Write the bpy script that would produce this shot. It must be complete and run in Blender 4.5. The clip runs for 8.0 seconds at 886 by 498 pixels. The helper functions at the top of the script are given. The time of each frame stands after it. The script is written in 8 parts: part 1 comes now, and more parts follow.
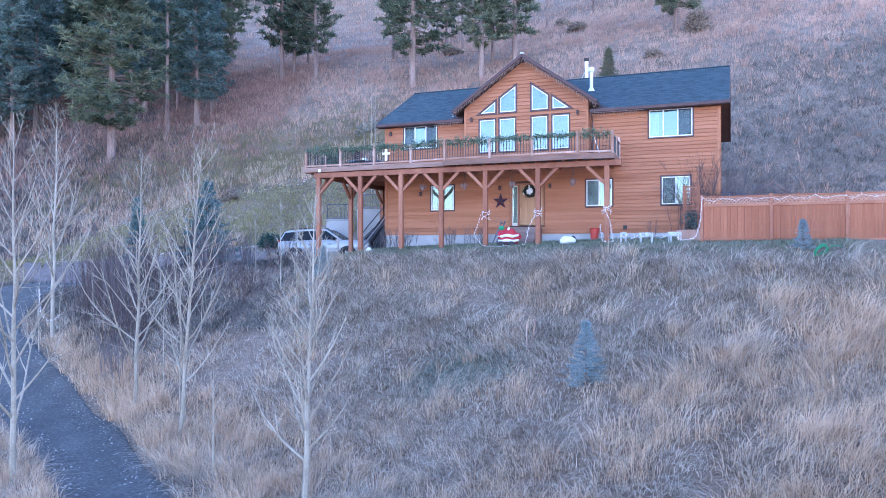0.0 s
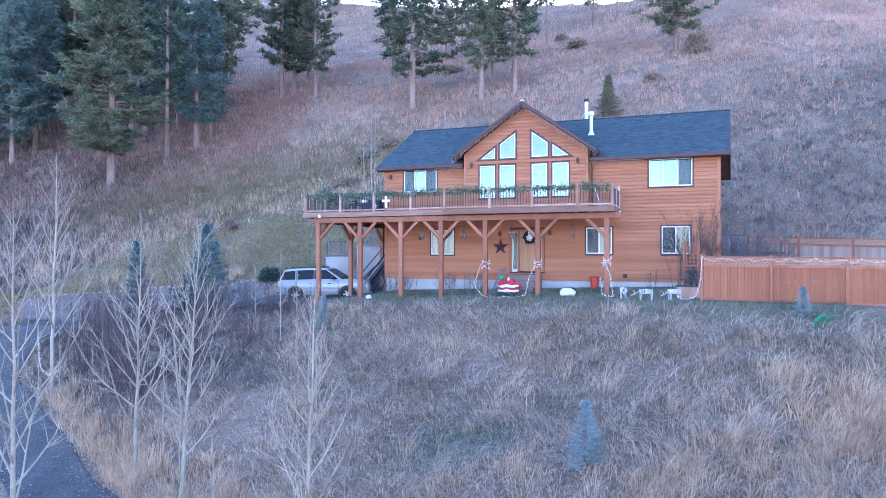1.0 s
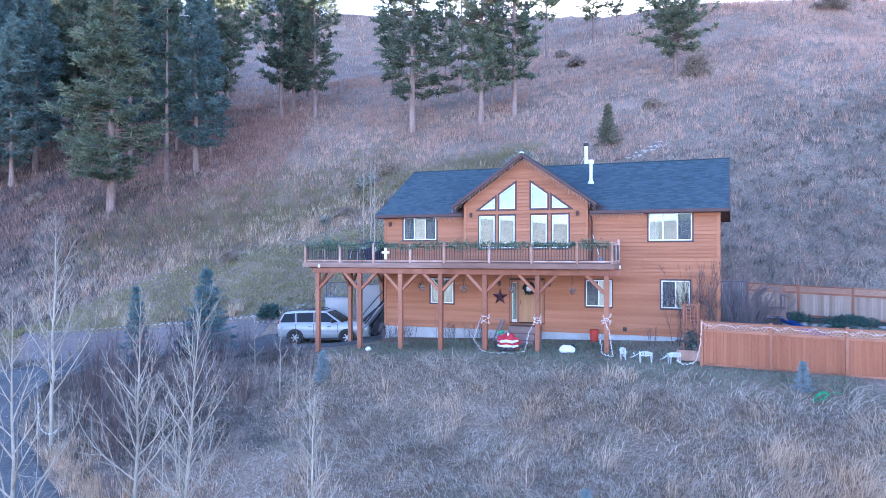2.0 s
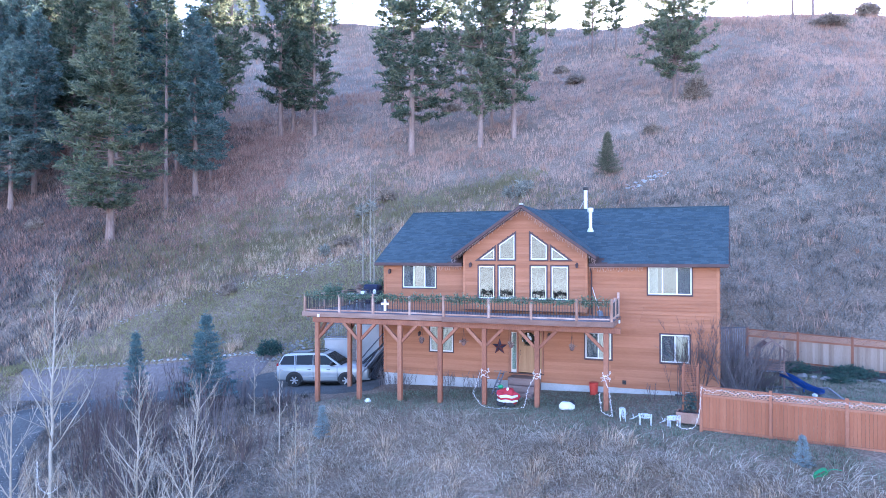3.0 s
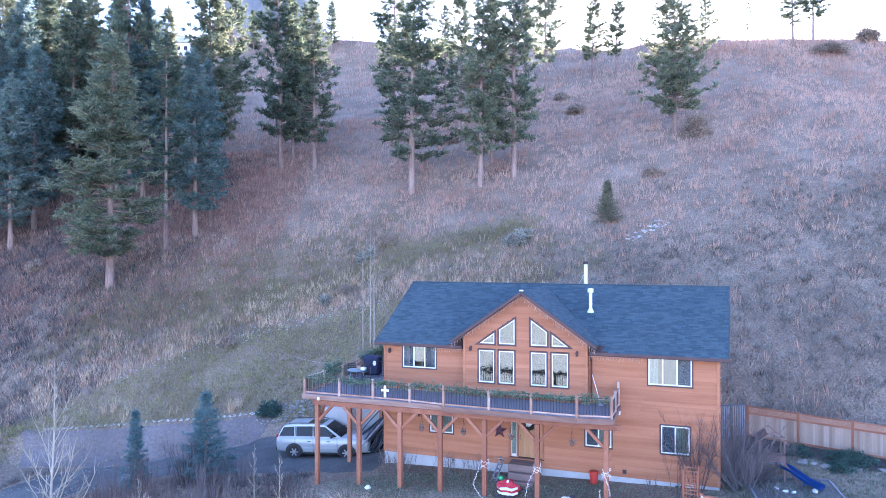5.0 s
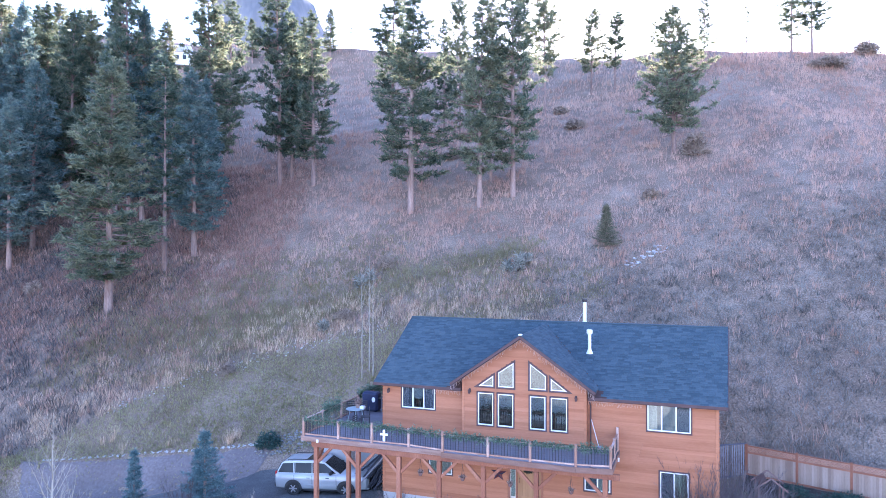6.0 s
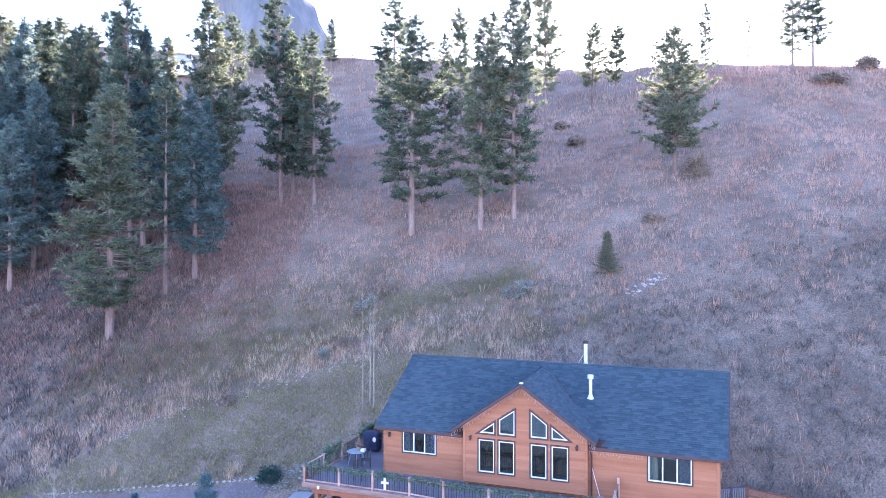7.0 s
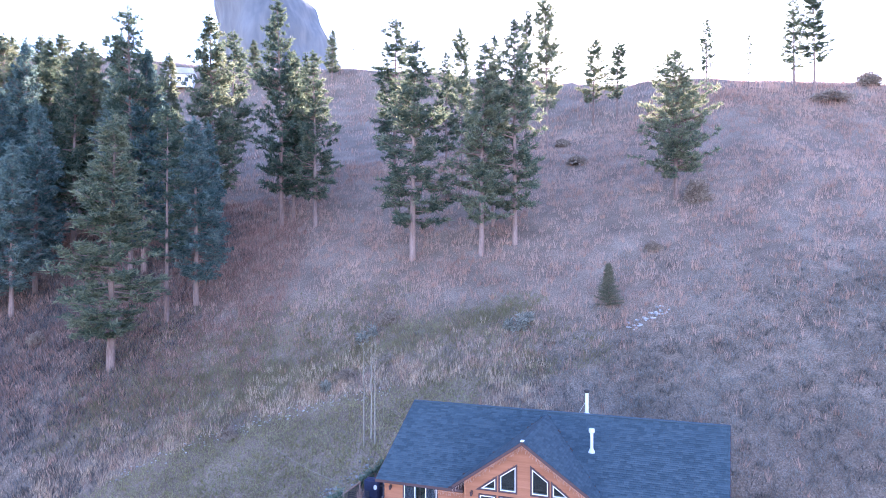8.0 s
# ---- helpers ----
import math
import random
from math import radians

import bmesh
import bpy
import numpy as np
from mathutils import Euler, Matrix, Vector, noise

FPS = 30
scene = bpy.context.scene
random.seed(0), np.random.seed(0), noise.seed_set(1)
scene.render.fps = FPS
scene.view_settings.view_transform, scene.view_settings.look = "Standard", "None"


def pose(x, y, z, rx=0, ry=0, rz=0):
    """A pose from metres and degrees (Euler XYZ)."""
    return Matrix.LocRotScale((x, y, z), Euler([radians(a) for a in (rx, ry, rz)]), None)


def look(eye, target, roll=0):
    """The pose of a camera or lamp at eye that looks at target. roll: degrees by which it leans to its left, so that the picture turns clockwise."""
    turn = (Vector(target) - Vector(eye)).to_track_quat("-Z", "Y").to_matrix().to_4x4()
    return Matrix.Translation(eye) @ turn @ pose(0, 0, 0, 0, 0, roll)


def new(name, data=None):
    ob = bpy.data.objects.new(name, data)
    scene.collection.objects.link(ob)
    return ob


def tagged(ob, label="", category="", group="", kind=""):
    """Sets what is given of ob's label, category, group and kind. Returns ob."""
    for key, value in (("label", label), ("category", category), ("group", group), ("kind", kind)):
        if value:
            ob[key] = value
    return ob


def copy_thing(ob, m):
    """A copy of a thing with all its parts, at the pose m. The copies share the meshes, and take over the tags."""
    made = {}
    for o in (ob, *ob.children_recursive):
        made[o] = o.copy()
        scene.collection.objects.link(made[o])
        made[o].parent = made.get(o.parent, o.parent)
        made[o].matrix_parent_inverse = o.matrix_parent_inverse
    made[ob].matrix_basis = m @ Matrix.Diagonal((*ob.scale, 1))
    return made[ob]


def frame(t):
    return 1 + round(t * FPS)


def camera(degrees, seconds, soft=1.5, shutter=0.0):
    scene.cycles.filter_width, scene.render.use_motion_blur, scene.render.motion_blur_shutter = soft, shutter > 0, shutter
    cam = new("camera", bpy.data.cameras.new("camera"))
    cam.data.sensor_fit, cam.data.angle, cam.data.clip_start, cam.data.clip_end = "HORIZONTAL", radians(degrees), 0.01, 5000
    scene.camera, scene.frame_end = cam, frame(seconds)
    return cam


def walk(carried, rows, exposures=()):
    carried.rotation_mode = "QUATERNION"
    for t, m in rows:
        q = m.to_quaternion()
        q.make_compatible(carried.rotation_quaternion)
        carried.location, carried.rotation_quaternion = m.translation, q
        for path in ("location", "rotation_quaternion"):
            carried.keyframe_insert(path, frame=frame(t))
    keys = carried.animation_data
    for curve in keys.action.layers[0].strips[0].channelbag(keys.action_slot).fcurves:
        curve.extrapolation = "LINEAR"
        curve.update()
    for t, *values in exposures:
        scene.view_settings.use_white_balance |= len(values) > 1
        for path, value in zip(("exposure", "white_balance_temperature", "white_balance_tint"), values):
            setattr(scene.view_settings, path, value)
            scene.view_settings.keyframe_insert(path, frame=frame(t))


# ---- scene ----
cam = camera(66.3, 8.0, soft=0.75)
# seconds, height, yaw, pitch: the drone climbs straight up, looking ahead
CLIMB = [
    (0.0, 0.000, 0.05, 0.31), (0.5, 1.052, 0.02, 0.376), (1.0, 2.224, 0.04, 0.379), (1.5, 3.434, 0.04, 0.397),
    (2.0, 4.693, 0.008, 0.398), (3.5, 8.265, -0.041, 0.387), (4.0, 9.258, -0.039, 0.389), (4.5, 10.285, -0.007, 0.379),
    (6.0, 13.426, -0.121, 0.364), (6.5, 14.547, -0.025, 0.372), (7.0, 15.733, -0.051, 0.37), (7.5, 17.12, 0.089, 0.333),
    (8.0, 18.48, 0.037, 0.375),
]
walk(cam, [(t, pose(0, 0, z, 90 + pitch, 0, yaw)) for t, z, yaw, pitch in CLIMB],
     exposures=[(0.0, 2.64, 5400, 29), (2.0, 2.66, 5320, 29), (4.5, 2.70, 5390, 30), (8.0, 2.60, 5560, 36)])

# ---- daylight: low winter sun behind the hill crest, open sky ----
SUN_AZ, SUN_EL = radians(14.2), radians(17.8)
world = bpy.data.worlds.new("sky")
scene.world = world
world.use_nodes = True
wn, wl = world.node_tree.nodes, world.node_tree.links
sky = wn.new("ShaderNodeTexSky")
sky.sky_type, sky.sun_disc = "NISHITA", False
sky.sun_elevation, sky.sun_rotation = SUN_EL, SUN_AZ
sky.air_density, sky.dust_density, sky.ozone_density = 1.0, 0.35, 1.5
wn["Background"].inputs["Strength"].default_value = 0.15
wl.new(sky.outputs["Color"], wn["Background"].inputs["Color"])
sun_data = bpy.data.lights.new("sun", "SUN")
sun_data.energy, sun_data.angle, sun_data.color = 5.0, radians(0.5), (1.0, 0.9, 0.76)
sun = new("sun", sun_data)
sun.matrix_world = look((0, 0, 0), (-math.sin(SUN_AZ) * math.cos(SUN_EL), -math.cos(SUN_AZ) * math.cos(SUN_EL), -math.sin(SUN_EL)))

# ---- materials ----
def rgb(c):
    return (c[0], c[1], c[2], 1.0)


def material(name, colors, scale=3.0, rough=0.8, metal=0.0, bump=0.2, fine=40.0, vary=0.0, island=0.0, stretch=(1, 1, 1), spec=0.3, share=0.4, depth=0.02, tight=0.2):
    """A surface with a colour ramp over coarse and fine noise, a fine relief, and a shift of tone per object or per island."""
    m = bpy.data.materials.new(name)
    m.use_nodes = True
    n, l = m.node_tree.nodes, m.node_tree.links
    b = n["Principled BSDF"]
    b.inputs["Roughness"].default_value, b.inputs["Metallic"].default_value = rough, metal
    b.inputs["Specular IOR Level"].default_value = spec
    co = n.new("ShaderNodeTexCoord")
    mp = n.new("ShaderNodeMapping")
    mp.inputs["Scale"].default_value = stretch
    l.new(co.outputs["Object"], mp.inputs["Vector"])
    big, small = n.new("ShaderNodeTexNoise"), n.new("ShaderNodeTexNoise")
    big.inputs["Scale"].default_value, big.inputs["Detail"].default_value = scale, 4
    small.inputs["Scale"].default_value, small.inputs["Detail"].default_value = fine, 3
    for t in (big, small):
        l.new(mp.outputs["Vector"], t.inputs["Vector"])
    mix = n.new("ShaderNodeMix")
    mix.inputs["Factor"].default_value = share
    l.new(big.outputs["Fac"], mix.inputs["A"])
    l.new(small.outputs["Fac"], mix.inputs["B"])
    value = mix.outputs["Result"]
    for amount, node, socket in ((vary, "ShaderNodeObjectInfo", "Random"), (island, "ShaderNodeNewGeometry", "Random Per Island")):
        if amount:
            info, mul, add = n.new(node), n.new("ShaderNodeMath"), n.new("ShaderNodeMath")
            mul.operation, add.operation = "MULTIPLY_ADD", "ADD"
            mul.inputs[1].default_value, mul.inputs[2].default_value = amount, -amount / 2
            l.new(info.outputs[socket], mul.inputs[0])
            l.new(mul.outputs[0], add.inputs[0])
            l.new(value, add.inputs[1])
            value = add.outputs[0]
    ramp = n.new("ShaderNodeValToRGB")
    while len(ramp.color_ramp.elements) < len(colors):
        ramp.color_ramp.elements.new(0.5)
    for i, c in enumerate(colors):
        e = ramp.color_ramp.elements[i]
        e.position = 0.5 - tight + 2 * tight * i / max(1, len(colors) - 1)
        e.color = rgb(c)
    l.new(value, ramp.inputs["Fac"])
    l.new(ramp.outputs["Color"], b.inputs["Base Color"])
    if bump:
        bp = n.new("ShaderNodeBump")
        bp.inputs["Strength"].default_value, bp.inputs["Distance"].default_value = bump, depth
        l.new(small.outputs["Fac"], bp.inputs["Height"])
        l.new(bp.outputs["Normal"], b.inputs["Normal"])
    return m


def leafy(name, colors, scale=0.5, through_light=0.35, rough=0.7, vary=0.0, warm=1.0, island=0.5, share=0.4, fine=6.0, tight=0.2):
    """Blades and needles: tone by island, some light passing through."""
    m = material(name, colors, scale, rough, bump=0, fine=fine, island=island, spec=0.2, vary=vary, share=share, tight=tight)
    n, l = m.node_tree.nodes, m.node_tree.links
    b, out = n["Principled BSDF"], n["Material Output"]
    tr, mx = n.new("ShaderNodeBsdfTranslucent"), n.new("ShaderNodeMixShader")
    passed = n.new("ShaderNodeMix")
    passed.data_type, passed.blend_type = "RGBA", "MULTIPLY"
    passed.inputs[0].default_value = 1.0
    passed.inputs[7].default_value = (1.3 * warm, 1.1 * warm, 0.78 * warm, 1) if warm != 1.0 else (1, 1, 1, 1)
    l.new(b.inputs["Base Color"].links[0].from_socket, passed.inputs[6])
    l.new(passed.outputs[2], tr.inputs["Color"])
    mx.inputs["Fac"].default_value = through_light
    l.new(b.outputs["BSDF"], mx.inputs[1])
    l.new(tr.outputs["BSDF"], mx.inputs[2])
    l.new(mx.outputs["Shader"], out.inputs["Surface"])
    return m


def glazing(name, ior=2.2):
    """Coated window glass: clear, with a mirror share that grows at grazing angles."""
    m = bpy.data.materials.new(name)
    m.use_nodes = True
    n, l = m.node_tree.nodes, m.node_tree.links
    n.remove(n["Principled BSDF"])
    f, tr, gl, mx = n.new("ShaderNodeFresnel"), n.new("ShaderNodeBsdfTransparent"), n.new("ShaderNodeBsdfGlossy"), n.new("ShaderNodeMixShader")
    f.inputs["IOR"].default_value = ior
    tr.inputs["Color"].default_value = (0.75, 0.8, 0.8, 1)
    gl.inputs["Roughness"].default_value = 0.02
    gl.inputs["Color"].default_value = (0.80, 0.95, 0.90, 1)
    l.new(f.outputs["Fac"], mx.inputs["Fac"])
    l.new(tr.outputs["BSDF"], mx.inputs[1])
    l.new(gl.outputs["BSDF"], mx.inputs[2])
    l.new(mx.outputs["Shader"], n["Material Output"].inputs["Surface"])
    return m


def screen_mesh(name):
    """Fine dark insect screen, half seen through."""
    m = bpy.data.materials.new(name)
    m.use_nodes = True
    n, l = m.node_tree.nodes, m.node_tree.links
    b = n["Principled BSDF"]
    b.inputs["Base Color"].default_value, b.inputs["Roughness"].default_value = (0.06, 0.08, 0.11, 1), 0.7
    tr, mx = n.new("ShaderNodeBsdfTransparent"), n.new("ShaderNodeMixShader")
    mx.inputs["Fac"].default_value = 0.36
    l.new(tr.outputs["BSDF"], mx.inputs[1])
    l.new(b.outputs["BSDF"], mx.inputs[2])
    l.new(mx.outputs["Shader"], n["Material Output"].inputs["Surface"])
    return m


SCREEN = screen_mesh("insect_screen")
CEDAR = material("cedar_siding", [(0.33, 0.128, 0.062), (0.41, 0.17, 0.086), (0.48, 0.212, 0.115)], 1.2, 0.65, bump=0.25, fine=22, vary=0.22, stretch=(0.25, 1, 5))
TIMBER = material("stained_timber", [(0.22, 0.082, 0.048), (0.32, 0.13, 0.075), (0.42, 0.195, 0.12)], 1.5, 0.65, bump=0.25, fine=25, vary=0.2, stretch=(1, 1, 0.3))
TRIM = material("dark_trim", [(0.075, 0.045, 0.045), (0.115, 0.07, 0.068)], 3, 0.6, bump=0.1)
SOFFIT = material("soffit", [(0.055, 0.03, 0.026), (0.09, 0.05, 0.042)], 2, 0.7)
WHITE = material("white_vinyl", [(0.72, 0.73, 0.74), (0.82, 0.82, 0.82)], 2, 0.4, bump=0.03, spec=0.5)
FLASHING = material("white_metal_pipe", [(0.66, 0.68, 0.70), (0.80, 0.81, 0.82)], 4, 0.35, bump=0.05, spec=0.5)
CAP = material("black_cap", [(0.03, 0.03, 0.03), (0.06, 0.05, 0.05)], 4, 0.5)
SHINGLE = material("asphalt_shingle", [(0.034, 0.060, 0.080), (0.050, 0.082, 0.106), (0.070, 0.106, 0.132)], 0.4, 0.9, bump=0.4, fine=22, island=0.35, share=0.8)
CONCRETE = material("concrete", [(0.36, 0.36, 0.36), (0.47, 0.47, 0.47), (0.55, 0.55, 0.54)], 1.2, 0.9, bump=0.2, fine=30)
GLASS = glazing("coated_glass", 2.0)
CLEAR_GLASS = glazing("plain_window_glass", 1.8)
ROOM = material("room_paint", [(0.35, 0.31, 0.26), (0.42, 0.38, 0.32)], 0.5, 0.9, bump=0.0)
CURTAIN = material("curtain_cloth", [(0.66, 0.62, 0.54), (0.80, 0.76, 0.68)], 2, 0.9, stretch=(6, 6, 0.2))
RIMWOOD = material("weathered_rim_board", [(0.17, 0.092, 0.068), (0.245, 0.145, 0.11), (0.35, 0.235, 0.19)], 2, 0.75, stretch=(0.4, 3, 3), vary=0.2)
FROSTED = material("frosted_deck_edge", [(0.22, 0.20, 0.21), (0.33, 0.31, 0.33), (0.46, 0.45, 0.47)], 3, 0.8, stretch=(0.5, 3, 3))
DECKING = material("grey_decking", [(0.16, 0.15, 0.17), (0.22, 0.21, 0.23)], 2, 0.7, vary=0.25, stretch=(0.2, 3, 3))
RAILWOOD = material("rail_wood", [(0.30, 0.16, 0.11), (0.42, 0.26, 0.195), (0.58, 0.42, 0.35)], 2, 0.6, vary=0.3)
IRON = material("black_iron", [(0.02, 0.02, 0.025), (0.045, 0.045, 0.05)], 5, 0.45, spec=0.5)
FENCE = material("fence_cedar", [(0.25, 0.088, 0.043), (0.33, 0.122, 0.062), (0.40, 0.16, 0.085)], 1.0, 0.7, bump=0.3, fine=24, vary=0.14, stretch=(3, 3, 0.25))
FENCE_PALE = material("weathered_fence", [(0.29, 0.205, 0.155), (0.385, 0.285, 0.22), (0.47, 0.36, 0.29)], 1.0, 0.8, bump=0.3, fine=24, vary=0.35, stretch=(3, 3, 0.25))
GARLAND = leafy("garland_green", [(0.08, 0.14, 0.09), (0.15, 0.22, 0.15), (0.24, 0.32, 0.23)], 2.0, 0.3)
BULB = material("white_light_string", [(0.75, 0.70, 0.68), (0.88, 0.84, 0.82)], 6, 0.4, bump=0)
NEEDLE = leafy("pine_needles", [(0.045, 0.075, 0.060), (0.108, 0.15, 0.118), (0.225, 0.25, 0.18)], 0.9, 0.5, vary=0.22, warm=1.6, island=0.25, share=0.25)
NEEDLE_DARK = leafy("fir_needles", [(0.045, 0.09, 0.098), (0.115, 0.185, 0.19), (0.22, 0.29, 0.275)], 0.9, 0.45, vary=0.18, warm=1.6, island=0.25, share=0.25)
NEEDLE_BLUE = leafy("blue_spruce_needles", [(0.18, 0.26, 0.265), (0.30, 0.39, 0.405), (0.43, 0.51, 0.53)], 1.5, 0.2)
NEEDLE_MID = leafy("green_spruce_needles", [(0.05, 0.11, 0.115), (0.105, 0.195, 0.20), (0.23, 0.34, 0.34)], 1.0, 0.3)
BARK = material("pine_bark", [(0.16, 0.10, 0.085), (0.27, 0.19, 0.16), (0.38, 0.28, 0.24)], 1.2, 0.9, bump=0.6, fine=9, stretch=(2, 2, 0.4), vary=0.2)
ASPEN = material("aspen_bark", [(0.23, 0.195, 0.148), (0.355, 0.31, 0.245), (0.48, 0.425, 0.35)], 1.5, 0.8, bump=0.2, fine=14, vary=0.2)
TWIG = material("brown_twigs", [(0.075, 0.055, 0.054), (0.145, 0.107, 0.10)], 2, 0.9, bump=0, vary=0.3)
TWIG_GREY = material("grey_twigs", [(0.115, 0.098, 0.10), (0.20, 0.172, 0.172)], 2, 0.9, bump=0, vary=0.3)


# ---- mesh helpers ----
def part(name, bm, mat, parent, label=""):
    """Links a bmesh, or a mesh, as one object under a thing or part."""
    if isinstance(bm, bpy.types.Mesh):
        me = bm
    else:
        me = bpy.data.meshes.new(name)
        bm.to_mesh(me)
        bm.free()
    if mat is not None and not me.materials:
        me.materials.append(mat)
    ob = new(name, me)
    if parent is not None:
        ob.parent = parent
    if label:
        ob["label"] = label
    return ob


def thing(name, m, label, category, group="", kind=""):
    ob = new(name)
    ob.matrix_world = m
    ob.empty_display_size = 0.2
    return tagged(ob, label, category, group, kind)


def box(bm, x0, x1, y0, y1, z0, z1, bevel=0.0):
    r = bmesh.ops.create_cube(bm, size=1, matrix=Matrix.Translation(((x0 + x1) / 2, (y0 + y1) / 2, (z0 + z1) / 2)) @ Matrix.Diagonal((x1 - x0, y1 - y0, z1 - z0, 1)))
    if bevel:
        es = list({e for v in r["verts"] for e in v.link_edges})
        bmesh.ops.bevel(bm, geom=es, offset=bevel, segments=1, affect="EDGES")
    return bm


def boxed(*a, bevel=0.0):
    return box(bmesh.new(), *a, bevel=bevel)


def beam(bm, p, q, w, h, bevel=0.0):
    """A squared bar from p to q."""
    p, q = Vector(p), Vector(q)
    d = q - p
    rot = d.to_track_quat("X", "Z").to_matrix().to_4x4()
    m = Matrix.Translation((p + q) / 2) @ rot @ Matrix.Diagonal((d.length, w, h, 1))
    r = bmesh.ops.create_cube(bm, size=1, matrix=m)
    if bevel:
        bmesh.ops.bevel(bm, geom=list({e for v in r["verts"] for e in v.link_edges}), offset=bevel, segments=1, affect="EDGES")
    return bm


def tube(bm, pts, radii, sides=6, caps=True):
    """A tapered tube along points."""
    rings = []
    up = Vector((0.13, 0.21, 1)).normalized()
    for i, p in enumerate(pts):
        p = Vector(p)
        a = Vector(pts[max(0, i - 1)])
        b = Vector(pts[min(len(pts) - 1, i + 1)])
        d = (b - a).normalized()
        s = d.cross(up if abs(d.dot(up)) < 0.95 else Vector((1, 0, 0))).normalized()
        t = s.cross(d)
        r = radii[i] if hasattr(radii, "__len__") else radii
        rings.append([bm.verts.new(p + (s * math.cos(k * 2 * math.pi / sides) + t * math.sin(k * 2 * math.pi / sides)) * r) for k in range(sides)])
    for a, b in zip(rings, rings[1:]):
        for k in range(sides):
            bm.faces.new((a[k], a[(k + 1) % sides], b[(k + 1) % sides], b[k]))
    if caps and sides > 2:
        bm.faces.new(rings[0][::-1])
        bm.faces.new(rings[-1])
    return bm


def prism(bm, outline, y0, y1):
    """An outline in x and z, drawn out from y0 to y1."""
    a = [bm.verts.new((x, y0, z)) for x, z in outline]
    b = [bm.verts.new((x, y1, z)) for x, z in outline]
    bm.faces.new(a)
    bm.faces.new(b[::-1])
    for i in range(len(a)):
        j = (i + 1) % len(a)
        bm.faces.new((a[j], a[i], b[i], b[j]))
    bmesh.ops.recalc_face_normals(bm, faces=bm.faces[:])
    return bm


def raw_mesh(name, verts, faces, mat=None):
    """A mesh from arrays; all faces have the same corner count."""
    verts, faces = np.asarray(verts, dtype=np.float32), np.asarray(faces, dtype=np.int32)
    me = bpy.data.meshes.new(name)
    k = faces.shape[1]
    me.vertices.add(len(verts))
    me.vertices.foreach_set("co", verts.ravel())
    me.loops.add(faces.size)
    me.loops.foreach_set("vertex_index", faces.ravel())
    me.polygons.add(len(faces))
    me.polygons.foreach_set("loop_start", np.arange(0, faces.size, k, dtype=np.int32))
    me.update(calc_edges=True)
    if mat is not None:
        me.materials.append(mat)
    return me


def smooth(me):
    me.polygons.foreach_set("use_smooth", np.ones(len(me.polygons), dtype=bool))
    return me


# ---- plan: the house's own axes ----
HOUSE_X, HOUSE_Y, HOUSE_ANGLE = -3.084, 35.868, -20.3
HOUSE = pose(HOUSE_X, HOUSE_Y, 0, 0, 0, HOUSE_ANGLE)
CA, SA = math.cos(radians(HOUSE_ANGLE)), math.sin(radians(HOUSE_ANGLE))


def to_house(x, y):
    dx, dy = x - HOUSE_X, y - HOUSE_Y
    return dx * CA + dy * SA, -dx * SA + dy * CA


def to_world(u, v):
    return HOUSE_X + u * CA - v * SA, HOUSE_Y + u * SA + v * CA


def ease(a, b, t):
    t = np.clip((t - a) / (b - a), 0, 1)
    return t * t * (3 - 2 * t)


def soft_max(a, b, k):
    h = np.clip(0.5 + 0.5 * (a - b) / k, 0, 1)
    return b + (a - b) * h + k * h * (1 - h)


def wave(x, y, f, s):
    """Cheap smooth unevenness, about -1 to 1."""
    return (np.sin(x * f + s) * np.cos(y * f * 1.13 - 2 * s) + np.sin(x * f * 0.53 + y * f * 0.71 + 3 * s) + 0.6 * np.sin(x * f * 1.9 - y * f * 1.6 + 5 * s)) / 2.6


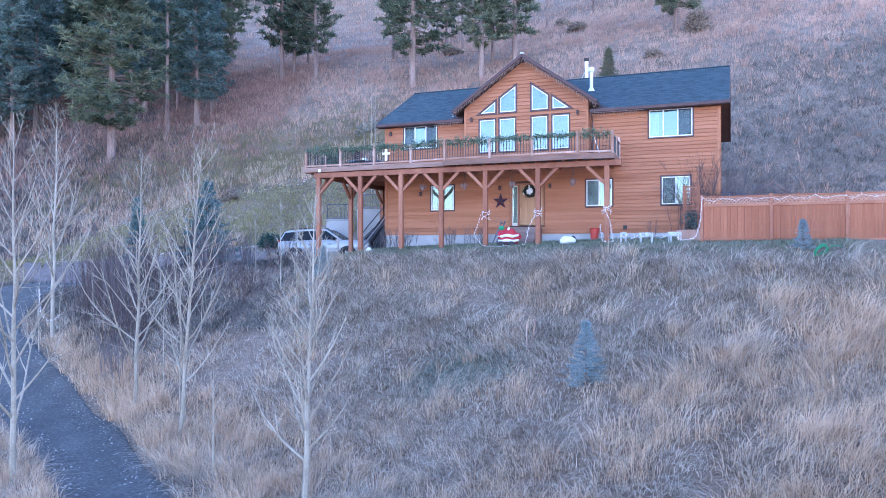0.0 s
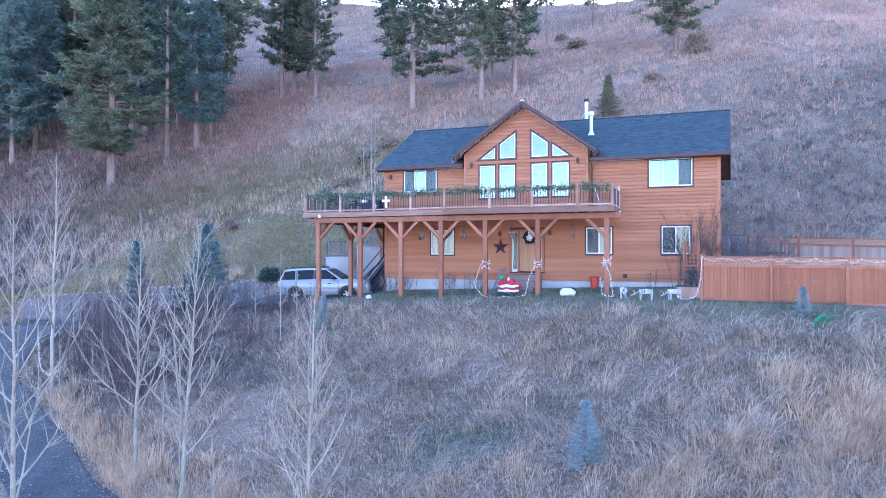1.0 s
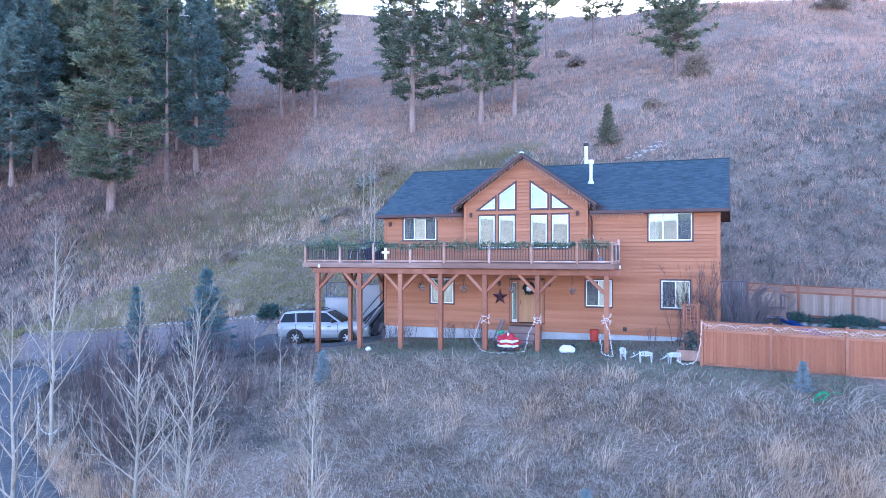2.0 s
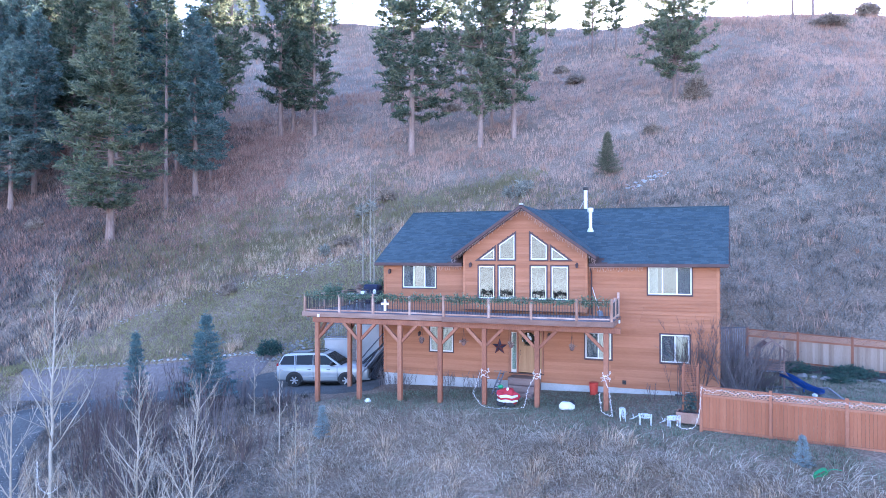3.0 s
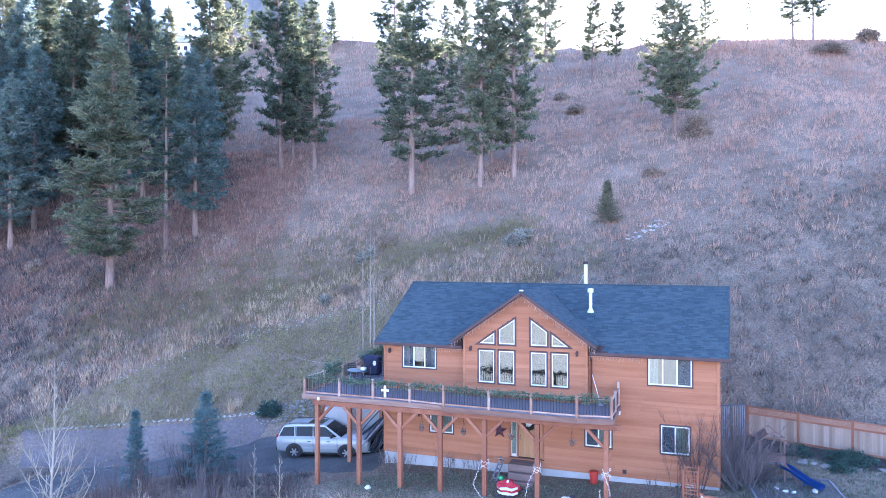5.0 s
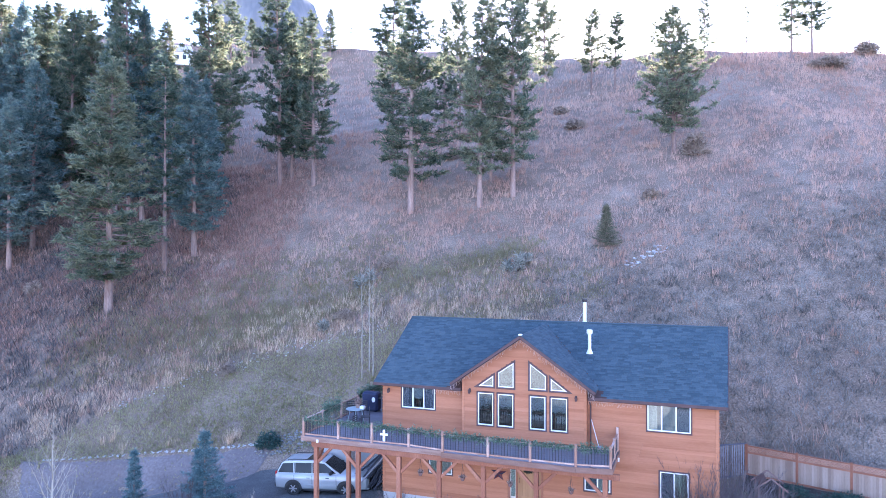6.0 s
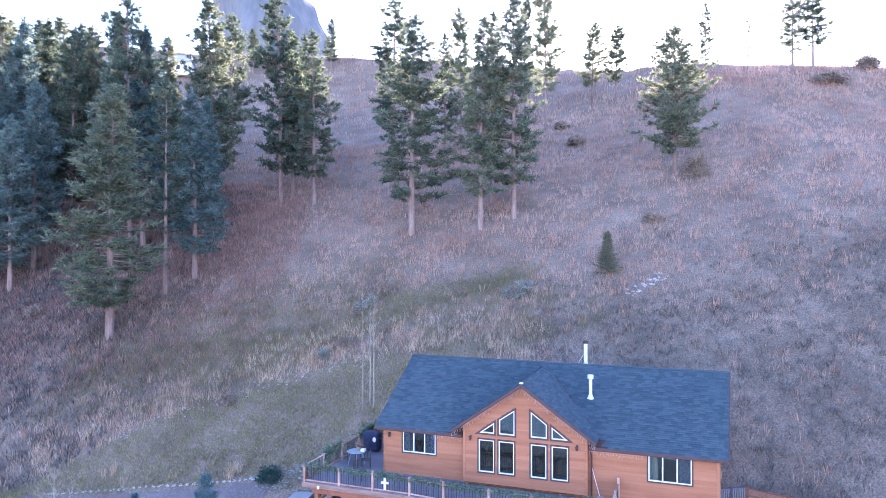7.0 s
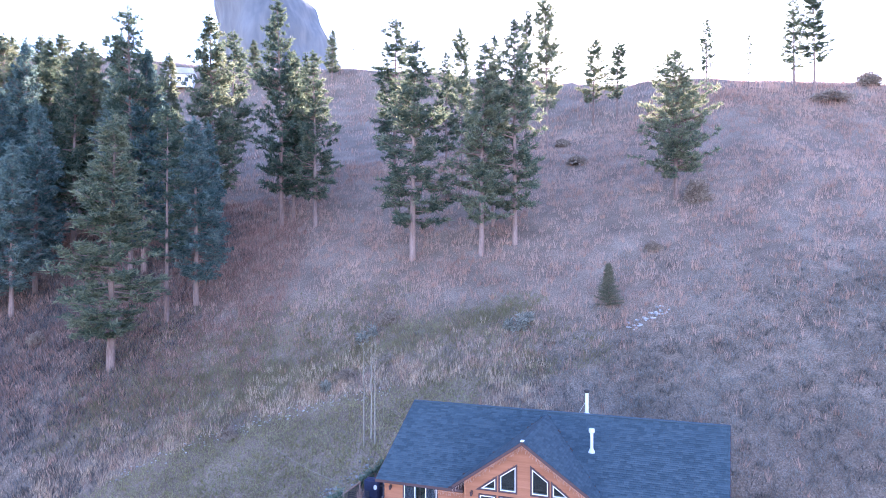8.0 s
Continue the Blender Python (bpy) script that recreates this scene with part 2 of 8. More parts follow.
def land(x, y):
    """Height of the ground: house pad, front slope, bench below, hill behind."""
    x, y = np.asarray(x, dtype=float), np.asarray(y, dtype=float)
    u, v = to_house(x, y)
    uc, vc = np.clip(u, -8, 20), np.clip(v, -8, 9)
    pad = 0.09 + 0.029 * uc + 0.075 * (vc + 2.8) + (-0.55 - 0.075 * (vc + 2.8)) * (1 - np.clip((u + 8) / 8.5, 0, 1) ** 1.6)
    edge = -3.3 - 0.27 * np.clip(u - 7.8, 0, 14) - 0.10 * np.clip(-u - 4, 0, 20)
    drop = np.clip(edge - v, 0, None)
    front = pad - 0.47 * (np.sqrt(drop * drop + 0.5) - 0.7071) * ease(0, 0.1, drop)
    bench = -6.0 - 0.04 * np.clip(-v - 16, 0, 60)
    base = soft_max(front, bench, 0.9)
    crest = np.interp(x, [-85, 0, 25, 60, 110], [172, 168, 140, 115, 100])
    xx, yy = np.clip(x, -70, 42) / 10, (np.clip(y, 20, crest) - 60) / 10
    hill = 11.98 + 1.963 * xx + 5.412 * yy + 0.063 * xx * xx - 0.15 * xx * yy - 0.301 * yy * yy + 0.023 * yy ** 3
    hill = hill - 0.22 * np.clip(y - crest, 0, 200) + 3.5 * np.exp(-((x - 19) / 13) ** 2) * ease(100, 140, y) + 5.3 * ease(15, 50, x) * ease(80, 112, y)
    hill = hill - 1.5 * np.exp(-((x + 9) ** 2 + (y - 52) ** 2) / 75) + 1.5 * np.exp(-((x + 31) ** 2 + (y - 59) ** 2) / 100)
    hill = hill + 0.35 * wave(x, y, 0.21, 1.0) * ease(44, 60, y) + 1.2 * wave(x, y, 0.045, 2.0) * ease(70, 120, y)
    z = soft_max(base, hill, 1.0)
    # the drive comes up in a cut from below: lower ground on its bend, a short bare bank up to the stone row
    z = z - 1.15 * ease(-13, -21, x) * ease(46.0, 43.6, y) * ease(27, 34, y)
    z = z - (0.62 + 0.2 * ease(-12, -24, x)) * ease(46.1, 43.8, y) * ease(41.5, 43.8, y) * ease(-10.5, -13.5, x)
    z = z - 0.38 * np.exp(-((x + 4.9) / 2.2) ** 2 - ((y - 40.4) / 2.0) ** 2)
    z = z + (0.10 * wave(x, y, 0.9, 0.3) + 0.05 * wave(x, y, 2.3, 1.7)) * ease(0.5, 3.0, drop)
    # unseen drop and rise behind the camera, shaped for the window reflections
    far = ease(-140, -620, y) * 95 * (1 + 0.25 * wave(x, y, 0.006, 0.4))
    valley = -44 * ease(-4, -130, y)
    return z + far + valley


def ground_z(x, y):
    return float(land(x, y))


# ---- ground, driveway, far mountain ----
def stepped(stops):
    out = []
    for (a, b, s) in stops:
        out += list(np.arange(a, b, s))
    return np.array(out + [stops[-1][1]])


def ground_material():
    m = material("dry_grass_ground", [(0.125, 0.088, 0.064), (0.235, 0.172, 0.126), (0.39, 0.30, 0.228)], 0.25, 0.95, bump=0.9, fine=9.0, share=0.6, depth=0.08, tight=0.17)
    return m


GROUND_MAT = ground_material()
gx = stepped([(-1400, -200, 100), (-200, -80, 10), (-80, -40, 2.0), (-40, 40, 0.6), (40, 110, 2.0), (110, 200, 10), (200, 1400, 100)])
gy = stepped([(-1400, -200, 75), (-200, 0, 12), (0, 10, 2.0), (10, 70, 0.6), (70, 130, 1.5), (130, 200, 3.0), (200, 400, 20), (400, 2000, 100)])
GX, GY = np.meshgrid(gx, gy)
GZ = land(GX, GY)
nx, ny = len(gx), len(gy)
idx = np.arange(nx * ny).reshape(ny, nx)
quads = np.stack([idx[:-1, :-1], idx[:-1, 1:], idx[1:, 1:], idx[1:, :-1]], -1).reshape(-1, 4)
ground = new("ground", smooth(raw_mesh("ground", np.stack([GX, GY, GZ], -1).reshape(-1, 3), quads, GROUND_MAT)))
tagged(ground, "dry tawny winter grass hillside falling away from the house", "ground", kind="structure")

GRAVEL = material("gravel_drive", [(0.060, 0.060, 0.058), (0.102, 0.102, 0.099), (0.17, 0.168, 0.162)], 0.7, 0.95, bump=1.0, fine=11, share=0.55, depth=0.05)
ROAD_LINE = [(-3.4, 9.2), (-7.7, 16.1), (-10.4, 19.9), (-13.0, 22.8), (-16.3, 26.2), (-19.6, 29.6), (-22.6, 33.8), (-22.6, 37.8), (-18.8, 40.2), (-14.0, 40.5), (-9.5, 40.2), (-5.6, 39.4), (-2.2, 37.6)]


def along(line, n):
    """Points of a smooth line through the given ones, with their sideways direction."""
    pts = []
    for i in range(len(line) - 1):
        p0, p1, p2, p3 = (np.array(line[min(max(k, 0), len(line) - 1)], dtype=float) for k in (i - 1, i, i + 1, i + 2))
        for t in np.linspace(0, 1, n, endpoint=False):
            pts.append(0.5 * (2 * p1 + (p2 - p0) * t + (2 * p0 - 5 * p1 + 4 * p2 - p3) * t * t + (3 * p1 - p0 - 3 * p2 + p3) * t ** 3))
    pts.append(np.array(line[-1], dtype=float))
    pts = np.array(pts)
    d = np.gradient(pts, axis=0)
    d /= np.linalg.norm(d, axis=1)[:, None]
    return pts, np.stack([d[:, 1], -d[:, 0]], 1)


def driveway():
    pts, side = along(ROAD_LINE, 9)
    widths = np.interp(np.arange(len(pts)), [0, 45, 63, 72, 89, len(pts) - 1], [1.25, 1.28, 2.0, 2.9, 3.7, 3.4])
    across = np.linspace(-1, 1, 17)
    V = []
    for p, s, w in zip(pts, side, widths):
        for a in across:
            q = p + s * a * w * (1 + 0.08 * math.sin(p[0] * 1.7 + a * 9))
            rut = -0.03 * math.exp(-((abs(a) - 0.5) / 0.18) ** 2)
            V.append((q[0], q[1], ground_z(q[0], q[1]) + 0.06 + rut - 0.10 * (abs(a) > 0.99)))
    k = len(across)
    n = np.arange(len(pts) * k).reshape(-1, k)
    f = np.stack([n[:-1, :-1], n[:-1, 1:], n[1:, 1:], n[1:, :-1]], -1).reshape(-1, 4)
    ob = new("driveway", smooth(raw_mesh("driveway", V, f, GRAVEL)))
    tagged(ob, "grey gravel driveway with worn wheel ruts climbing to the carport", "driveway", kind="structure")
    return pts, widths


DRIVE_PTS, DRIVE_W = driveway()


def off_drive(x, y, margin=0.2):
    """True where a place lies beside the driveway, not on it."""
    d2 = (DRIVE_PTS[:, 0][None, :] - np.asarray(x)[:, None]) ** 2 + (DRIVE_PTS[:, 1][None, :] - np.asarray(y)[:, None]) ** 2
    return (np.sqrt(d2) > DRIVE_W[None, :] + margin).all(axis=1)


DIRT = material("bare_bank_dirt", [(0.125, 0.102, 0.096), (0.185, 0.152, 0.143), (0.265, 0.225, 0.212)], 0.5, 0.95, bump=0.8, fine=7.0, share=0.5, depth=0.05)


def dirt_bank():
    """The bare cut face between the drive and the stone row."""
    xs = np.linspace(-28.3, -11.2, 90)
    V = []
    for x in xs:
        lo, hi = 42.9 + 0.35 * math.sin(x * 0.9) + 0.2 * math.sin(x * 2.3), 46.1 + 0.08 * math.sin(x * 3.1)
        close = ease(-28.3, -26.8, x) * ease(-11.2, -12.4, x)
        for q in range(9):
            y = hi + (lo - hi) * (q / 8) * (0.15 + 0.85 * float(close))
            V.append((x, y, ground_z(x, y) + (0.035 if 0 < q < 8 else -0.02) + 0.02 * math.sin(x * 5.3 + q * 2.1)))
    n = np.arange(len(V)).reshape(-1, 9)
    f = np.stack([n[:-1, :-1], n[1:, :-1], n[1:, 1:], n[:-1, 1:]], -1).reshape(-1, 4)
    tagged(new("dirt_bank", smooth(raw_mesh("dirt_bank", V, f, DIRT))), "bare grey-brown dirt bank above the gravel driveway", "bank", kind="structure")


dirt_bank()

ROCK = material("grey_cliff_rock", [(0.09, 0.105, 0.125), (0.155, 0.172, 0.195), (0.23, 0.245, 0.262)], 0.012, 0.95, bump=0.6, fine=0.12, stretch=(1, 1, 0.3))


def far_cliff():
    """A steep butte far behind the crest."""
    nu, nv = 70, 50
    V = []
    for j in range(nv):
        t = j / (nv - 1)
        z = -20 + 560 * t
        for i in range(nu):
            s = i / (nu - 1)
            x_left = -270 - 50 * t
            x_right = np.interp(z, [-20, 150, 245, 300, 345, 400, 540], [-20, -92, -128, -150, -172, -235, -262])
            x = x_left + (x_right - x_left) * s
            bulge = 90 * math.sin(math.pi * s) + 14 * noise.noise((x * 0.02, z * 0.006, 1.0)) + 7 * noise.noise((x * 0.09, z * 0.02, 4.0))
            V.append((x + 5 * noise.noise((z * 0.03, s * 3, 7.0)), 860 - bulge + 60 * t, z))
    n = np.arange(nu * nv).reshape(nv, nu)
    f = np.stack([n[:-1, :-1], n[:-1, 1:], n[1:, 1:], n[1:, :-1]], -1).reshape(-1, 4)
    ob = new("far_cliff", raw_mesh("far_cliff", V, f, ROCK))
    tagged(ob, "bare blue-grey rock butte standing far behind the crest", "mountain", kind="structure")


far_cliff()

# unseen pale fields added behind the camera for the window panes to reflect
REFLECTED_FIELD = material("pale_reflected_field", [(0.52, 0.455, 0.385), (0.64, 0.57, 0.485), (0.74, 0.67, 0.58)], 0.006, 0.9, bump=0.0, fine=0.02)
fx, fy = np.meshgrid(np.linspace(-1300, 1300, 60), np.linspace(-1300, -120, 50))
fn = np.arange(fx.size).reshape(fx.shape)
ff = np.stack([fn[:-1, :-1], fn[:-1, 1:], fn[1:, 1:], fn[1:, :-1]], -1).reshape(-1, 4)
tagged(new("valley_field", smooth(raw_mesh("valley_field", np.stack([fx, fy, land(fx, fy) + 4.0], -1).reshape(-1, 3), ff, REFLECTED_FIELD))), "unseen pale field added behind the camera for window reflections", "field", kind="structure")


# ---- the house ----
LENGTH, DEPTH, BASE, EAVE_Z = 16.42, 10.7, 0.92, 6.62
RIDGE_V, RIDGE_Z, OVER = 5.3, 9.60, 0.47
PITCH = (RIDGE_Z - 6.70) / (RIDGE_V + OVER)
GAB_L, GAB_R, GAB_V = 4.55, 10.68, -0.40
GAB_MID = (GAB_L + GAB_R) / 2
GAB_PITCH = 0.70
house = thing("house", HOUSE, "two-storey cedar-sided house with dark shingle roof and window gable", "house")


def window_hole(u0, u1, z0, z1):
    return (u0, u1, z0, z1)


UPPER_LEFT, UPPER_RIGHT = window_hole(1.10, 2.93, 5.40, 6.58), window_hole(13.38, 15.26, 5.29, 6.57)
LOW_LEFT, LOW_MID, LOW_RIGHT = window_hole(2.62, 3.86, 2.17, 3.43), window_hole(10.52, 11.72, 2.21, 3.45), window_hole(13.93, 15.16, 2.21, 3.47)
DOOR_HOLE = (6.80, 8.52, 1.32, 3.40)
FRONT_HOLES = [UPPER_LEFT, UPPER_RIGHT, LOW_LEFT, LOW_MID, LOW_RIGHT, DOOR_HOLE]
GABLE_RECTS = [(5.36, 6.15), (6.38, 7.16), (7.98, 8.74), (8.99, 9.77)]
RECT_Z = (4.96, 6.55)
GABLE_SHAPES = [
    [(5.40, 6.88), (6.16, 6.88), (6.16, 7.43)],
    [(6.40, 6.88), (7.18, 6.88), (7.18, 8.11), (6.40, 7.58)],
    [(7.98, 6.88), (8.76, 6.88), (8.76, 7.55), (7.98, 8.11)],
    [(8.99, 6.88), (9.78, 6.88), (8.99, 7.46)],
]


def shape_span(shape, z):
    """The span in u that a window shape takes up at a height, or nothing."""
    xs = []
    for (a, za), (b, zb) in zip(shape, shape[1:] + shape[:1]):
        if za != zb and min(za, zb) <= z <= max(za, zb):
            xs.append(a + (b - a) * (z - za) / (zb - za))
    return (min(xs), max(xs)) if len(xs) > 1 else None


def cut_spans(u0, u1, spans):
    """What is left of a course from u0 to u1 once the openings are taken out."""
    left = [(u0, u1)]
    for a, b in spans:
        nxt = []
        for p, q in left:
            if b <= p or a >= q:
                nxt.append((p, q))
            else:
                if a - p > 0.02:
                    nxt.append((p, a))
                if q - b > 0.02:
                    nxt.append((b, q))
        left = nxt
    return left


def siding_board(parent, u0, u1, v, z0, z1, lean0=0.0, lean1=0.0, axis="u"):
    """One lap board: thick foot, thin head; ends may be cut at a rake."""
    prof = [(0.0, z0), (-0.048, z0), (-0.010, z1), (0.0, z1)]
    bm = bmesh.new()
    ends = []
    for e, lean in ((u0, lean0), (u1, lean1)):
        ring = []
        for dv, z in prof:
            uu = e + lean * (z - z0)
            ring.append(bm.verts.new((uu, v + dv, z) if axis == "u" else (v - dv if axis == "+" else v + dv, uu, z)))
        ends.append(ring)
    bm.faces.new(ends[0])
    bm.faces.new(ends[1][::-1])
    for i in range(4):
        j = (i + 1) % 4
        bm.faces.new((ends[0][j], ends[0][i], ends[1][i], ends[1][j]))
    bmesh.ops.recalc_face_normals(bm, faces=bm.faces[:])
    return part("siding_board", bm, CEDAR, parent)


COURSE = 0.172


def backing(name, spans_at, u0, u1, v0, v1, levels):
    """The solid wall behind the boards, in courses between levels, with its openings left free."""
    bm = bmesh.new()
    for a, b in zip(levels, levels[1:]):
        for p, q in spans_at((a + b) / 2):
            box(bm, p, q, v0, v1, a, b)
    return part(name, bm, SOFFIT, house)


def front_spans(z):
    return cut_spans(0.0, LENGTH, [(h[0], h[1]) for h in FRONT_HOLES if h[2] < z < h[3]])


levels = sorted({BASE, EAVE_Z} | {h[i] for h in FRONT_HOLES for i in (2, 3)})
wall_front = backing("wall", front_spans, 0, LENGTH, 0.0, 0.18, levels)
z = BASE
while z < EAVE_Z - 0.02:
    top = min(z + COURSE, EAVE_Z)
    holes = [(h[0] - 0.02, h[1] + 0.02) for h in FRONT_HOLES if h[2] - 0.12 < z < h[3] + 0.02 - 0.08]
    if z > 4.55:
        holes.append((GAB_L + 0.02, GAB_R - 0.02))
    for a, b in cut_spans(0.06, LENGTH - 0.06, holes):
        # long runs are made of several boards
        run, n = b - a, max(1, int(round((b - a) / 4.2)))
        cuts = [a + run * (k + (0.25 * math.sin(z * 37 + k) if 0 < k < n else 0)) / n for k in range(n + 1)]
        for c0, c1 in zip(cuts, cuts[1:]):
            siding_board(wall_front, c0 + 0.002, c1 - 0.002, 0.0, z, top)
    z = top

# gable wall standing proud of the front
def gable_limits(z):
    cut = max(0.0, (z - 7.18) / GAB_PITCH)
    return GAB_L + cut, GAB_R - cut


def gable_spans(z):
    a, b = gable_limits(z)
    spans = [(r[0], r[1]) for r in GABLE_RECTS if RECT_Z[0] < z < RECT_Z[1]]
    spans += [s for s in (shape_span(sh, z) for sh in GABLE_SHAPES) if s]
    return cut_spans(a, b, spans) if b - a > 0.05 else []


glevels = sorted({4.36, RECT_Z[0], RECT_Z[1], 6.88} | {round(6.88 + 0.05 * k, 3) for k in range(1, 50)})
wall_gable = backing("wall", gable_spans, GAB_L, GAB_R, GAB_V, GAB_V + 0.16, glevels)
for a, b in ((GAB_L, GAB_L + 0.14), (GAB_R - 0.14, GAB_R)):
    part("return_wall", boxed(a, b, GAB_V + 0.16, 0.0, 4.36, 7.15), CEDAR, house)
z = 4.40
while z < 9.25:
    top = z + COURSE
    a, b = gable_limits(top)
    a0, b0 = gable_limits(z)
    if b - a < 0.15:
        break
    lo = [(r[0] - 0.02, r[1] + 0.02) for r in GABLE_RECTS if RECT_Z[0] - 0.12 < z < RECT_Z[1] - 0.06]
    for sh in GABLE_SHAPES:
        ss = [s for s in (shape_span(sh, zz) for zz in (z + 0.02, z + 0.10, z + 0.19)) if s]
        if ss:
            lo.append((min(s[0] for s in ss) - 0.01, max(s[1] for s in ss) + 0.01))
    for p, q in cut_spans(a0, b0, lo):
        siding_board(wall_gable, p + 0.002, q - 0.002, GAB_V, z, top, (a - a0) / COURSE if p == a0 else 0.0, (b - b0) / COURSE if q == b0 else 0.0)
    z = top

# side and rear walls
for side, u in (("-", 0.0), ("+", LENGTH)):
    bm = bmesh.new()
    s = 0.18 if side == "-" else -0.18
    box(bm, min(u, u + s), max(u, u + s), 0.18, DEPTH, BASE, EAVE_Z)
    v = [bm.verts.new((uu, vv, zz)) for uu in (u, u + s) for vv, zz in ((0.0, EAVE_Z), (DEPTH, EAVE_Z), (RIDGE_V, RIDGE_Z - 0.18))]
    for f in ((0, 1, 2), (5, 4, 3), (0, 3, 4, 1), (1, 4, 5, 2), (2, 5, 3, 0)):
        bm.faces.new([v[i] for i in f])
    w = part("wall", bm, SOFFIT, house)
    z = BASE
    while z < RIDGE_Z - 0.45:
        top = z + COURSE
        inset = max(0.0, (top - EAVE_Z) / PITCH)
        siding_board(w, 0.0 + inset, DEPTH - inset, u, z, top, axis="+" if side == "+" else "-")
        z = top
part("wall", boxed(0, LENGTH, DEPTH - 0.18, DEPTH, BASE, EAVE_Z), CEDAR, house)
bm = boxed(0.02, LENGTH - 0.02, 0.02, 0.24, -0.6, BASE)
box(bm, 0.02, 0.24, 0.24, DEPTH - 0.02, -0.6, BASE)
box(bm, LENGTH - 0.24, LENGTH - 0.02, 0.24, DEPTH - 0.02, -0.6, BASE)
box(bm, 0.24, LENGTH - 0.24, DEPTH - 0.24, DEPTH - 0.02, -0.6, BASE)
part("foundation", bm, CONCRETE, house, "pale concrete foundation")
for u in (0.0, LENGTH - 0.13):
    part("corner_board", boxed(u, u + 0.13, -0.045, 0.10, BASE, EAVE_Z, bevel=0.008), CEDAR, house)
for u in (GAB_L, GAB_R - 0.12):
    part("corner_board", boxed(u - 0.006, u + 0.126, GAB_V - 0.045, GAB_V + 0.10, 4.38, 7.1, bevel=0.008), CEDAR, house)

for u, v, zt in ((10.82, -0.09, 6.45),):
    bm = bmesh.new()
    tube(bm, [(u, v - 0.3, zt), (u, v, zt - 0.25), (u, v, (4.3 if u < 12 else 0.9))], 0.035, 8)
    part("downspout", bm, TRIM, house)

# rooms behind the glass
part("floor", boxed(0.2, LENGTH - 0.2, 0.2, DEPTH - 0.2, 1.12, 1.22), ROOM, house, "interior floor of the lower storey")
part("floor", boxed(0.2, LENGTH - 0.2, 0.2, DEPTH - 0.2, 4.05, 4.20), ROOM, house, "interior floor of the upper storey")
part("inner_wall", boxed(0.2, LENGTH - 0.2, 5.0, 5.1, 1.24, 4.03), ROOM, house)
part("inner_wall", boxed(0.2, LENGTH - 0.2, 5.6, 5.7, 4.22, 6.6), ROOM, house)
part("inner_ceiling", boxed(0.2, 4.5, 0.2, DEPTH - 0.2, 6.63, 6.68), ROOM, house)
part("inner_ceiling", boxed(10.7, LENGTH - 0.2, 0.2, DEPTH - 0.2, 6.63, 6.68), ROOM, house)


def window(u0, u1, z0, z1, v, lites, wall, label, glass=GLASS):
    """White sliding window with dark trim round it; lites in equal widths."""
    w = new("window")
    w.parent = house
    w["label"] = label
    t = 0.065
    bm = bmesh.new()
    box(bm, u0 - t, u1 + t, v - 0.055, v + 0.02, z1, z1 + t, bevel=0.006)
    box(bm, u0 - t, u1 + t, v - 0.055, v + 0.02, z0 - t, z0, bevel=0.006)
    box(bm, u0 - t, u0, v - 0.052, v + 0.02, z0, z1, bevel=0.006)
    box(bm, u1, u1 + t, v - 0.052, v + 0.02, z0, z1, bevel=0.006)
    part("trim", bm, TRIM, w, "dark brown window trim")
    bm = bmesh.new()
    s = 0.055
    box(bm, u0, u1, v - 0.035, v + 0.05, z1 - s, z1, bevel=0.006)
    box(bm, u0, u1, v - 0.035, v + 0.05, z0, z0 + s, bevel=0.006)
    box(bm, u0, u0 + s, v - 0.033, v + 0.05, z0 + s, z1 - s, bevel=0.006)
    box(bm, u1 - s, u1, v - 0.033, v + 0.05, z0 + s, z1 - s, bevel=0.006)
    part("window_frame", bm, WHITE, w, "white vinyl window frame")
    for k in range(1, lites):
        um = u0 + (u1 - u0) * k / lites
        part("mullion", boxed(um - 0.03, um + 0.03, v - 0.034, v + 0.045, z0 + s, z1 - s, bevel=0.006), WHITE, w)
    for k in range(lites):
        a, b = u0 + (u1 - u0) * k / lites + 0.03, u0 + (u1 - u0) * (k + 1) / lites - 0.03
        p = part("pane", boxed(a, b, v + 0.004 + 0.012 * (k % 2), v + 0.010 + 0.012 * (k % 2), z0 + s - 0.01, z1 - s + 0.01), glass, w)
        p.visible_shadow = False
    return w


def curtain(parent, u0, u1, z0, z1, v):
    bm = bmesh.new()
    n = 24
    rows = [[bm.verts.new((u0 + (u1 - u0) * i / n, v + 0.014 * math.sin(i * 1.7), z)) for i in range(n + 1)] for z in (z0, z1)]
    for i in range(n):
        bm.faces.new((rows[0][i], rows[0][i + 1], rows[1][i + 1], rows[1][i]))
    bmesh.ops.solidify(bm, geom=bm.faces[:], thickness=0.006)
    part("curtain", bm, CURTAIN, parent, "pale gathered curtain behind the glass")


wl_ = window(*UPPER_LEFT, 0.0, 3, wall_front, "white three-pane slider with dark trim")
wr_ = window(*UPPER_RIGHT, 0.0, 3, wall_front, "white three-pane slider with dark trim")
ll_ = window(*LOW_LEFT, 0.0, 2, wall_front, "white two-pane slider with pale blind and dark trim", CLEAR_GLASS)
lm_ = window(*LOW_MID, 0.0, 2, wall_front, "white two-pane slider with pale blind and dark trim", CLEAR_GLASS)
lr_ = window(*LOW_RIGHT, 0.0, 2, wall_front, "white two-pane slider with pale curtain behind", CLEAR_GLASS)
curtain(lr_, 14.52, 15.15, 2.18, 3.46, 0.07)
curtain(lr_, 13.94, 14.50, 2.18, 3.46, 0.16)
curtain(ll_, 2.64, 3.22, 2.2, 3.42, 0.12)
curtain(ll_, 3.26, 3.85, 2.2, 3.42, 0.07)
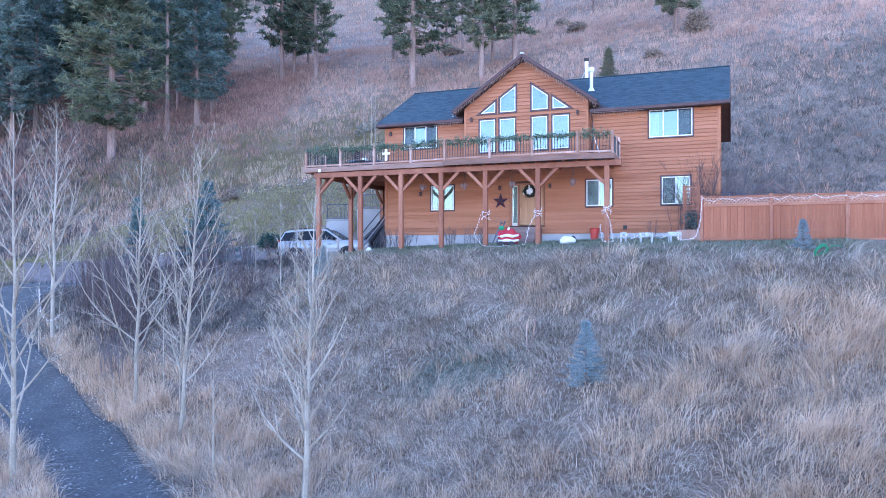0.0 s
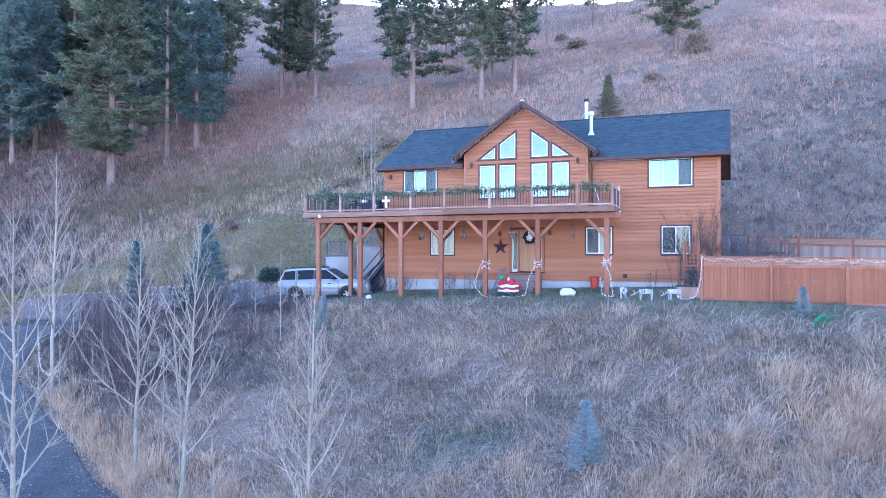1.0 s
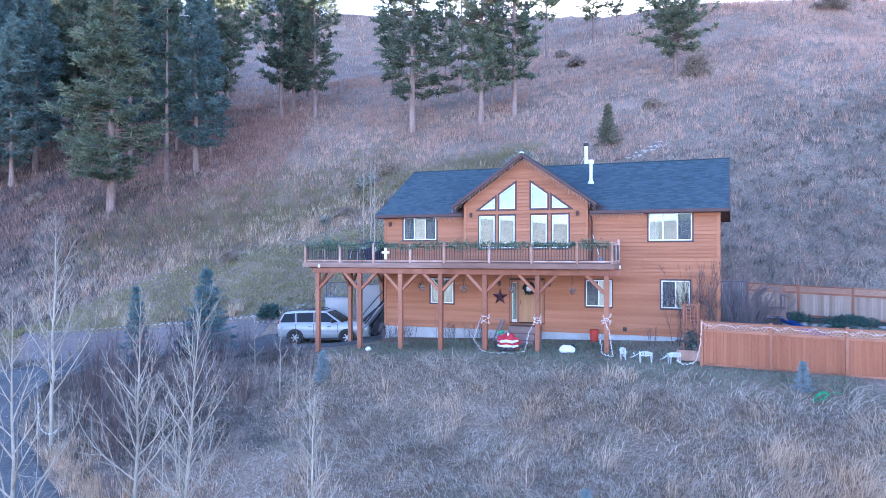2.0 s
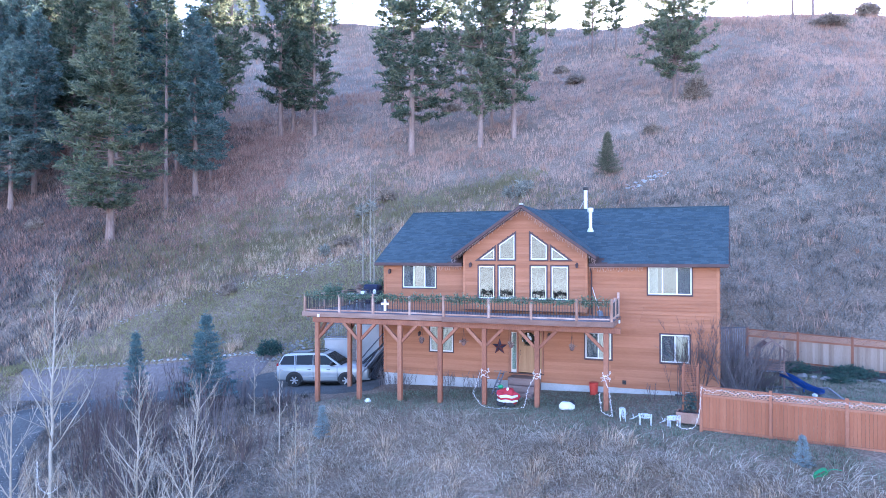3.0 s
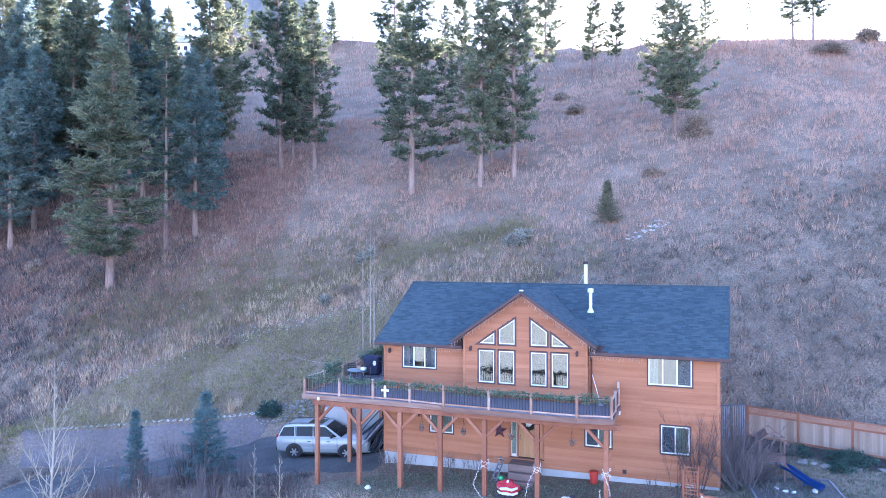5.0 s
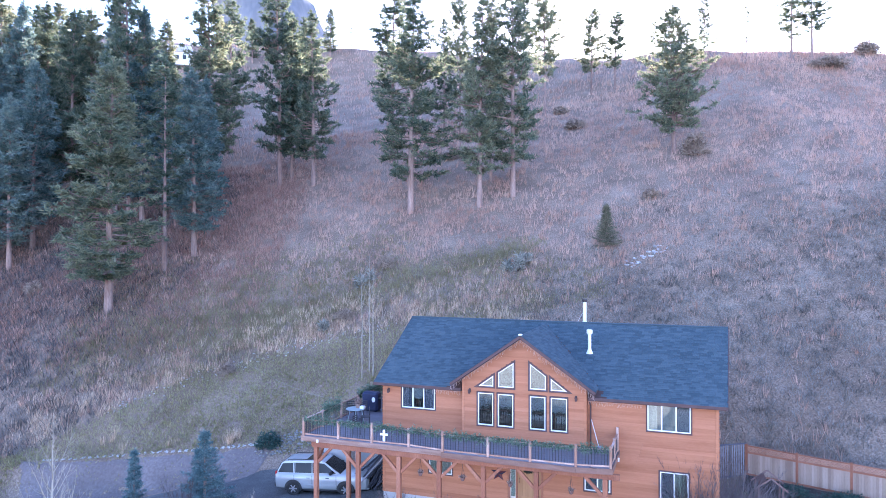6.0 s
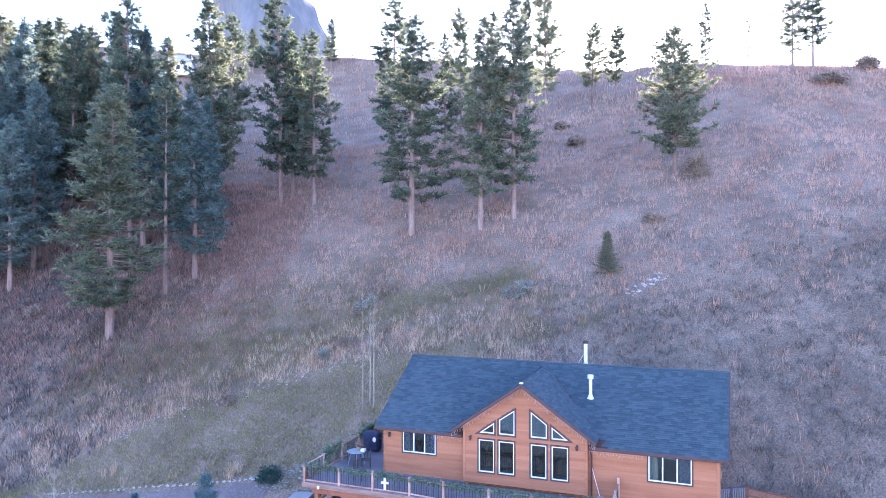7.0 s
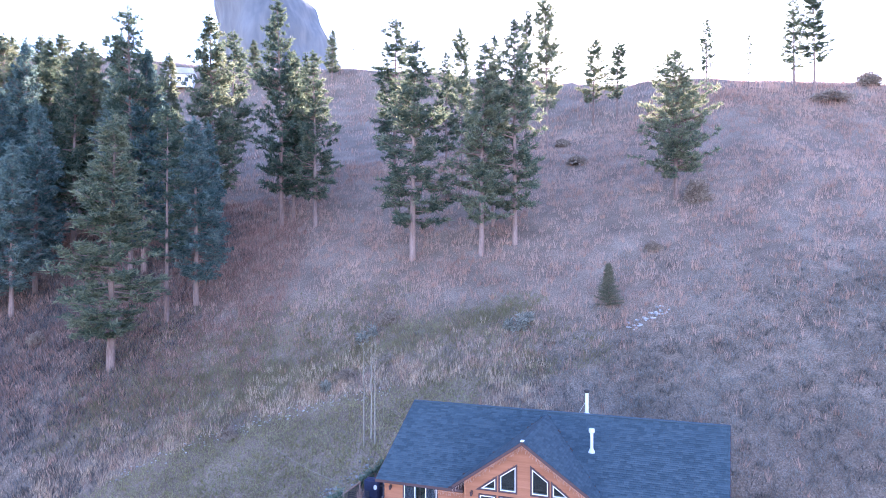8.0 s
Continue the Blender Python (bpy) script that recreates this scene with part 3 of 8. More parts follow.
curtain(lm_, 10.54, 11.10, 2.2, 3.44, 0.14)
curtain(lm_, 11.14, 11.71, 2.2, 3.44, 0.07)
curtain(wl_, 1.12, 1.42, 5.42, 6.55, 0.12)
curtain(wl_, 2.62, 2.91, 5.42, 6.55, 0.12)
curtain(wr_, 13.40, 13.81, 5.3, 6.55, 0.12)
curtain(wr_, 14.67, 15.21, 5.3, 6.5, 0.10)
def insect_screen(parent, hole, k, lites):
    """A screen over one pane of a slider."""
    u0, u1, z0, z1 = hole
    a, b = u0 + (u1 - u0) * k / lites + 0.03, u0 + (u1 - u0) * (k + 1) / lites - 0.03
    part("insect_screen", boxed(a, b, -0.022, -0.018, z0 + 0.055, z1 - 0.055), SCREEN, parent, "dark insect screen over one pane")


insect_screen(wl_, UPPER_LEFT, 0, 3)
insect_screen(wl_, UPPER_LEFT, 2, 3)
insect_screen(wr_, UPPER_RIGHT, 2, 3)
insect_screen(lm_, LOW_MID, 0, 2)
insect_screen(lr_, LOW_RIGHT, 0, 2)
for r in GABLE_RECTS:
    window(r[0], r[1], RECT_Z[0], RECT_Z[1], GAB_V, 1, wall_gable, "tall fixed window in the gable wall")


def inset_outline(shape, d):
    """A convex outline moved inwards by d (outwards if negative)."""
    n = len(shape)
    area = sum(shape[i][0] * shape[(i + 1) % n][1] - shape[(i + 1) % n][0] * shape[i][1] for i in range(n))
    sgn = 1 if area > 0 else -1
    lines = []
    for i in range(n):
        (ax, az), (bx, bz) = shape[i], shape[(i + 1) % n]
        ln = math.hypot(bx - ax, bz - az)
        nx_, nz_ = -(bz - az) / ln * sgn, (bx - ax) / ln * sgn
        lines.append((nx_, nz_, nx_ * ax + nz_ * az + d))
    out = []
    for i in range(n):
        a1, b1, c1 = lines[i - 1]
        a2, b2, c2 = lines[i]
        det = a1 * b2 - a2 * b1
        out.append(((c1 * b2 - c2 * b1) / det, (a1 * c2 - a2 * c1) / det))
    return out


def ring_frame(outer, inner, v0, v1):
    bm = bmesh.new()
    n = len(outer)
    vs = [[bm.verts.new((x, v, z)) for x, z in o] for o, v in ((outer, v0), (inner, v0), (inner, v1), (outer, v1))]
    for i in range(n):
        j = (i + 1) % n
        for k in range(4):
            m = (k + 1) % 4
            bm.faces.new((vs[k][i], vs[k][j], vs[m][j], vs[m][i]))
    bmesh.ops.recalc_face_normals(bm, faces=bm.faces[:])
    return bm


for sh in GABLE_SHAPES:
    w = new("window")
    w.parent = house
    w["label"] = "raked fixed window under the gable peak"
    part("trim", ring_frame(inset_outline(sh, -0.085), sh, GAB_V - 0.052, GAB_V + 0.02), TRIM, w, "dark brown window trim")
    part("window_frame", ring_frame(sh, inset_outline(sh, 0.05), GAB_V - 0.034, GAB_V + 0.05), WHITE, w, "white vinyl window frame")
    p = part("pane", prism(bmesh.new(), inset_outline(sh, 0.04), GAB_V + 0.004, GAB_V + 0.010), GLASS, w)
    p.visible_shadow = False

# entrance
DOORWOOD = material("oak_door", [(0.36, 0.19, 0.09), (0.46, 0.26, 0.13)], 1.5, 0.5, fine=25, stretch=(4, 4, 0.3))
door = new("door")
door.parent = house
door["label"] = "golden oak panelled front door with side light"
bm = bmesh.new()
u0, u1, z0, z1 = DOOR_HOLE
for a in ((u0, u0 + 0.09, z0, z1), (u1 - 0.09, u1, z0, z1), (u0 + 0.09, u1 - 0.09, z1 - 0.09, z1), (7.18, 7.27, z0, z1 - 0.09)):
    box(bm, a[0], a[1], -0.05, 0.10, a[2], a[3], bevel=0.006)
part("door_frame", bm, TIMBER, door)
bm = boxed(7.27, u1 - 0.09, 0.02, 0.07, z0 + 0.03, z1 - 0.09)
for k in range(6):
    a = 7.36 + k * 0.165
    box(bm, a, a + 0.15, 0.008, 0.02, z0 + 0.2, z1 - 0.72, bevel=0.006)
part("door_leaf", bm, DOORWOOD, door)
part("side_light", boxed(u0 + 0.13, 7.14, 0.03, 0.04, z0 + 0.15, z1 - 0.14), GLASS, door).visible_shadow = False
part("side_panel", boxed(u0 + 0.09, 7.18, 0.05, 0.07, z0, z1 - 0.1), CURTAIN, door, "pale blind behind the side light")
part("glass_light", boxed(7.45, 8.25, 0.006, 0.012, z1 - 0.55, z1 - 0.22), WHITE, door, "pale glazed panel in the door top")
bm = bmesh.new()
tube(bm, [(7.36, -0.01, 2.2), (7.36, -0.08, 2.25), (7.36, -0.08, 2.38), (7.36, -0.01, 2.42)], 0.014)
part("door_handle", bm, IRON, door)

# roof: boarded slopes with laid shingles, fascia, soffit
def shingle_field(name, origin, right, up, width, height, keep, parent, seed):
    """Overlapping shingle tabs on a slope; keep says which places on it are covered."""
    rng = random.Random(seed)
    nrm = right.cross(up).normalized()
    V, F = [], []
    step, tab = 0.145, 0.31
    y = -0.02
    while y < height:
        x = -tab * rng.random()
        while x < width:
            w = tab * rng.uniform(0.75, 1.2)
            a, b = max(x, 0), min(x + w - 0.006, width)
            y1 = min(y + step + 0.03, height)
            if b - a > 0.03 and keep((a + b) / 2, y + 0.07):
                lift = 0.024 + rng.uniform(0, 0.008)
                base = len(V)
                for px, py, h in ((a, y, lift), (b, y, lift), (b, y1, 0.004), (a, y1, 0.004), (a, y, 0.0), (b, y, 0.0)):
                    V.append(origin + right * px + up * py + nrm * h)
                F += [(base, base + 1, base + 2, base + 3), (base + 4, base + 5, base + 1, base)]
            x += w
        y += step
    me = raw_mesh(name, [tuple(v) for v in V], F, SHINGLE)
    ob = part(name, me, None, parent)
    ob["kind"] = "stuff"
    return ob


roof = new("roof")
roof.parent = house
roof["label"] = "dark blue-grey asphalt shingle roof"
RU0, RU1 = -0.32, LENGTH + 0.36
EZ = RIDGE_Z - PITCH * (RIDGE_V + OVER)
BACK = 2 * RIDGE_V + OVER
bm = bmesh.new()
for s in (0, 1):
    # the front slope stops short behind the gable wall
    strips = [(RU0, GAB_L - 0.05, -OVER), (GAB_L - 0.05, GAB_R + 0.05, 0.05), (GAB_R + 0.05, RU1, -OVER)] if s == 0 else [(RU0, RU1, BACK)]
    for ua, ub, e in strips:
        ze = EZ + PITCH * (e + OVER) if s == 0 else EZ
        vs = [(ua, e, ze), (ub, e, ze), (ub, RIDGE_V, RIDGE_Z), (ua, RIDGE_V, RIDGE_Z)]
        lo = [(x, y, z - 0.12) for x, y, z in vs]
        a, b = [bm.verts.new(q) for q in vs], [bm.verts.new(q) for q in lo]
        bm.faces.new(a)
        bm.faces.new(b[::-1])
        for i in range(4):
            bm.faces.new((a[i], a[(i + 1) % 4], b[(i + 1) % 4], b[i]))
bmesh.ops.recalc_face_normals(bm, faces=bm.faces[:])
part("roof_deck", bm, SOFFIT, roof, "dark brown roof boards and soffit")
slope_len = math.hypot(RIDGE_V + OVER, RIDGE_Z - EZ)
up = Vector((0, RIDGE_V + OVER, RIDGE_Z - EZ)).normalized()
GR_Z, GR_V0 = 9.50, -0.95


def on_main(px, py):
    """Main slope is left bare where the gable roof covers it."""
    u = RU0 + px
    zz = EZ + py * up.z
    return not (zz < GR_Z - GAB_PITCH * abs(u - GAB_MID) - 0.03)


shingle_field("shingles", Vector((RU0, -OVER, EZ)), Vector((1, 0, 0)), up, RU1 - RU0, slope_len, on_main, roof, 5)
shingle_field("shingles", Vector((RU1, BACK, EZ)), Vector((-1, 0, 0)), Vector((0, -up.y, up.z)), RU1 - RU0, slope_len, lambda a, b: True, roof, 6)
bm = bmesh.new()
box(bm, RU0, RU1, RIDGE_V - 0.13, RIDGE_V + 0.13, RIDGE_Z + 0.0, RIDGE_Z + 0.035)
part("ridge_cap", bm, SHINGLE, roof)
# gable roof
half = 3.52
GE_Z = GR_Z - GAB_PITCH * half
for s in (-1, 1):
    bm = bmesh.new()
    e = GAB_MID + s * half

    def meet(zz):
        return (zz - EZ) / PITCH - OVER

    vs = [(e, GR_V0, GE_Z), (GAB_MID, GR_V0, GR_Z), (GAB_MID, meet(GR_Z), GR_Z), (e, max(meet(GE_Z), GR_V0 + 0.3), GE_Z)]
    a = [bm.verts.new(q) for q in vs]
    b = [bm.verts.new((x, y, z - 0.15)) for x, y, z in vs]
    bm.faces.new(a)
    bm.faces.new(b[::-1])
    for i in range(4):
        bm.faces.new((a[i], a[(i + 1) % 4], b[(i + 1) % 4], b[i]))
    bmesh.ops.recalc_face_normals(bm, faces=bm.faces[:])
    part("roof_deck", bm, SOFFIT, roof, "dark brown roof boards and soffit")
    gup = Vector((-s, 0, GAB_PITCH)).normalized()
    glen = half * math.hypot(1, GAB_PITCH)
    right = Vector((0, -1, 0)) if s < 0 else Vector((0, 1, 0))
    depth = meet(GR_Z) - GR_V0
    org = Vector((e, meet(GR_Z), GE_Z)) if s < 0 else Vector((e, GR_V0, GE_Z))

    def keep(px, py, s=s, gup=gup):
        vv = meet(GR_Z) - px if s < 0 else GR_V0 + px
        zz = GE_Z + py * gup.z
        return vv < meet(zz) + 0.05

    shingle_field("shingles", org, right, gup, depth, glen, keep, roof, 8 + s)
    # rake board
    bm = bmesh.new()
    beam(bm, (e, GR_V0 - 0.02, GE_Z - 0.07), (GAB_MID, GR_V0 - 0.02, GR_Z - 0.07), 0.035, 0.13)
    part("rake_board", bm, TRIM, roof, "dark brown rake board")
part("fascia", boxed(RU0, GAB_MID - half + 0.35, -OVER - 0.03, -OVER, EZ - 0.13, EZ + 0.0), TRIM, roof, "dark brown fascia")
part("fascia", boxed(GAB_MID + half - 0.35, RU1, -OVER - 0.03, -OVER, EZ - 0.13, EZ + 0.0), TRIM, roof, "dark brown fascia")
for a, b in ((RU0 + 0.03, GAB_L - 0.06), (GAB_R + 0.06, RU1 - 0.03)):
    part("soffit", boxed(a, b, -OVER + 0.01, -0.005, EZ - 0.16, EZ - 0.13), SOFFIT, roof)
for u in (RU0 - 0.03, RU1):
    bm = bmesh.new()
    for e in (-OVER, BACK):
        prof = [(e, EZ - 0.18), (e, EZ + 0.01), (RIDGE_V, RIDGE_Z + 0.01), (RIDGE_V, RIDGE_Z - 0.18)]
        a = [bm.verts.new((u, y, z)) for y, z in prof]
        b = [bm.verts.new((u + 0.03, y, z)) for y, z in prof]
        bm.faces.new(a)
        bm.faces.new(b[::-1])
        for i in range(4):
            bm.faces.new((a[i], a[(i + 1) % 4], b[(i + 1) % 4], b[i]))
    bmesh.ops.recalc_face_normals(bm, faces=bm.faces[:])
    part("rake_board", bm, TRIM, roof, "dark brown rake board")


def flare_ends():
    """Splays the roof's ends outwards from front eave to rear, to fit the camera's view."""
    for ob in roof.children:
        for v in ob.data.vertices:
            back = v.co.y + OVER
            v.co.x += 0.048 * back * (min(max((v.co.x - 11.5) / 5.2, 0), 1) - 0.8 * min(max((3.5 - v.co.x) / 3.8, 0), 1))


flare_ends()


def flue(u, v, z0, z1, r, label):
    f = new("flue_pipe")
    f.parent = house
    f["label"] = label
    bm = bmesh.new()
    tube(bm, [(u, v, z0 - 0.1), (u, v, z1)], r, 14)
    part("pipe", bm, FLASHING, f)
    bm = bmesh.new()
    tube(bm, [(u, v, z0 - 0.02), (u, v, z0 + 0.05), (u, v, z0 + 0.2)], [r * 2.2, r * 1.8, r * 1.02], 14)
    part("storm_collar", bm, FLASHING, f)
    return f


f1 = flue(10.38, 2.72, 8.30, 9.3, 0.085, "white metal roof vent pipe with cap")
bm = bmesh.new()
tube(bm, [(10.38, 2.72, 9.28), (10.38, 2.72, 9.32), (10.38, 2.72, 9.5), (10.38, 2.72, 9.52)], [0.10, 0.15, 0.15, 0.08], 14)
part("cap", bm, FLASHING, f1)
f2 = flue(9.69, 5.75, 9.45, 10.72, 0.10, "white metal chimney flue with black rain cap")
bm = bmesh.new()
tube(bm, [(9.69, 5.75, 10.70), (9.69, 5.75, 10.74), (9.69, 5.75, 10.86), (9.69, 5.75, 10.89)], [0.12, 0.15, 0.15, 0.06], 12)
part("cap", bm, CAP, f2, "black rain cap")
bm = bmesh.new()
tube(bm, [(9.69, 5.75, 10.3), (9.0, 6.3, 9.15)], 0.012, 5)
part("stay_wire", bm, FLASHING, f2)

part("ridge_flashing", boxed(GAB_MID - 0.09, GAB_MID + 0.09, GR_V0 - 0.02, GR_V0 + 0.2, GR_Z + 0.0, GR_Z + 0.07, bevel=0.02), WHITE, house, "small pale flashing cap on the gable ridge")


# ---- the raised deck ----
deck = thing("deck", HOUSE, "raised timber deck on braced posts wrapped round the house front", "deck")
D_L, D_R, D_TOP = -3.15, 12.13, 4.24
# front edge: straight, a shallow step forward in the middle, a bent end
EDGE = [(D_L, -2.95), (4.42, -2.98), (4.44, -3.22), (10.62, -3.28), (D_R, -3.02)]


def edge_v(u):
    return float(np.interp(u, [p[0] for p in EDGE], [p[1] for p in EDGE]))


# deck boards run along the front and along the wing beside the house
def deck_board(u0, u1, v0, v1):
    part("deck_plank", boxed(u0, u1, v0, v1, D_TOP - 0.035, D_TOP), FROSTED if v1 < -2.78 else DECKING, deck)


v = -2.92
while v < -0.46:
    deck_board(D_L + 0.05, 4.42 if v < -2.0 else D_R - 0.03, v, v + 0.135)
    if v < -2.0:
        deck_board(4.43, D_R - 0.03, v, v + 0.135)
    v += 0.142
deck_board(4.46, 11.2, -3.19, -2.93)
for a, b in ((D_L + 0.05, -0.06),):
    vv = -0.44
    while vv < 10.2:
        deck_board(a, b, vv, vv + 0.135)
        vv += 0.142
for a, b in ((0.0, GAB_L - 0.02), (GAB_R + 0.02, D_R - 0.03)):
    vv = -0.44
    while vv < -0.13:
        deck_board(a, b, vv, vv + 0.135)
        vv += 0.142
for (a, va), (b, vb) in zip(EDGE, EDGE[1:]):
    if b - a > 0.1:
        bm = bmesh.new()
        beam(bm, (a, va, D_TOP - 0.10), (b, vb, D_TOP - 0.10), 0.045, 0.24, bevel=0.006)
        part("rim_board", bm, RIMWOOD, deck)
bm = bmesh.new()
beam(bm, (D_L, -2.95, D_TOP - 0.10), (D_L, 10.3, D_TOP - 0.10), 0.045, 0.24, bevel=0.006)
part("rim_board", bm, RIMWOOD, deck)
bm = bmesh.new()
beam(bm, (D_R, -3.0, D_TOP - 0.10), (D_R, -0.03, D_TOP - 0.10), 0.045, 0.24, bevel=0.006)
part("rim_board", bm, RIMWOOD, deck)
for u in np.arange(-2.9, 12.0, 0.61):
    part("joist", boxed(u, u + 0.045, -2.9, -0.06, D_TOP - 0.27, D_TOP - 0.04), TIMBER, deck)
for vv in np.arange(0.2, 10.0, 0.61):
    part("joist", boxed(D_L + 0.05, -0.06, vv, vv + 0.045, D_TOP - 0.27, D_TOP - 0.04), TIMBER, deck)

POST_U = [-2.36, -0.02, 2.16, 4.21, 6.37, 8.81, 11.81]
BEAM_V, BEAM_LO, BEAM_HI = -2.80, 3.74, 3.99
part("beam", boxed(-2.6, 12.42, BEAM_V - 0.09, BEAM_V + 0.09, BEAM_LO, BEAM_HI, bevel=0.012), TIMBER, deck, "heavy timber carrying beam")
part("beam", boxed(-2.45, -2.27, -2.7, 10.0, BEAM_LO, BEAM_HI, bevel=0.012), TIMBER, deck, "heavy timber carrying beam")


def timber_post(u, v, top):
    x, y = to_world(u, v)
    g = ground_z(x, y)
    part("post", boxed(u - 0.105, u + 0.105, v - 0.105, v + 0.105, g - 0.25, top, bevel=0.015), TIMBER, deck)


def brace(p, q):
    bm = bmesh.new()
    beam(bm, p, q, 0.13, 0.14, bevel=0.01)
    part("brace", bm, TIMBER, deck)


for i, u in enumerate(POST_U):
    timber_post(u, BEAM_V, BEAM_LO)
    for s in (-1, 1):
        if (i == 0 and s < 0) or (i == len(POST_U) - 1 and s > 0):
            continue
        reach = 0.86
        brace((u + s * 0.09, BEAM_V, 2.98), (u + s * reach, BEAM_V, BEAM_LO + 0.02))
for vv in (0.6, 4.6, 8.8):
    timber_post(-2.36, vv, BEAM_LO)
    for s in (-1, 1):
        brace((-2.36, vv + s * 0.09, 2.98), (-2.36, vv + s * 0.86, BEAM_LO + 0.02))
brace((-2.36, BEAM_V + 0.09, 2.98), (-2.36, BEAM_V + 0.86, BEAM_LO + 0.02))

# railing
RAIL_Z = D_TOP + 0.86


def rail_post(u, v, top):
    part("rail_post", boxed(u - 0.055, u + 0.055, v - 0.055, v + 0.055, D_TOP, top, bevel=0.01), RAILWOOD, deck)


baluster_me = None


def rail_section(p, q):
    """Top and bottom rail between two posts with thin iron balusters."""
    global baluster_me
    p, q = Vector((p[0], p[1], 0)), Vector((q[0], q[1], 0))
    d = (q - p)
    n = d.normalized() * 0.06
    for z, w, h, nm in ((RAIL_Z - 0.03, 0.09, 0.036, "top_rail"), (D_TOP + 0.11, 0.045, 0.075, "bottom_rail")):
        bm = bmesh.new()
        a, b = p + n, q - n
        beam(bm, (a.x, a.y, z), (b.x, b.y, z), w, h, bevel=0.006)
        part(nm, bm, RAILWOOD, deck)
    if baluster_me is None:
        bm = bmesh.new()
        tube(bm, [(0, 0, D_TOP + 0.12), (0, 0, RAIL_Z - 0.04)], 0.015, 6)
        baluster_me = bpy.data.meshes.new("baluster")
        bm.to_mesh(baluster_me)
        bm.free()
    k = max(1, int(d.length / 0.125))
    for i in range(1, k):
        c = p + d * (i / k)
        o = part("baluster", baluster_me, IRON, deck)
        o.location = (c.x, c.y, 0)


FRONT_POSTS = [-3.05, -1.08, 0.76, 2.70, 4.50, 6.68, 8.62, 10.62, 12.06]
inner = 0.08
pts = [(u, edge_v(u) + inner) for u in FRONT_POSTS]
for i, (u, vv) in enumerate(pts):
    rail_post(u, vv, RAIL_Z + (0.12 if i in (2, 4, 7, 8) else 0.04))
for a, b in zip(pts, pts[1:]):
    rail_section(a, b)
right_pts = [pts[-1], (12.06, -1.6), (12.06, -0.22)]
for p in right_pts[1:]:
    rail_post(p[0], p[1], RAIL_Z + 0.26 if p[1] > -1 else RAIL_Z + 0.1)
for a, b in zip(right_pts, right_pts[1:]):
    rail_section(a, b)
left_pts = [pts[0], (-3.05, -1.0), (-3.05, 1.0), (-3.05, 3.0), (-3.05, 5.0), (-3.05, 7.0), (-3.05, 9.0), (-3.05, 10.2)]
for p in left_pts[1:]:
    rail_post(p[0], p[1], RAIL_Z + 0.04)
for a, b in zip(left_pts, left_pts[1:]):
    rail_section(a, b)
part("cap_light", boxed(-2.26, -2.14, -3.02, -2.96, 4.0, 4.16, bevel=0.01), WHITE, deck, "small white lamp on the rim")
part("cap_light", boxed(12.14, 12.22, -1.0, -0.9, 4.0, 4.16, bevel=0.01), WHITE, deck, "small white lamp on the rim")

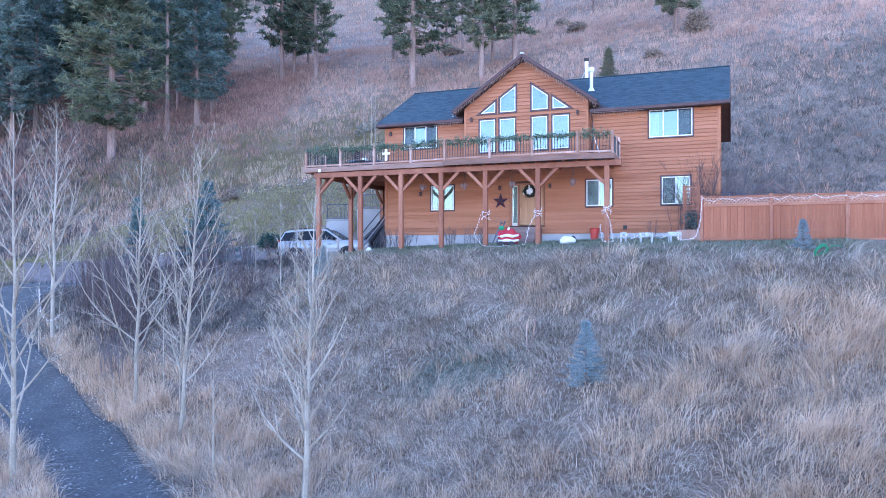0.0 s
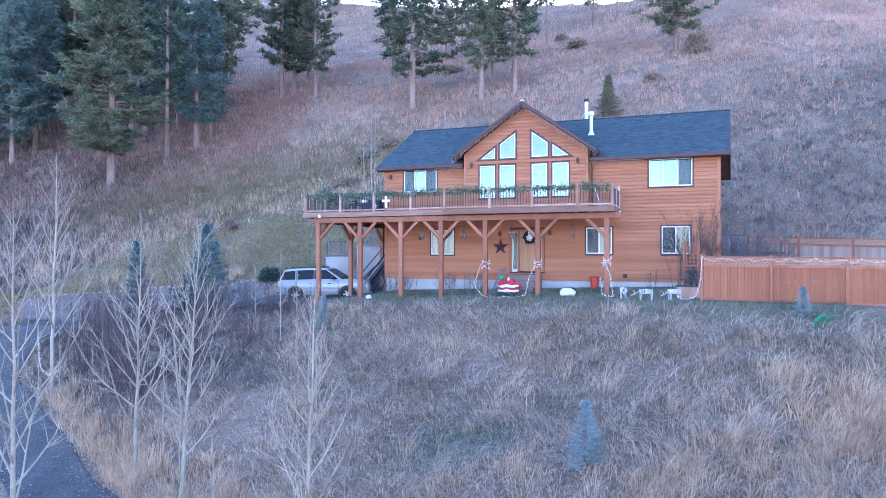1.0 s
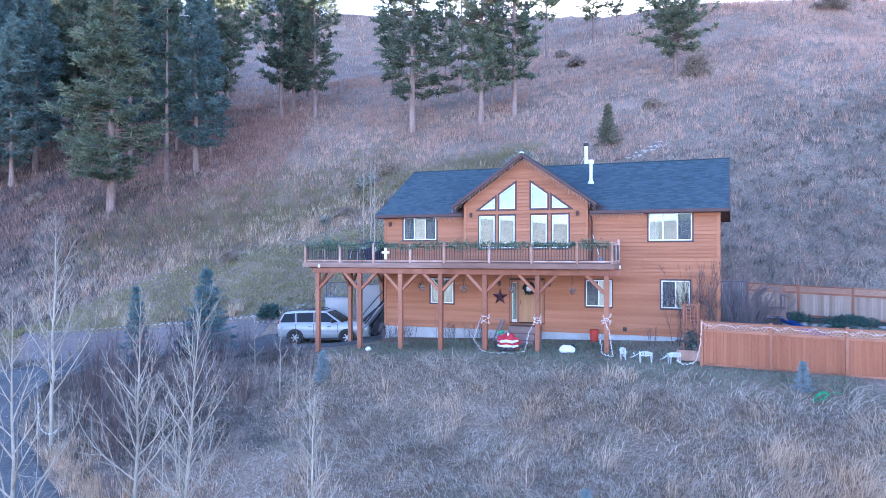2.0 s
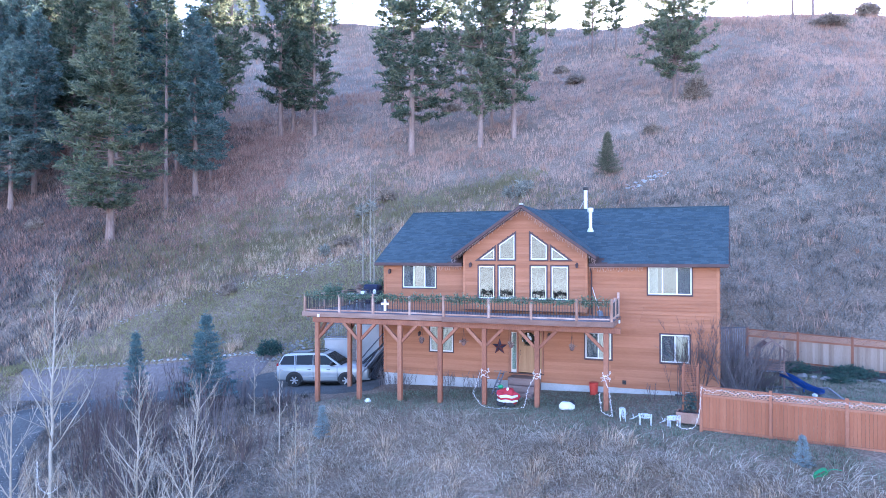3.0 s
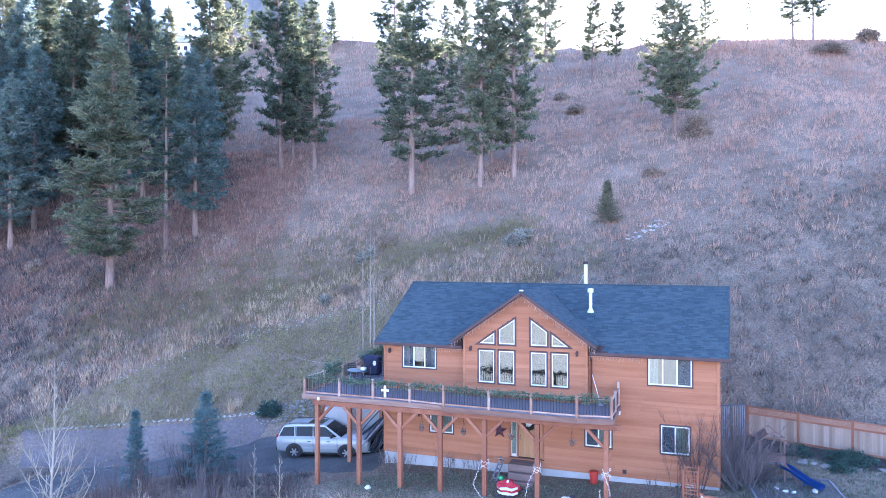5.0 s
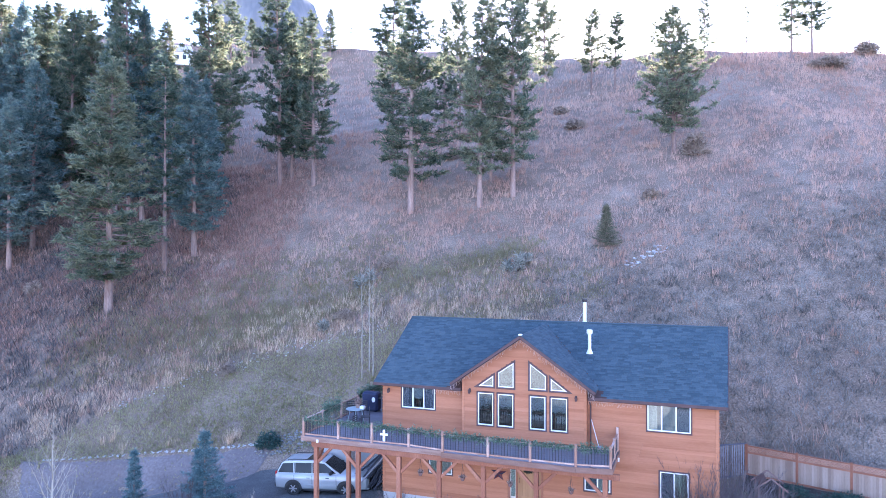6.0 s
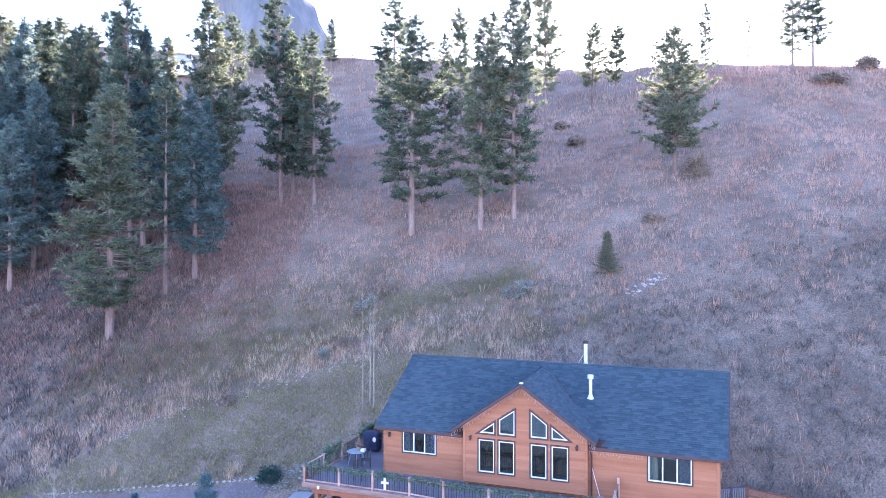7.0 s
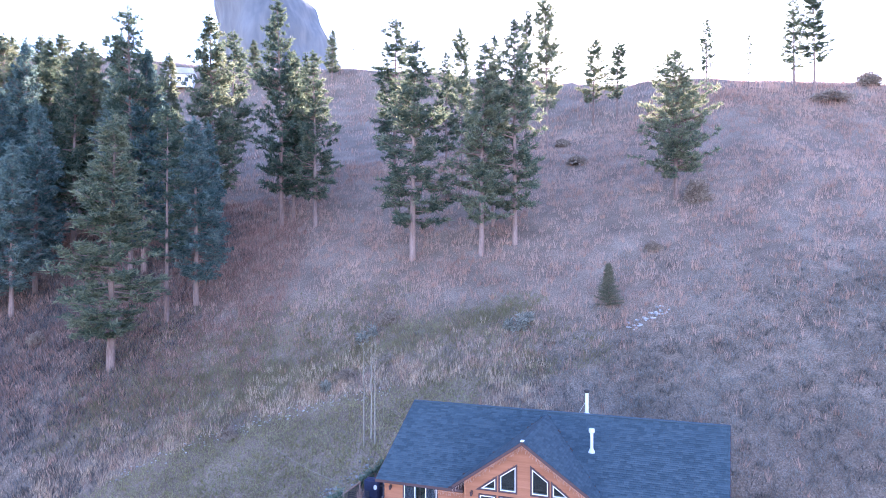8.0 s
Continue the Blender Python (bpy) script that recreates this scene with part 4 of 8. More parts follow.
# ---- fences ----
def fence_run(name, points, height, lattice_h, mat, label, group="", lat_mat=None, skip_lattice=False, boards=0.115, cap=True, posts_mat=None):
    """Board fence: posts, rails, upright boards, lattice above. points: (x, y, base z) of the posts."""
    lat_mat = lat_mat or mat
    for (p, q) in zip(points, points[1:]):
        panel = thing(name, Matrix(), label, "fence", group)
        p, q = Vector(p), Vector(q)
        d = q - p
        L = math.hypot(d.x, d.y)
        ux, uy = d.x / L, d.y / L
        nx_, ny_ = uy, -ux
        slope = d.z / L

        def at(s, z, off=0.0):
            return (p.x + ux * s + nx_ * off, p.y + uy * s + ny_ * off, p.z + slope * s + z)

        def upright(nm, s0, s1, o0, o1, z0, z1, m):
            bm = bmesh.new()
            vs = [bm.verts.new(at(s, z, o)) for s in (s0, s1) for o in (o0, o1) for z in (z0, z1)]
            for f in ((0, 1, 3, 2), (4, 6, 7, 5), (0, 4, 5, 1), (2, 3, 7, 6), (0, 2, 6, 4), (1, 5, 7, 3)):
                bm.faces.new([vs[i] for i in f])
            bmesh.ops.recalc_face_normals(bm, faces=bm.faces[:])
            return part(nm, bm, m, panel)

        upright("post", -0.055, 0.055, -0.055, 0.055, -0.3, height + 0.06, posts_mat or mat)
        body = height - lattice_h
        upright("rail", 0.056, L - 0.056, 0.012, 0.05, 0.04, 0.13, posts_mat or mat)
        upright("rail", 0.056, L - 0.056, 0.012, 0.05, body - 0.06, body + 0.03, posts_mat or mat)
        upright("rail", 0.056, L - 0.056, -0.03, 0.04, height - 0.05, height, posts_mat or mat)
        n = max(1, int((L - 0.12) / boards))
        w = (L - 0.12) / n
        rng = random.Random(int(p.x * 100))
        for i in range(n):
            s = 0.06 + i * w
            o = rng.uniform(-0.004, 0.004)
            upright("fence_board", s + 0.003, s + w - 0.003, -0.012 + o, 0.010 + o, 0.02 + rng.uniform(0, 0.02), body - 0.01, mat)
        if lattice_h > 0.1:
            z0, z1 = body + 0.03, height - 0.05
            hh = z1 - z0
            for k, sgn in ((0, 1), (1, -1)):
                s = 0.06 - hh
                while s < L:
                    a0, a1 = s, s + hh
                    zz0, zz1 = (z0, z1) if sgn > 0 else (z1, z0)
                    ca, cb = max(a0, 0.06), min(a1, L - 0.06)
                    if cb - ca > 0.04:
                        za = zz0 + (zz1 - zz0) * (ca - a0) / hh
                        zb = zz0 + (zz1 - zz0) * (cb - a0) / hh
                        bm = bmesh.new()
                        beam(bm, at(ca, za, 0.006 - 0.012 * k), at(cb, zb, 0.006 - 0.012 * k), 0.010, 0.036)
                        part("lattice_strip", bm, lat_mat, panel)
                    s += 0.135
    last = points[-1]
    o = thing("fence_post", Matrix(), "square cedar fence post at the end of a fence", "fence post", group)
    part("post", boxed(last[0] - 0.055, last[0] + 0.055, last[1] - 0.055, last[1] + 0.055, last[2] - 0.3, last[2] + height + 0.06), posts_mat or mat, o)


FENCE_LATTICE = material("pale_cedar_lattice", [(0.42, 0.20, 0.12), (0.55, 0.30, 0.20)], 2, 0.7, vary=0.3)
FRONT_FENCE = [(9.85 + 2.08 * k, 25.86 - 1.17 * k, 0.43 - 0.02 * k) for k in range(0, 5)]
fence_run("front_fence", FRONT_FENCE, 1.70, 0.33, FENCE, "red-brown cedar board fence panel with lattice top", "front fence panels", posts_mat=TIMBER, lat_mat=FENCE_LATTICE)
BACK_FENCE = [(16.36 + 2.0 * k, 36.43 - 1.36 * k, 1.52 - 0.08 * k) for k in range(0, 6)]
fence_run("back_fence", BACK_FENCE, 1.62, 0.36, FENCE_PALE, "weathered pale board fence panel with lattice top", "back fence panels", lat_mat=FENCE_LATTICE, posts_mat=TIMBER)


# ---- trees ----
def spray(rng, centres, directions, size, blades, width):
    """Needle tufts: thin three-cornered blades fanning out round a direction. Arrays in, vertices and faces out."""
    n = len(centres)
    c = np.repeat(centres, blades, axis=0)
    d = np.repeat(directions, blades, axis=0)
    r = rng.normal(size=(n * blades, 3))
    d = d * 0.75 + r * 0.62
    d /= np.linalg.norm(d, axis=1)[:, None] + 1e-6
    s = np.cross(d, rng.normal(size=(n * blades, 3)))
    s /= np.linalg.norm(s, axis=1)[:, None] + 1e-6
    size = np.repeat(np.broadcast_to(size, n), blades)
    width = np.repeat(np.broadcast_to(width, n), blades)
    ln = (size * rng.uniform(0.6, 1.25, n * blades))[:, None]
    w = (width * rng.uniform(0.7, 1.3, n * blades))[:, None]
    low = c + d * ln * 0.15
    V = np.stack([low - s * w, c + d * ln, low + s * w], 1).reshape(-1, 3)
    F = np.arange(n * blades * 3).reshape(-1, 3)
    return V, F


def tuft_blades(rng, centres, outward, radius, per, width):
    """Clumps of needles: blades that spray out and up from each clump's middle."""
    n = len(centres)
    c = np.repeat(centres, per, axis=0)
    out = np.repeat(outward, per, axis=0)
    r = np.repeat(radius, per)[:, None]
    d = rng.normal(size=(n * per, 3)) * np.array([1.0, 1.0, 0.75]) + out * 0.55 + np.array([0, 0, 0.38])
    d /= np.linalg.norm(d, axis=1)[:, None] + 1e-6
    sd = np.cross(d, rng.normal(size=(n * per, 3)))
    sd /= np.linalg.norm(sd, axis=1)[:, None] + 1e-6
    low = c + rng.normal(size=(n * per, 3)) * r * np.array([0.30, 0.30, 0.16])
    ln = r * rng.uniform(0.55, 1.2, (n * per, 1))
    w = width * rng.uniform(0.7, 1.4, (n * per, 1)) * np.clip(r / 0.5, 0.5, 1.1)
    V = np.stack([low - sd * w, low + d * ln, low + sd * w], 1).reshape(-1, 3)
    return V, np.arange(n * per * 3).reshape(-1, 3)


def pine(seed, h, base, width, needle, trunk_r, top=0.62, per=6, whorl=0.62, sparse=0.1, droop=0.1, blades_=26, clump=0.52):
    """A hill pine: bare lower trunk, limbs with turned-up ends, needle clumps along their outer half."""
    rng = np.random.default_rng(seed)
    tree = thing("pine_tree", Matrix(), "", "")
    bend = rng.uniform(-0.025, 0.025, 2)
    trunk_at = lambda z: np.array([bend[0] * z * z / h, bend[1] * z * z / h, z])
    zs = np.linspace(-0.6, h, 10)
    bm = bmesh.new()
    tube(bm, [tuple(trunk_at(z)) for z in zs], [max(0.012, trunk_r * (1.15 if z < 0 else 1) * (1 - 0.94 * max(z, 0) / h)) for z in zs], 9)
    part("trunk", bm, BARK, tree)
    limbs = bmesh.new()
    C, D, R = [], [], []
    z = base * h
    lean = rng.uniform(0, 6.28)
    while z < h * 0.975:
        f = (z - base * h) / (h - base * h)
        prof = min(1.0, (f + 0.10) / 0.26) ** 0.7 * (1 - f) ** top
        lean += rng.normal() * 0.5
        for i in range(max(2, int(per * rng.uniform(0.6, 1.2)))):
            if rng.random() < sparse:
                continue
            a = rng.uniform(0, 2 * math.pi)
            ln = width * prof * rng.uniform(0.50, 1.08) * (1 + 0.22 * math.cos(a - lean)) + 0.12
            o = trunk_at(z + rng.uniform(-0.2, 0.2))
            dirn = np.array([math.cos(a), math.sin(a), 0])
            rise = rng.uniform(-0.12, 0.22) + 0.45 * f - droop * (1 - f)
            p1 = o + dirn * ln * 0.55 + np.array([0, 0, ln * 0.5 * rise])
            p2 = o + dirn * ln + np.array([0, 0, ln * (rise + 0.16)])
            r0 = max(0.008, 0.017 * ln + 0.006)
            tube(limbs, [tuple(o), tuple(p1), tuple(p2)], [r0, r0 * 0.6, r0 * 0.2], 4, caps=False)
            side = np.array([-dirn[1], dirn[0], 0])
            k = 2 + int(ln * 1.35)
            for q in range(k):
                t = min(1.0, 0.30 + 0.74 * (q + rng.random()) / k)
                c = o + (p1 - o) * t / 0.55 if t < 0.55 else p1 + (p2 - p1) * (t - 0.55) / 0.45
                c = c + side * rng.normal() * 0.20 * ln * (1.2 - t) + np.array([0, 0, rng.normal() * 0.16])
                C.append(c)
                D.append(dirn)
                R.append(clump * rng.uniform(0.65, 1.2) * (0.42 + 0.58 * min(1, prof * 1.6)))
        z += whorl * rng.uniform(0.7, 1.3) * (1 - 0.6 * f)
    for i in range(6):
        C.append(trunk_at(h - 0.05 - 0.2 * i))
        D.append(np.array([0, 0, 1.0]))
        R.append(0.26)
    for i in range(9):
        z = rng.uniform(0.10, base) * h
        a = rng.uniform(0, 6.28)
        ln = width * rng.uniform(0.15, 0.5)
        o = trunk_at(z)
        tube(limbs, [tuple(o), tuple(o + np.array([math.cos(a) * ln, math.sin(a) * ln, -0.12 * ln]))], [0.03, 0.008], 4, caps=False)
    part("branchwork", limbs, BARK, tree)["kind"] = "stuff"
    V, F = tuft_blades(rng, np.array(C), np.array(D), np.array(R), blades_, 0.062)
    part("crown", raw_mesh("crown", V, F, needle), None, tree)["kind"] = "stuff"
    return tree


PROTO = {}


def proto(kind):
    """One tree of each build, made at its full height; the copies are scaled to theirs."""
    if kind not in PROTO:
        PROTO[kind] = {
            "open_a": lambda: pine(11, 22, 0.23, 4.0, NEEDLE, 0.29, 0.55, 5, 0.62, 0.12, 0.05),
            "open_b": lambda: pine(12, 22, 0.16, 4.1, NEEDLE, 0.28, 0.66, 5, 0.58, 0.08, 0.14),
            "dense_a": lambda: pine(13, 22, 0.14, 4.0, NEEDLE_DARK, 0.29, 0.72, 6, 0.56, 0.04, 0.22),
            "dense_b": lambda: pine(14, 22, 0.14, 4.1, NEEDLE, 0.28, 0.70, 6, 0.56, 0.05, 0.18),
            "thin": lambda: pine(15, 22, 0.28, 2.3, NEEDLE, 0.19, 0.5, 4, 0.8, 0.25, 0.05, 24, 0.42),
            "airy": lambda: pine(17, 22, 0.28, 4.0, NEEDLE, 0.26, 0.5, 5, 0.66, 0.15, 0.0, 28, 0.60),
            "broad": lambda: pine(16, 18, 0.15, 5.9, NEEDLE, 0.30, 0.66, 6, 0.56, 0.06, 0.05),
        }[kind]()
    return PROTO[kind]


# kind, x, y, height, girth, turn, label
PINES = [
    ("dense_b", -29.36, 59.9, 22.4, 1.3, 0, "large pine with drooping lower boughs and pale trunk"),
    ("thin", -27.37, 67.08, 21.5, 1.2, 47, "slender pine with a bare pale trunk"),
    ("dense_a", -25.61, 70.22, 19.6, 1.1, 94, "dark dense pine on the hillside"),
    ("dense_a", -25.6, 74.81, 17.8, 0.8, 141, "dark dense pine on the hillside"),
    ("open_b", -3.32, 72.65, 23.3, 1.22, 188, "tall pine with a bare lower trunk"),
    ("open_a", -6.6, 91.0, 24.4, 1.0, 235, "tall pine with sunlit top"),
    ("open_b", 3.96, 70.71, 22.4, 1.05, 282, "tall pine with a bare lower trunk"),
    ("open_b", 7.56, 71.85, 24.1, 1.0, 329, "tall pine with a bare lower trunk"),
    ("open_b", -16.07, 85.02, 22.0, 1.0, 16, "tall pine with a bare lower trunk"),
    ("open_b", -20.6, 86.27, 29.0, 0.85, 63, "tall pine with sunlit top"),
    ("dense_b", -19.59, 88.76, 21.9, 0.8, 110, "pine standing close beside another"),
    ("airy", 2.52, 91.1, 21.7, 0.6, 157, "slender open pine on the slope"),
    ("broad", 26.03, 75.93, 16.5, 1.0, 204, "broad open-crowned pine standing alone on the slope"),
    ("airy", 16.08, 105.21, 23.5, 0.78, 251, "tall open pine near the crest"),
    ("open_b", 5.63, 77.48, 22.0, 0.7, 298, "tall pine with a bare lower trunk"),
    ("airy", 24.8, 112.08, 14.0, 1.05, 345, "small pine near the crest"),
    ("airy", 28.62, 111.68, 12.7, 1.1, 32, "small pine near the crest"),
    ("dense_b", -26.96, 164.11, 12.1, 1.2, 79, "small pine on the crest"),
    ("thin", -21.94, 165.56, 7.0, 1.2, 126, "small pine on the crest"),
    ("dense_b", -31.86, 93.25, 27.7, 1.05, 173, "tall pine with sunlit top"),
    ("open_a", -32.57, 104.21, 23.9, 1.0, 220, "tall pine with sunlit top"),
    ("dense_a", -46.36, 72.77, 18.8, 1.1, 267, "dark pine at the edge of the wood"),
    ("dense_a", -46.41, 77.05, 21.2, 1.0, 314, "dark pine at the edge of the wood"),
    ("open_a", -36.07, 78.3, 31.1, 0.8, 1, "tall pine rising over the wood"),
    ("dense_a", -35.01, 79.29, 26.2, 0.95, 48, "dark dense pine in the wood"),
    ("dense_b", -47.91, 87.77, 26.0, 1.0, 95, "dense pine with sunlit top in the wood"),
    ("dense_b", -46.87, 90.71, 25.8, 1.0, 142, "dense pine with sunlit top in the wood"),
    ("dense_b", -58.66, 90.8, 28.1, 1.0, 189, "dense pine with sunlit top in the wood"),
    ("dense_a", -55.53, 90.41, 27.2, 0.9, 236, "dark dense pine in the wood"),
    ("dense_b", -55.35, 95.54, 26.3, 0.95, 283, "dense pine with sunlit top in the wood"),
    ("dense_a", -45.22, 93.55, 27.0, 0.9, 330, "dark dense pine in the wood"),
    ("dense_b", -41.57, 101.77, 21.7, 1.0, 17, "dense pine in the wood"),
    ("dense_a", -53.06, 78.15, 24.1, 1.0, 64, "dark pine at the edge of the wood"),
    ("dense_b", -64.83, 93.7, 28.2, 1.0, 111, "dense pine in the wood"),
    ("dense_b", -44.83, 160.41, 10.7, 1.3, 158, "small sunlit pine on the crest"),
    ("open_a", 43.56, 112.2, 11.9, 0.8, 205, "sparse pine on the crest"),
    ("open_a", 55.54, 107.32, 14.8, 1.0, 252, "tall pine on the crest"),
    ("thin", 48.6, 107.81, 9.0, 1.0, 299, "sparse pine on the crest"),
    ("open_b", 0.44, 101.62, 17.8, 0.9, 346, "pine standing on the slope"),
    ("airy", 13.08, 108.0, 21.7, 0.5, 33, "open pine near the crest"),
    ("open_b", -19.25, 96.29, 20.1, 0.7, 80, "pine standing close beside another"),
    ("dense_b", -65.25, 109.74, 24.6, 1.15, 127, "dense pine with sunlit top in the wood"),
    ("dense_b", -61.87, 110.24, 24.6, 1.15, 174, "dense pine with sunlit top in the wood"),
    ("dense_b", -57.37, 108.69, 23.4, 1.1, 221, "dense pine with sunlit top in the wood"),
    ("dense_b", -69.68, 109.94, 24.3, 1.15, 268, "dense pine with sunlit top in the wood"),
    ("dense_b", -46.85, 107.45, 21.7, 1.1, 315, "dense pine with sunlit top in the wood"),
    ("dense_a", -49.6, 72.0, 17.0, 1.2, 20, "dark pine at the edge of the wood"),
    ("dense_a", -54.5, 83.5, 22.5, 1.1, 75, "dark dense pine in the wood"),
    ("dense_a", -50.2, 84.6, 20.0, 1.1, 160, "dark dense pine in the wood"),
    ("dense_a", -40.6, 84.5, 19.0, 1.0, 205, "dark dense pine in the wood"),
    ("dense_a", -43.5, 88.0, 20.5, 1.0, 300, "dark dense pine in the wood"),
    ("dense_b", -31.0, 79.0, 18.5, 0.9, 130, "dark dense pine on the hillside"),
    ("airy", 58.6, 107.0, 16.2, 1.0, 120, "tall pine on the crest"),
]
USED = {}
for kind, x, y, h, girth, turn, label in PINES:
    p = proto(kind)
    full = 18 if kind == "broad" else 22
    s = h / full
    m = pose(x, y, ground_z(x, y), 0, 0, turn) @ Matrix.Diagonal((s * girth, s * girth, s, 1))
    if kind not in USED:
        p.matrix_world = m
        tagged(p, label, "pine tree", "hillside pines")
        USED[kind] = p
    else:
        c = copy_thing(p, Matrix())
        c.matrix_basis = m
        tagged(c, label, "pine tree", "hillside pines")

# young spruces
def young_spruce(x, y, h, width, needle, seed, label, tuft=0.16, sink=0.0):
    """A young spruce: tiers of rising boughs with side shoots, each set with short needles."""
    rng = np.random.default_rng(seed)
    t = thing("spruce_tree", pose(x, y, ground_z(x, y) - sink, 0, 0, seed * 40), label, "spruce tree", "young spruces")
    bm = bmesh.new()
    tube(bm, [(0, 0, -0.2), (0, 0, h * 0.5), (0, 0, h * 0.99)], [0.02 + 0.014 * h, 0.012 + 0.008 * h, 0.006], 7)
    part("trunk", bm, BARK, t)
    boughs = bmesh.new()
    P, D, S = [], [], []

    def shoot(a, b, size):
        """Needles set along a shoot from a to b."""
        d = b - a
        n = max(2, int(np.linalg.norm(d) / (size * 0.46)))
        for q in range(n):
            P.append(a + d * (q + 0.5) / n)
            D.append(d / (np.linalg.norm(d) + 1e-6))
            S.append(size)

    z = 0.025 * h
    while z < h * 0.95:
        f = z / h
        for k in range(9):
            if rng.random() < 0.10:
                continue
            a = k * math.pi / 4.5 + rng.uniform(-0.4, 0.4)
            ln = width * (1 - f) ** 1.02 * rng.uniform(0.66, 1.12) + 0.04
            rise = rng.uniform(0.05, 0.30) + 0.5 * f * f
            dirn = np.array([math.cos(a), math.sin(a), 0.0])
            side = np.array([-dirn[1], dirn[0], 0.0])
            o = np.array([0, 0, z + rng.uniform(-0.02, 0.02) * h])
            e = o + dirn * ln + np.array([0, 0, ln * rise])
            tube(boughs, [tuple(o), tuple(e)], [0.006 + 0.006 * ln, 0.003], 4, caps=False)
            shoot(o + (e - o) * 0.04, e, tuft)
            for q in range(3 + int(ln / 0.30)):
                u_ = rng.uniform(0.25, 0.9)
                c = o + (e - o) * u_
                sl = ln * (1 - u_) * 0.5 + 0.04
                g_ = c + (dirn * 0.7 + side * (1 if q % 2 else -1) * 0.75 + np.array([0, 0, 0.05])) * sl
                shoot(c, g_, tuft * 0.85)
        z += h * (0.074 - 0.034 * f) * rng.uniform(0.8, 1.2)
    shoot(np.array([0, 0, h * 0.86]), np.array([0, 0, h * 1.02]), tuft * 0.8)
    part("branchwork", boughs, TWIG, t)["kind"] = "stuff"
    V, F = tuft_blades(rng, np.array(P), np.array(D), np.array(S) * 0.85, 7, tuft * 0.075)
    part("crown", raw_mesh("crown", V, F, needle), None, t)["kind"] = "stuff"
    return t


young_spruce(3.99, 19.02, 1.85, 0.74, NEEDLE_BLUE, 21, "small powder-blue spruce standing in dry grass", 0.11)
young_spruce(11.99, 22.62, 1.05, 0.36, NEEDLE_BLUE, 22, "little blue spruce in front of the cedar fence", 0.075)
young_spruce(-12.75, 36.6, 4.7, 1.95, NEEDLE_MID, 23, "dark green young spruce beside the gravel driveway", 0.26)
young_spruce(-16.4, 36.3, 4.1, 0.95, NEEDLE_MID, 24, "dark green young spruce beside the gravel driveway", 0.24)
young_spruce(-5.42, 30.56, 1.5, 0.46, NEEDLE_BLUE, 25, "small blue spruce on the slope below the deck", 0.095)


# ---- bare aspens and brush ----
def bare_tree(name, seed, h, r, first, mat, label, category, spread=0.5, stems=1, depth=3, density=1.0, fan=0.35):
    """A leafless tree: leader with steep upward limbs that fork into twigs."""
    rng = np.random.default_rng(seed)
    t = thing(name, Matrix(), label, category)
    wood, twigs = bmesh.new(), bmesh.new()

    def grow(bm, o, d, ln, rad, level):
        n = 5 if level == 0 else 4
        pts, cur, dd = [Vector(o)], Vector(o), Vector(d).normalized()
        for i in range(n):
            up = Vector((0, 0, 1)) * (0.10 if level else 0.02)
            dd = (dd + Vector(rng.normal(size=3)) * (0.035 if level == 0 else 0.07) + up).normalized()
            cur = cur + dd * ln / n
            pts.append(cur.copy())
        rad_end = rad * (0.10 if level == 0 else 0.22)
        tube(bm, pts, [rad + (rad_end - rad) * i / n for i in range(n + 1)], 7 if level == 0 else (4 if level == 1 else 3), caps=False)
        if level >= depth:
            return
        k = int((17 if level == 0 else 5) * density * (1 if level < 2 else 0.7))
        for i in range(k):
            f = rng.uniform(first, 0.96) if level == 0 else rng.uniform(0.22, 0.95)
            j = min(int(f * n), n - 1)
            p = pts[j].lerp(pts[j + 1], f * n - j)
            a = rng.uniform(0, 2 * math.pi)
            axis = (pts[j + 1] - pts[j]).normalized()
            s1 = axis.orthogonal().normalized()
            s2 = axis.cross(s1)
            out = s1 * math.cos(a) + s2 * math.sin(a)
            ang = spread * rng.uniform(0.7, 1.2)
            cd = axis * math.cos(ang) + out * math.sin(ang)
            if level == 0:
                cl = h * (0.40 * (1 - f) + 0.10) * rng.uniform(0.7, 1.2)
                cr = max(0.008, rad * (1 - f) * 0.40 + 0.004)
            else:
                cl = ln * (1 - 0.6 * f) * rng.uniform(0.35, 0.6)
                cr = max(0.005, rad * 0.45 * (1 - 0.5 * f))
            grow(wood if level == 0 else twigs, p, cd, cl, cr, level + 1)

    for s in range(stems):
        a = rng.uniform(0, 6.28)
        lean = 0.03 if stems == 1 else fan
        d = Vector((math.cos(a) * lean * rng.random(), math.sin(a) * lean * rng.random(), 1))
        b_ = 0.12 if stems < 12 else 0.75 * rng.random()
        grow(wood, (b_ * math.cos(a) * (stems > 1), b_ * math.sin(a) * (stems > 1), -0.15), d, h * rng.uniform(0.85, 1.0) if stems > 1 else h, r, 0)
    part("trunk", wood, mat, t)
    part("brushwood", twigs, mat, t)["kind"] = "stuff"
    return t


def put(t, x, y, turn=0, sink=0.0):
    t.matrix_world = pose(x, y, ground_z(x, y) - sink, 0, 0, turn)
    return t


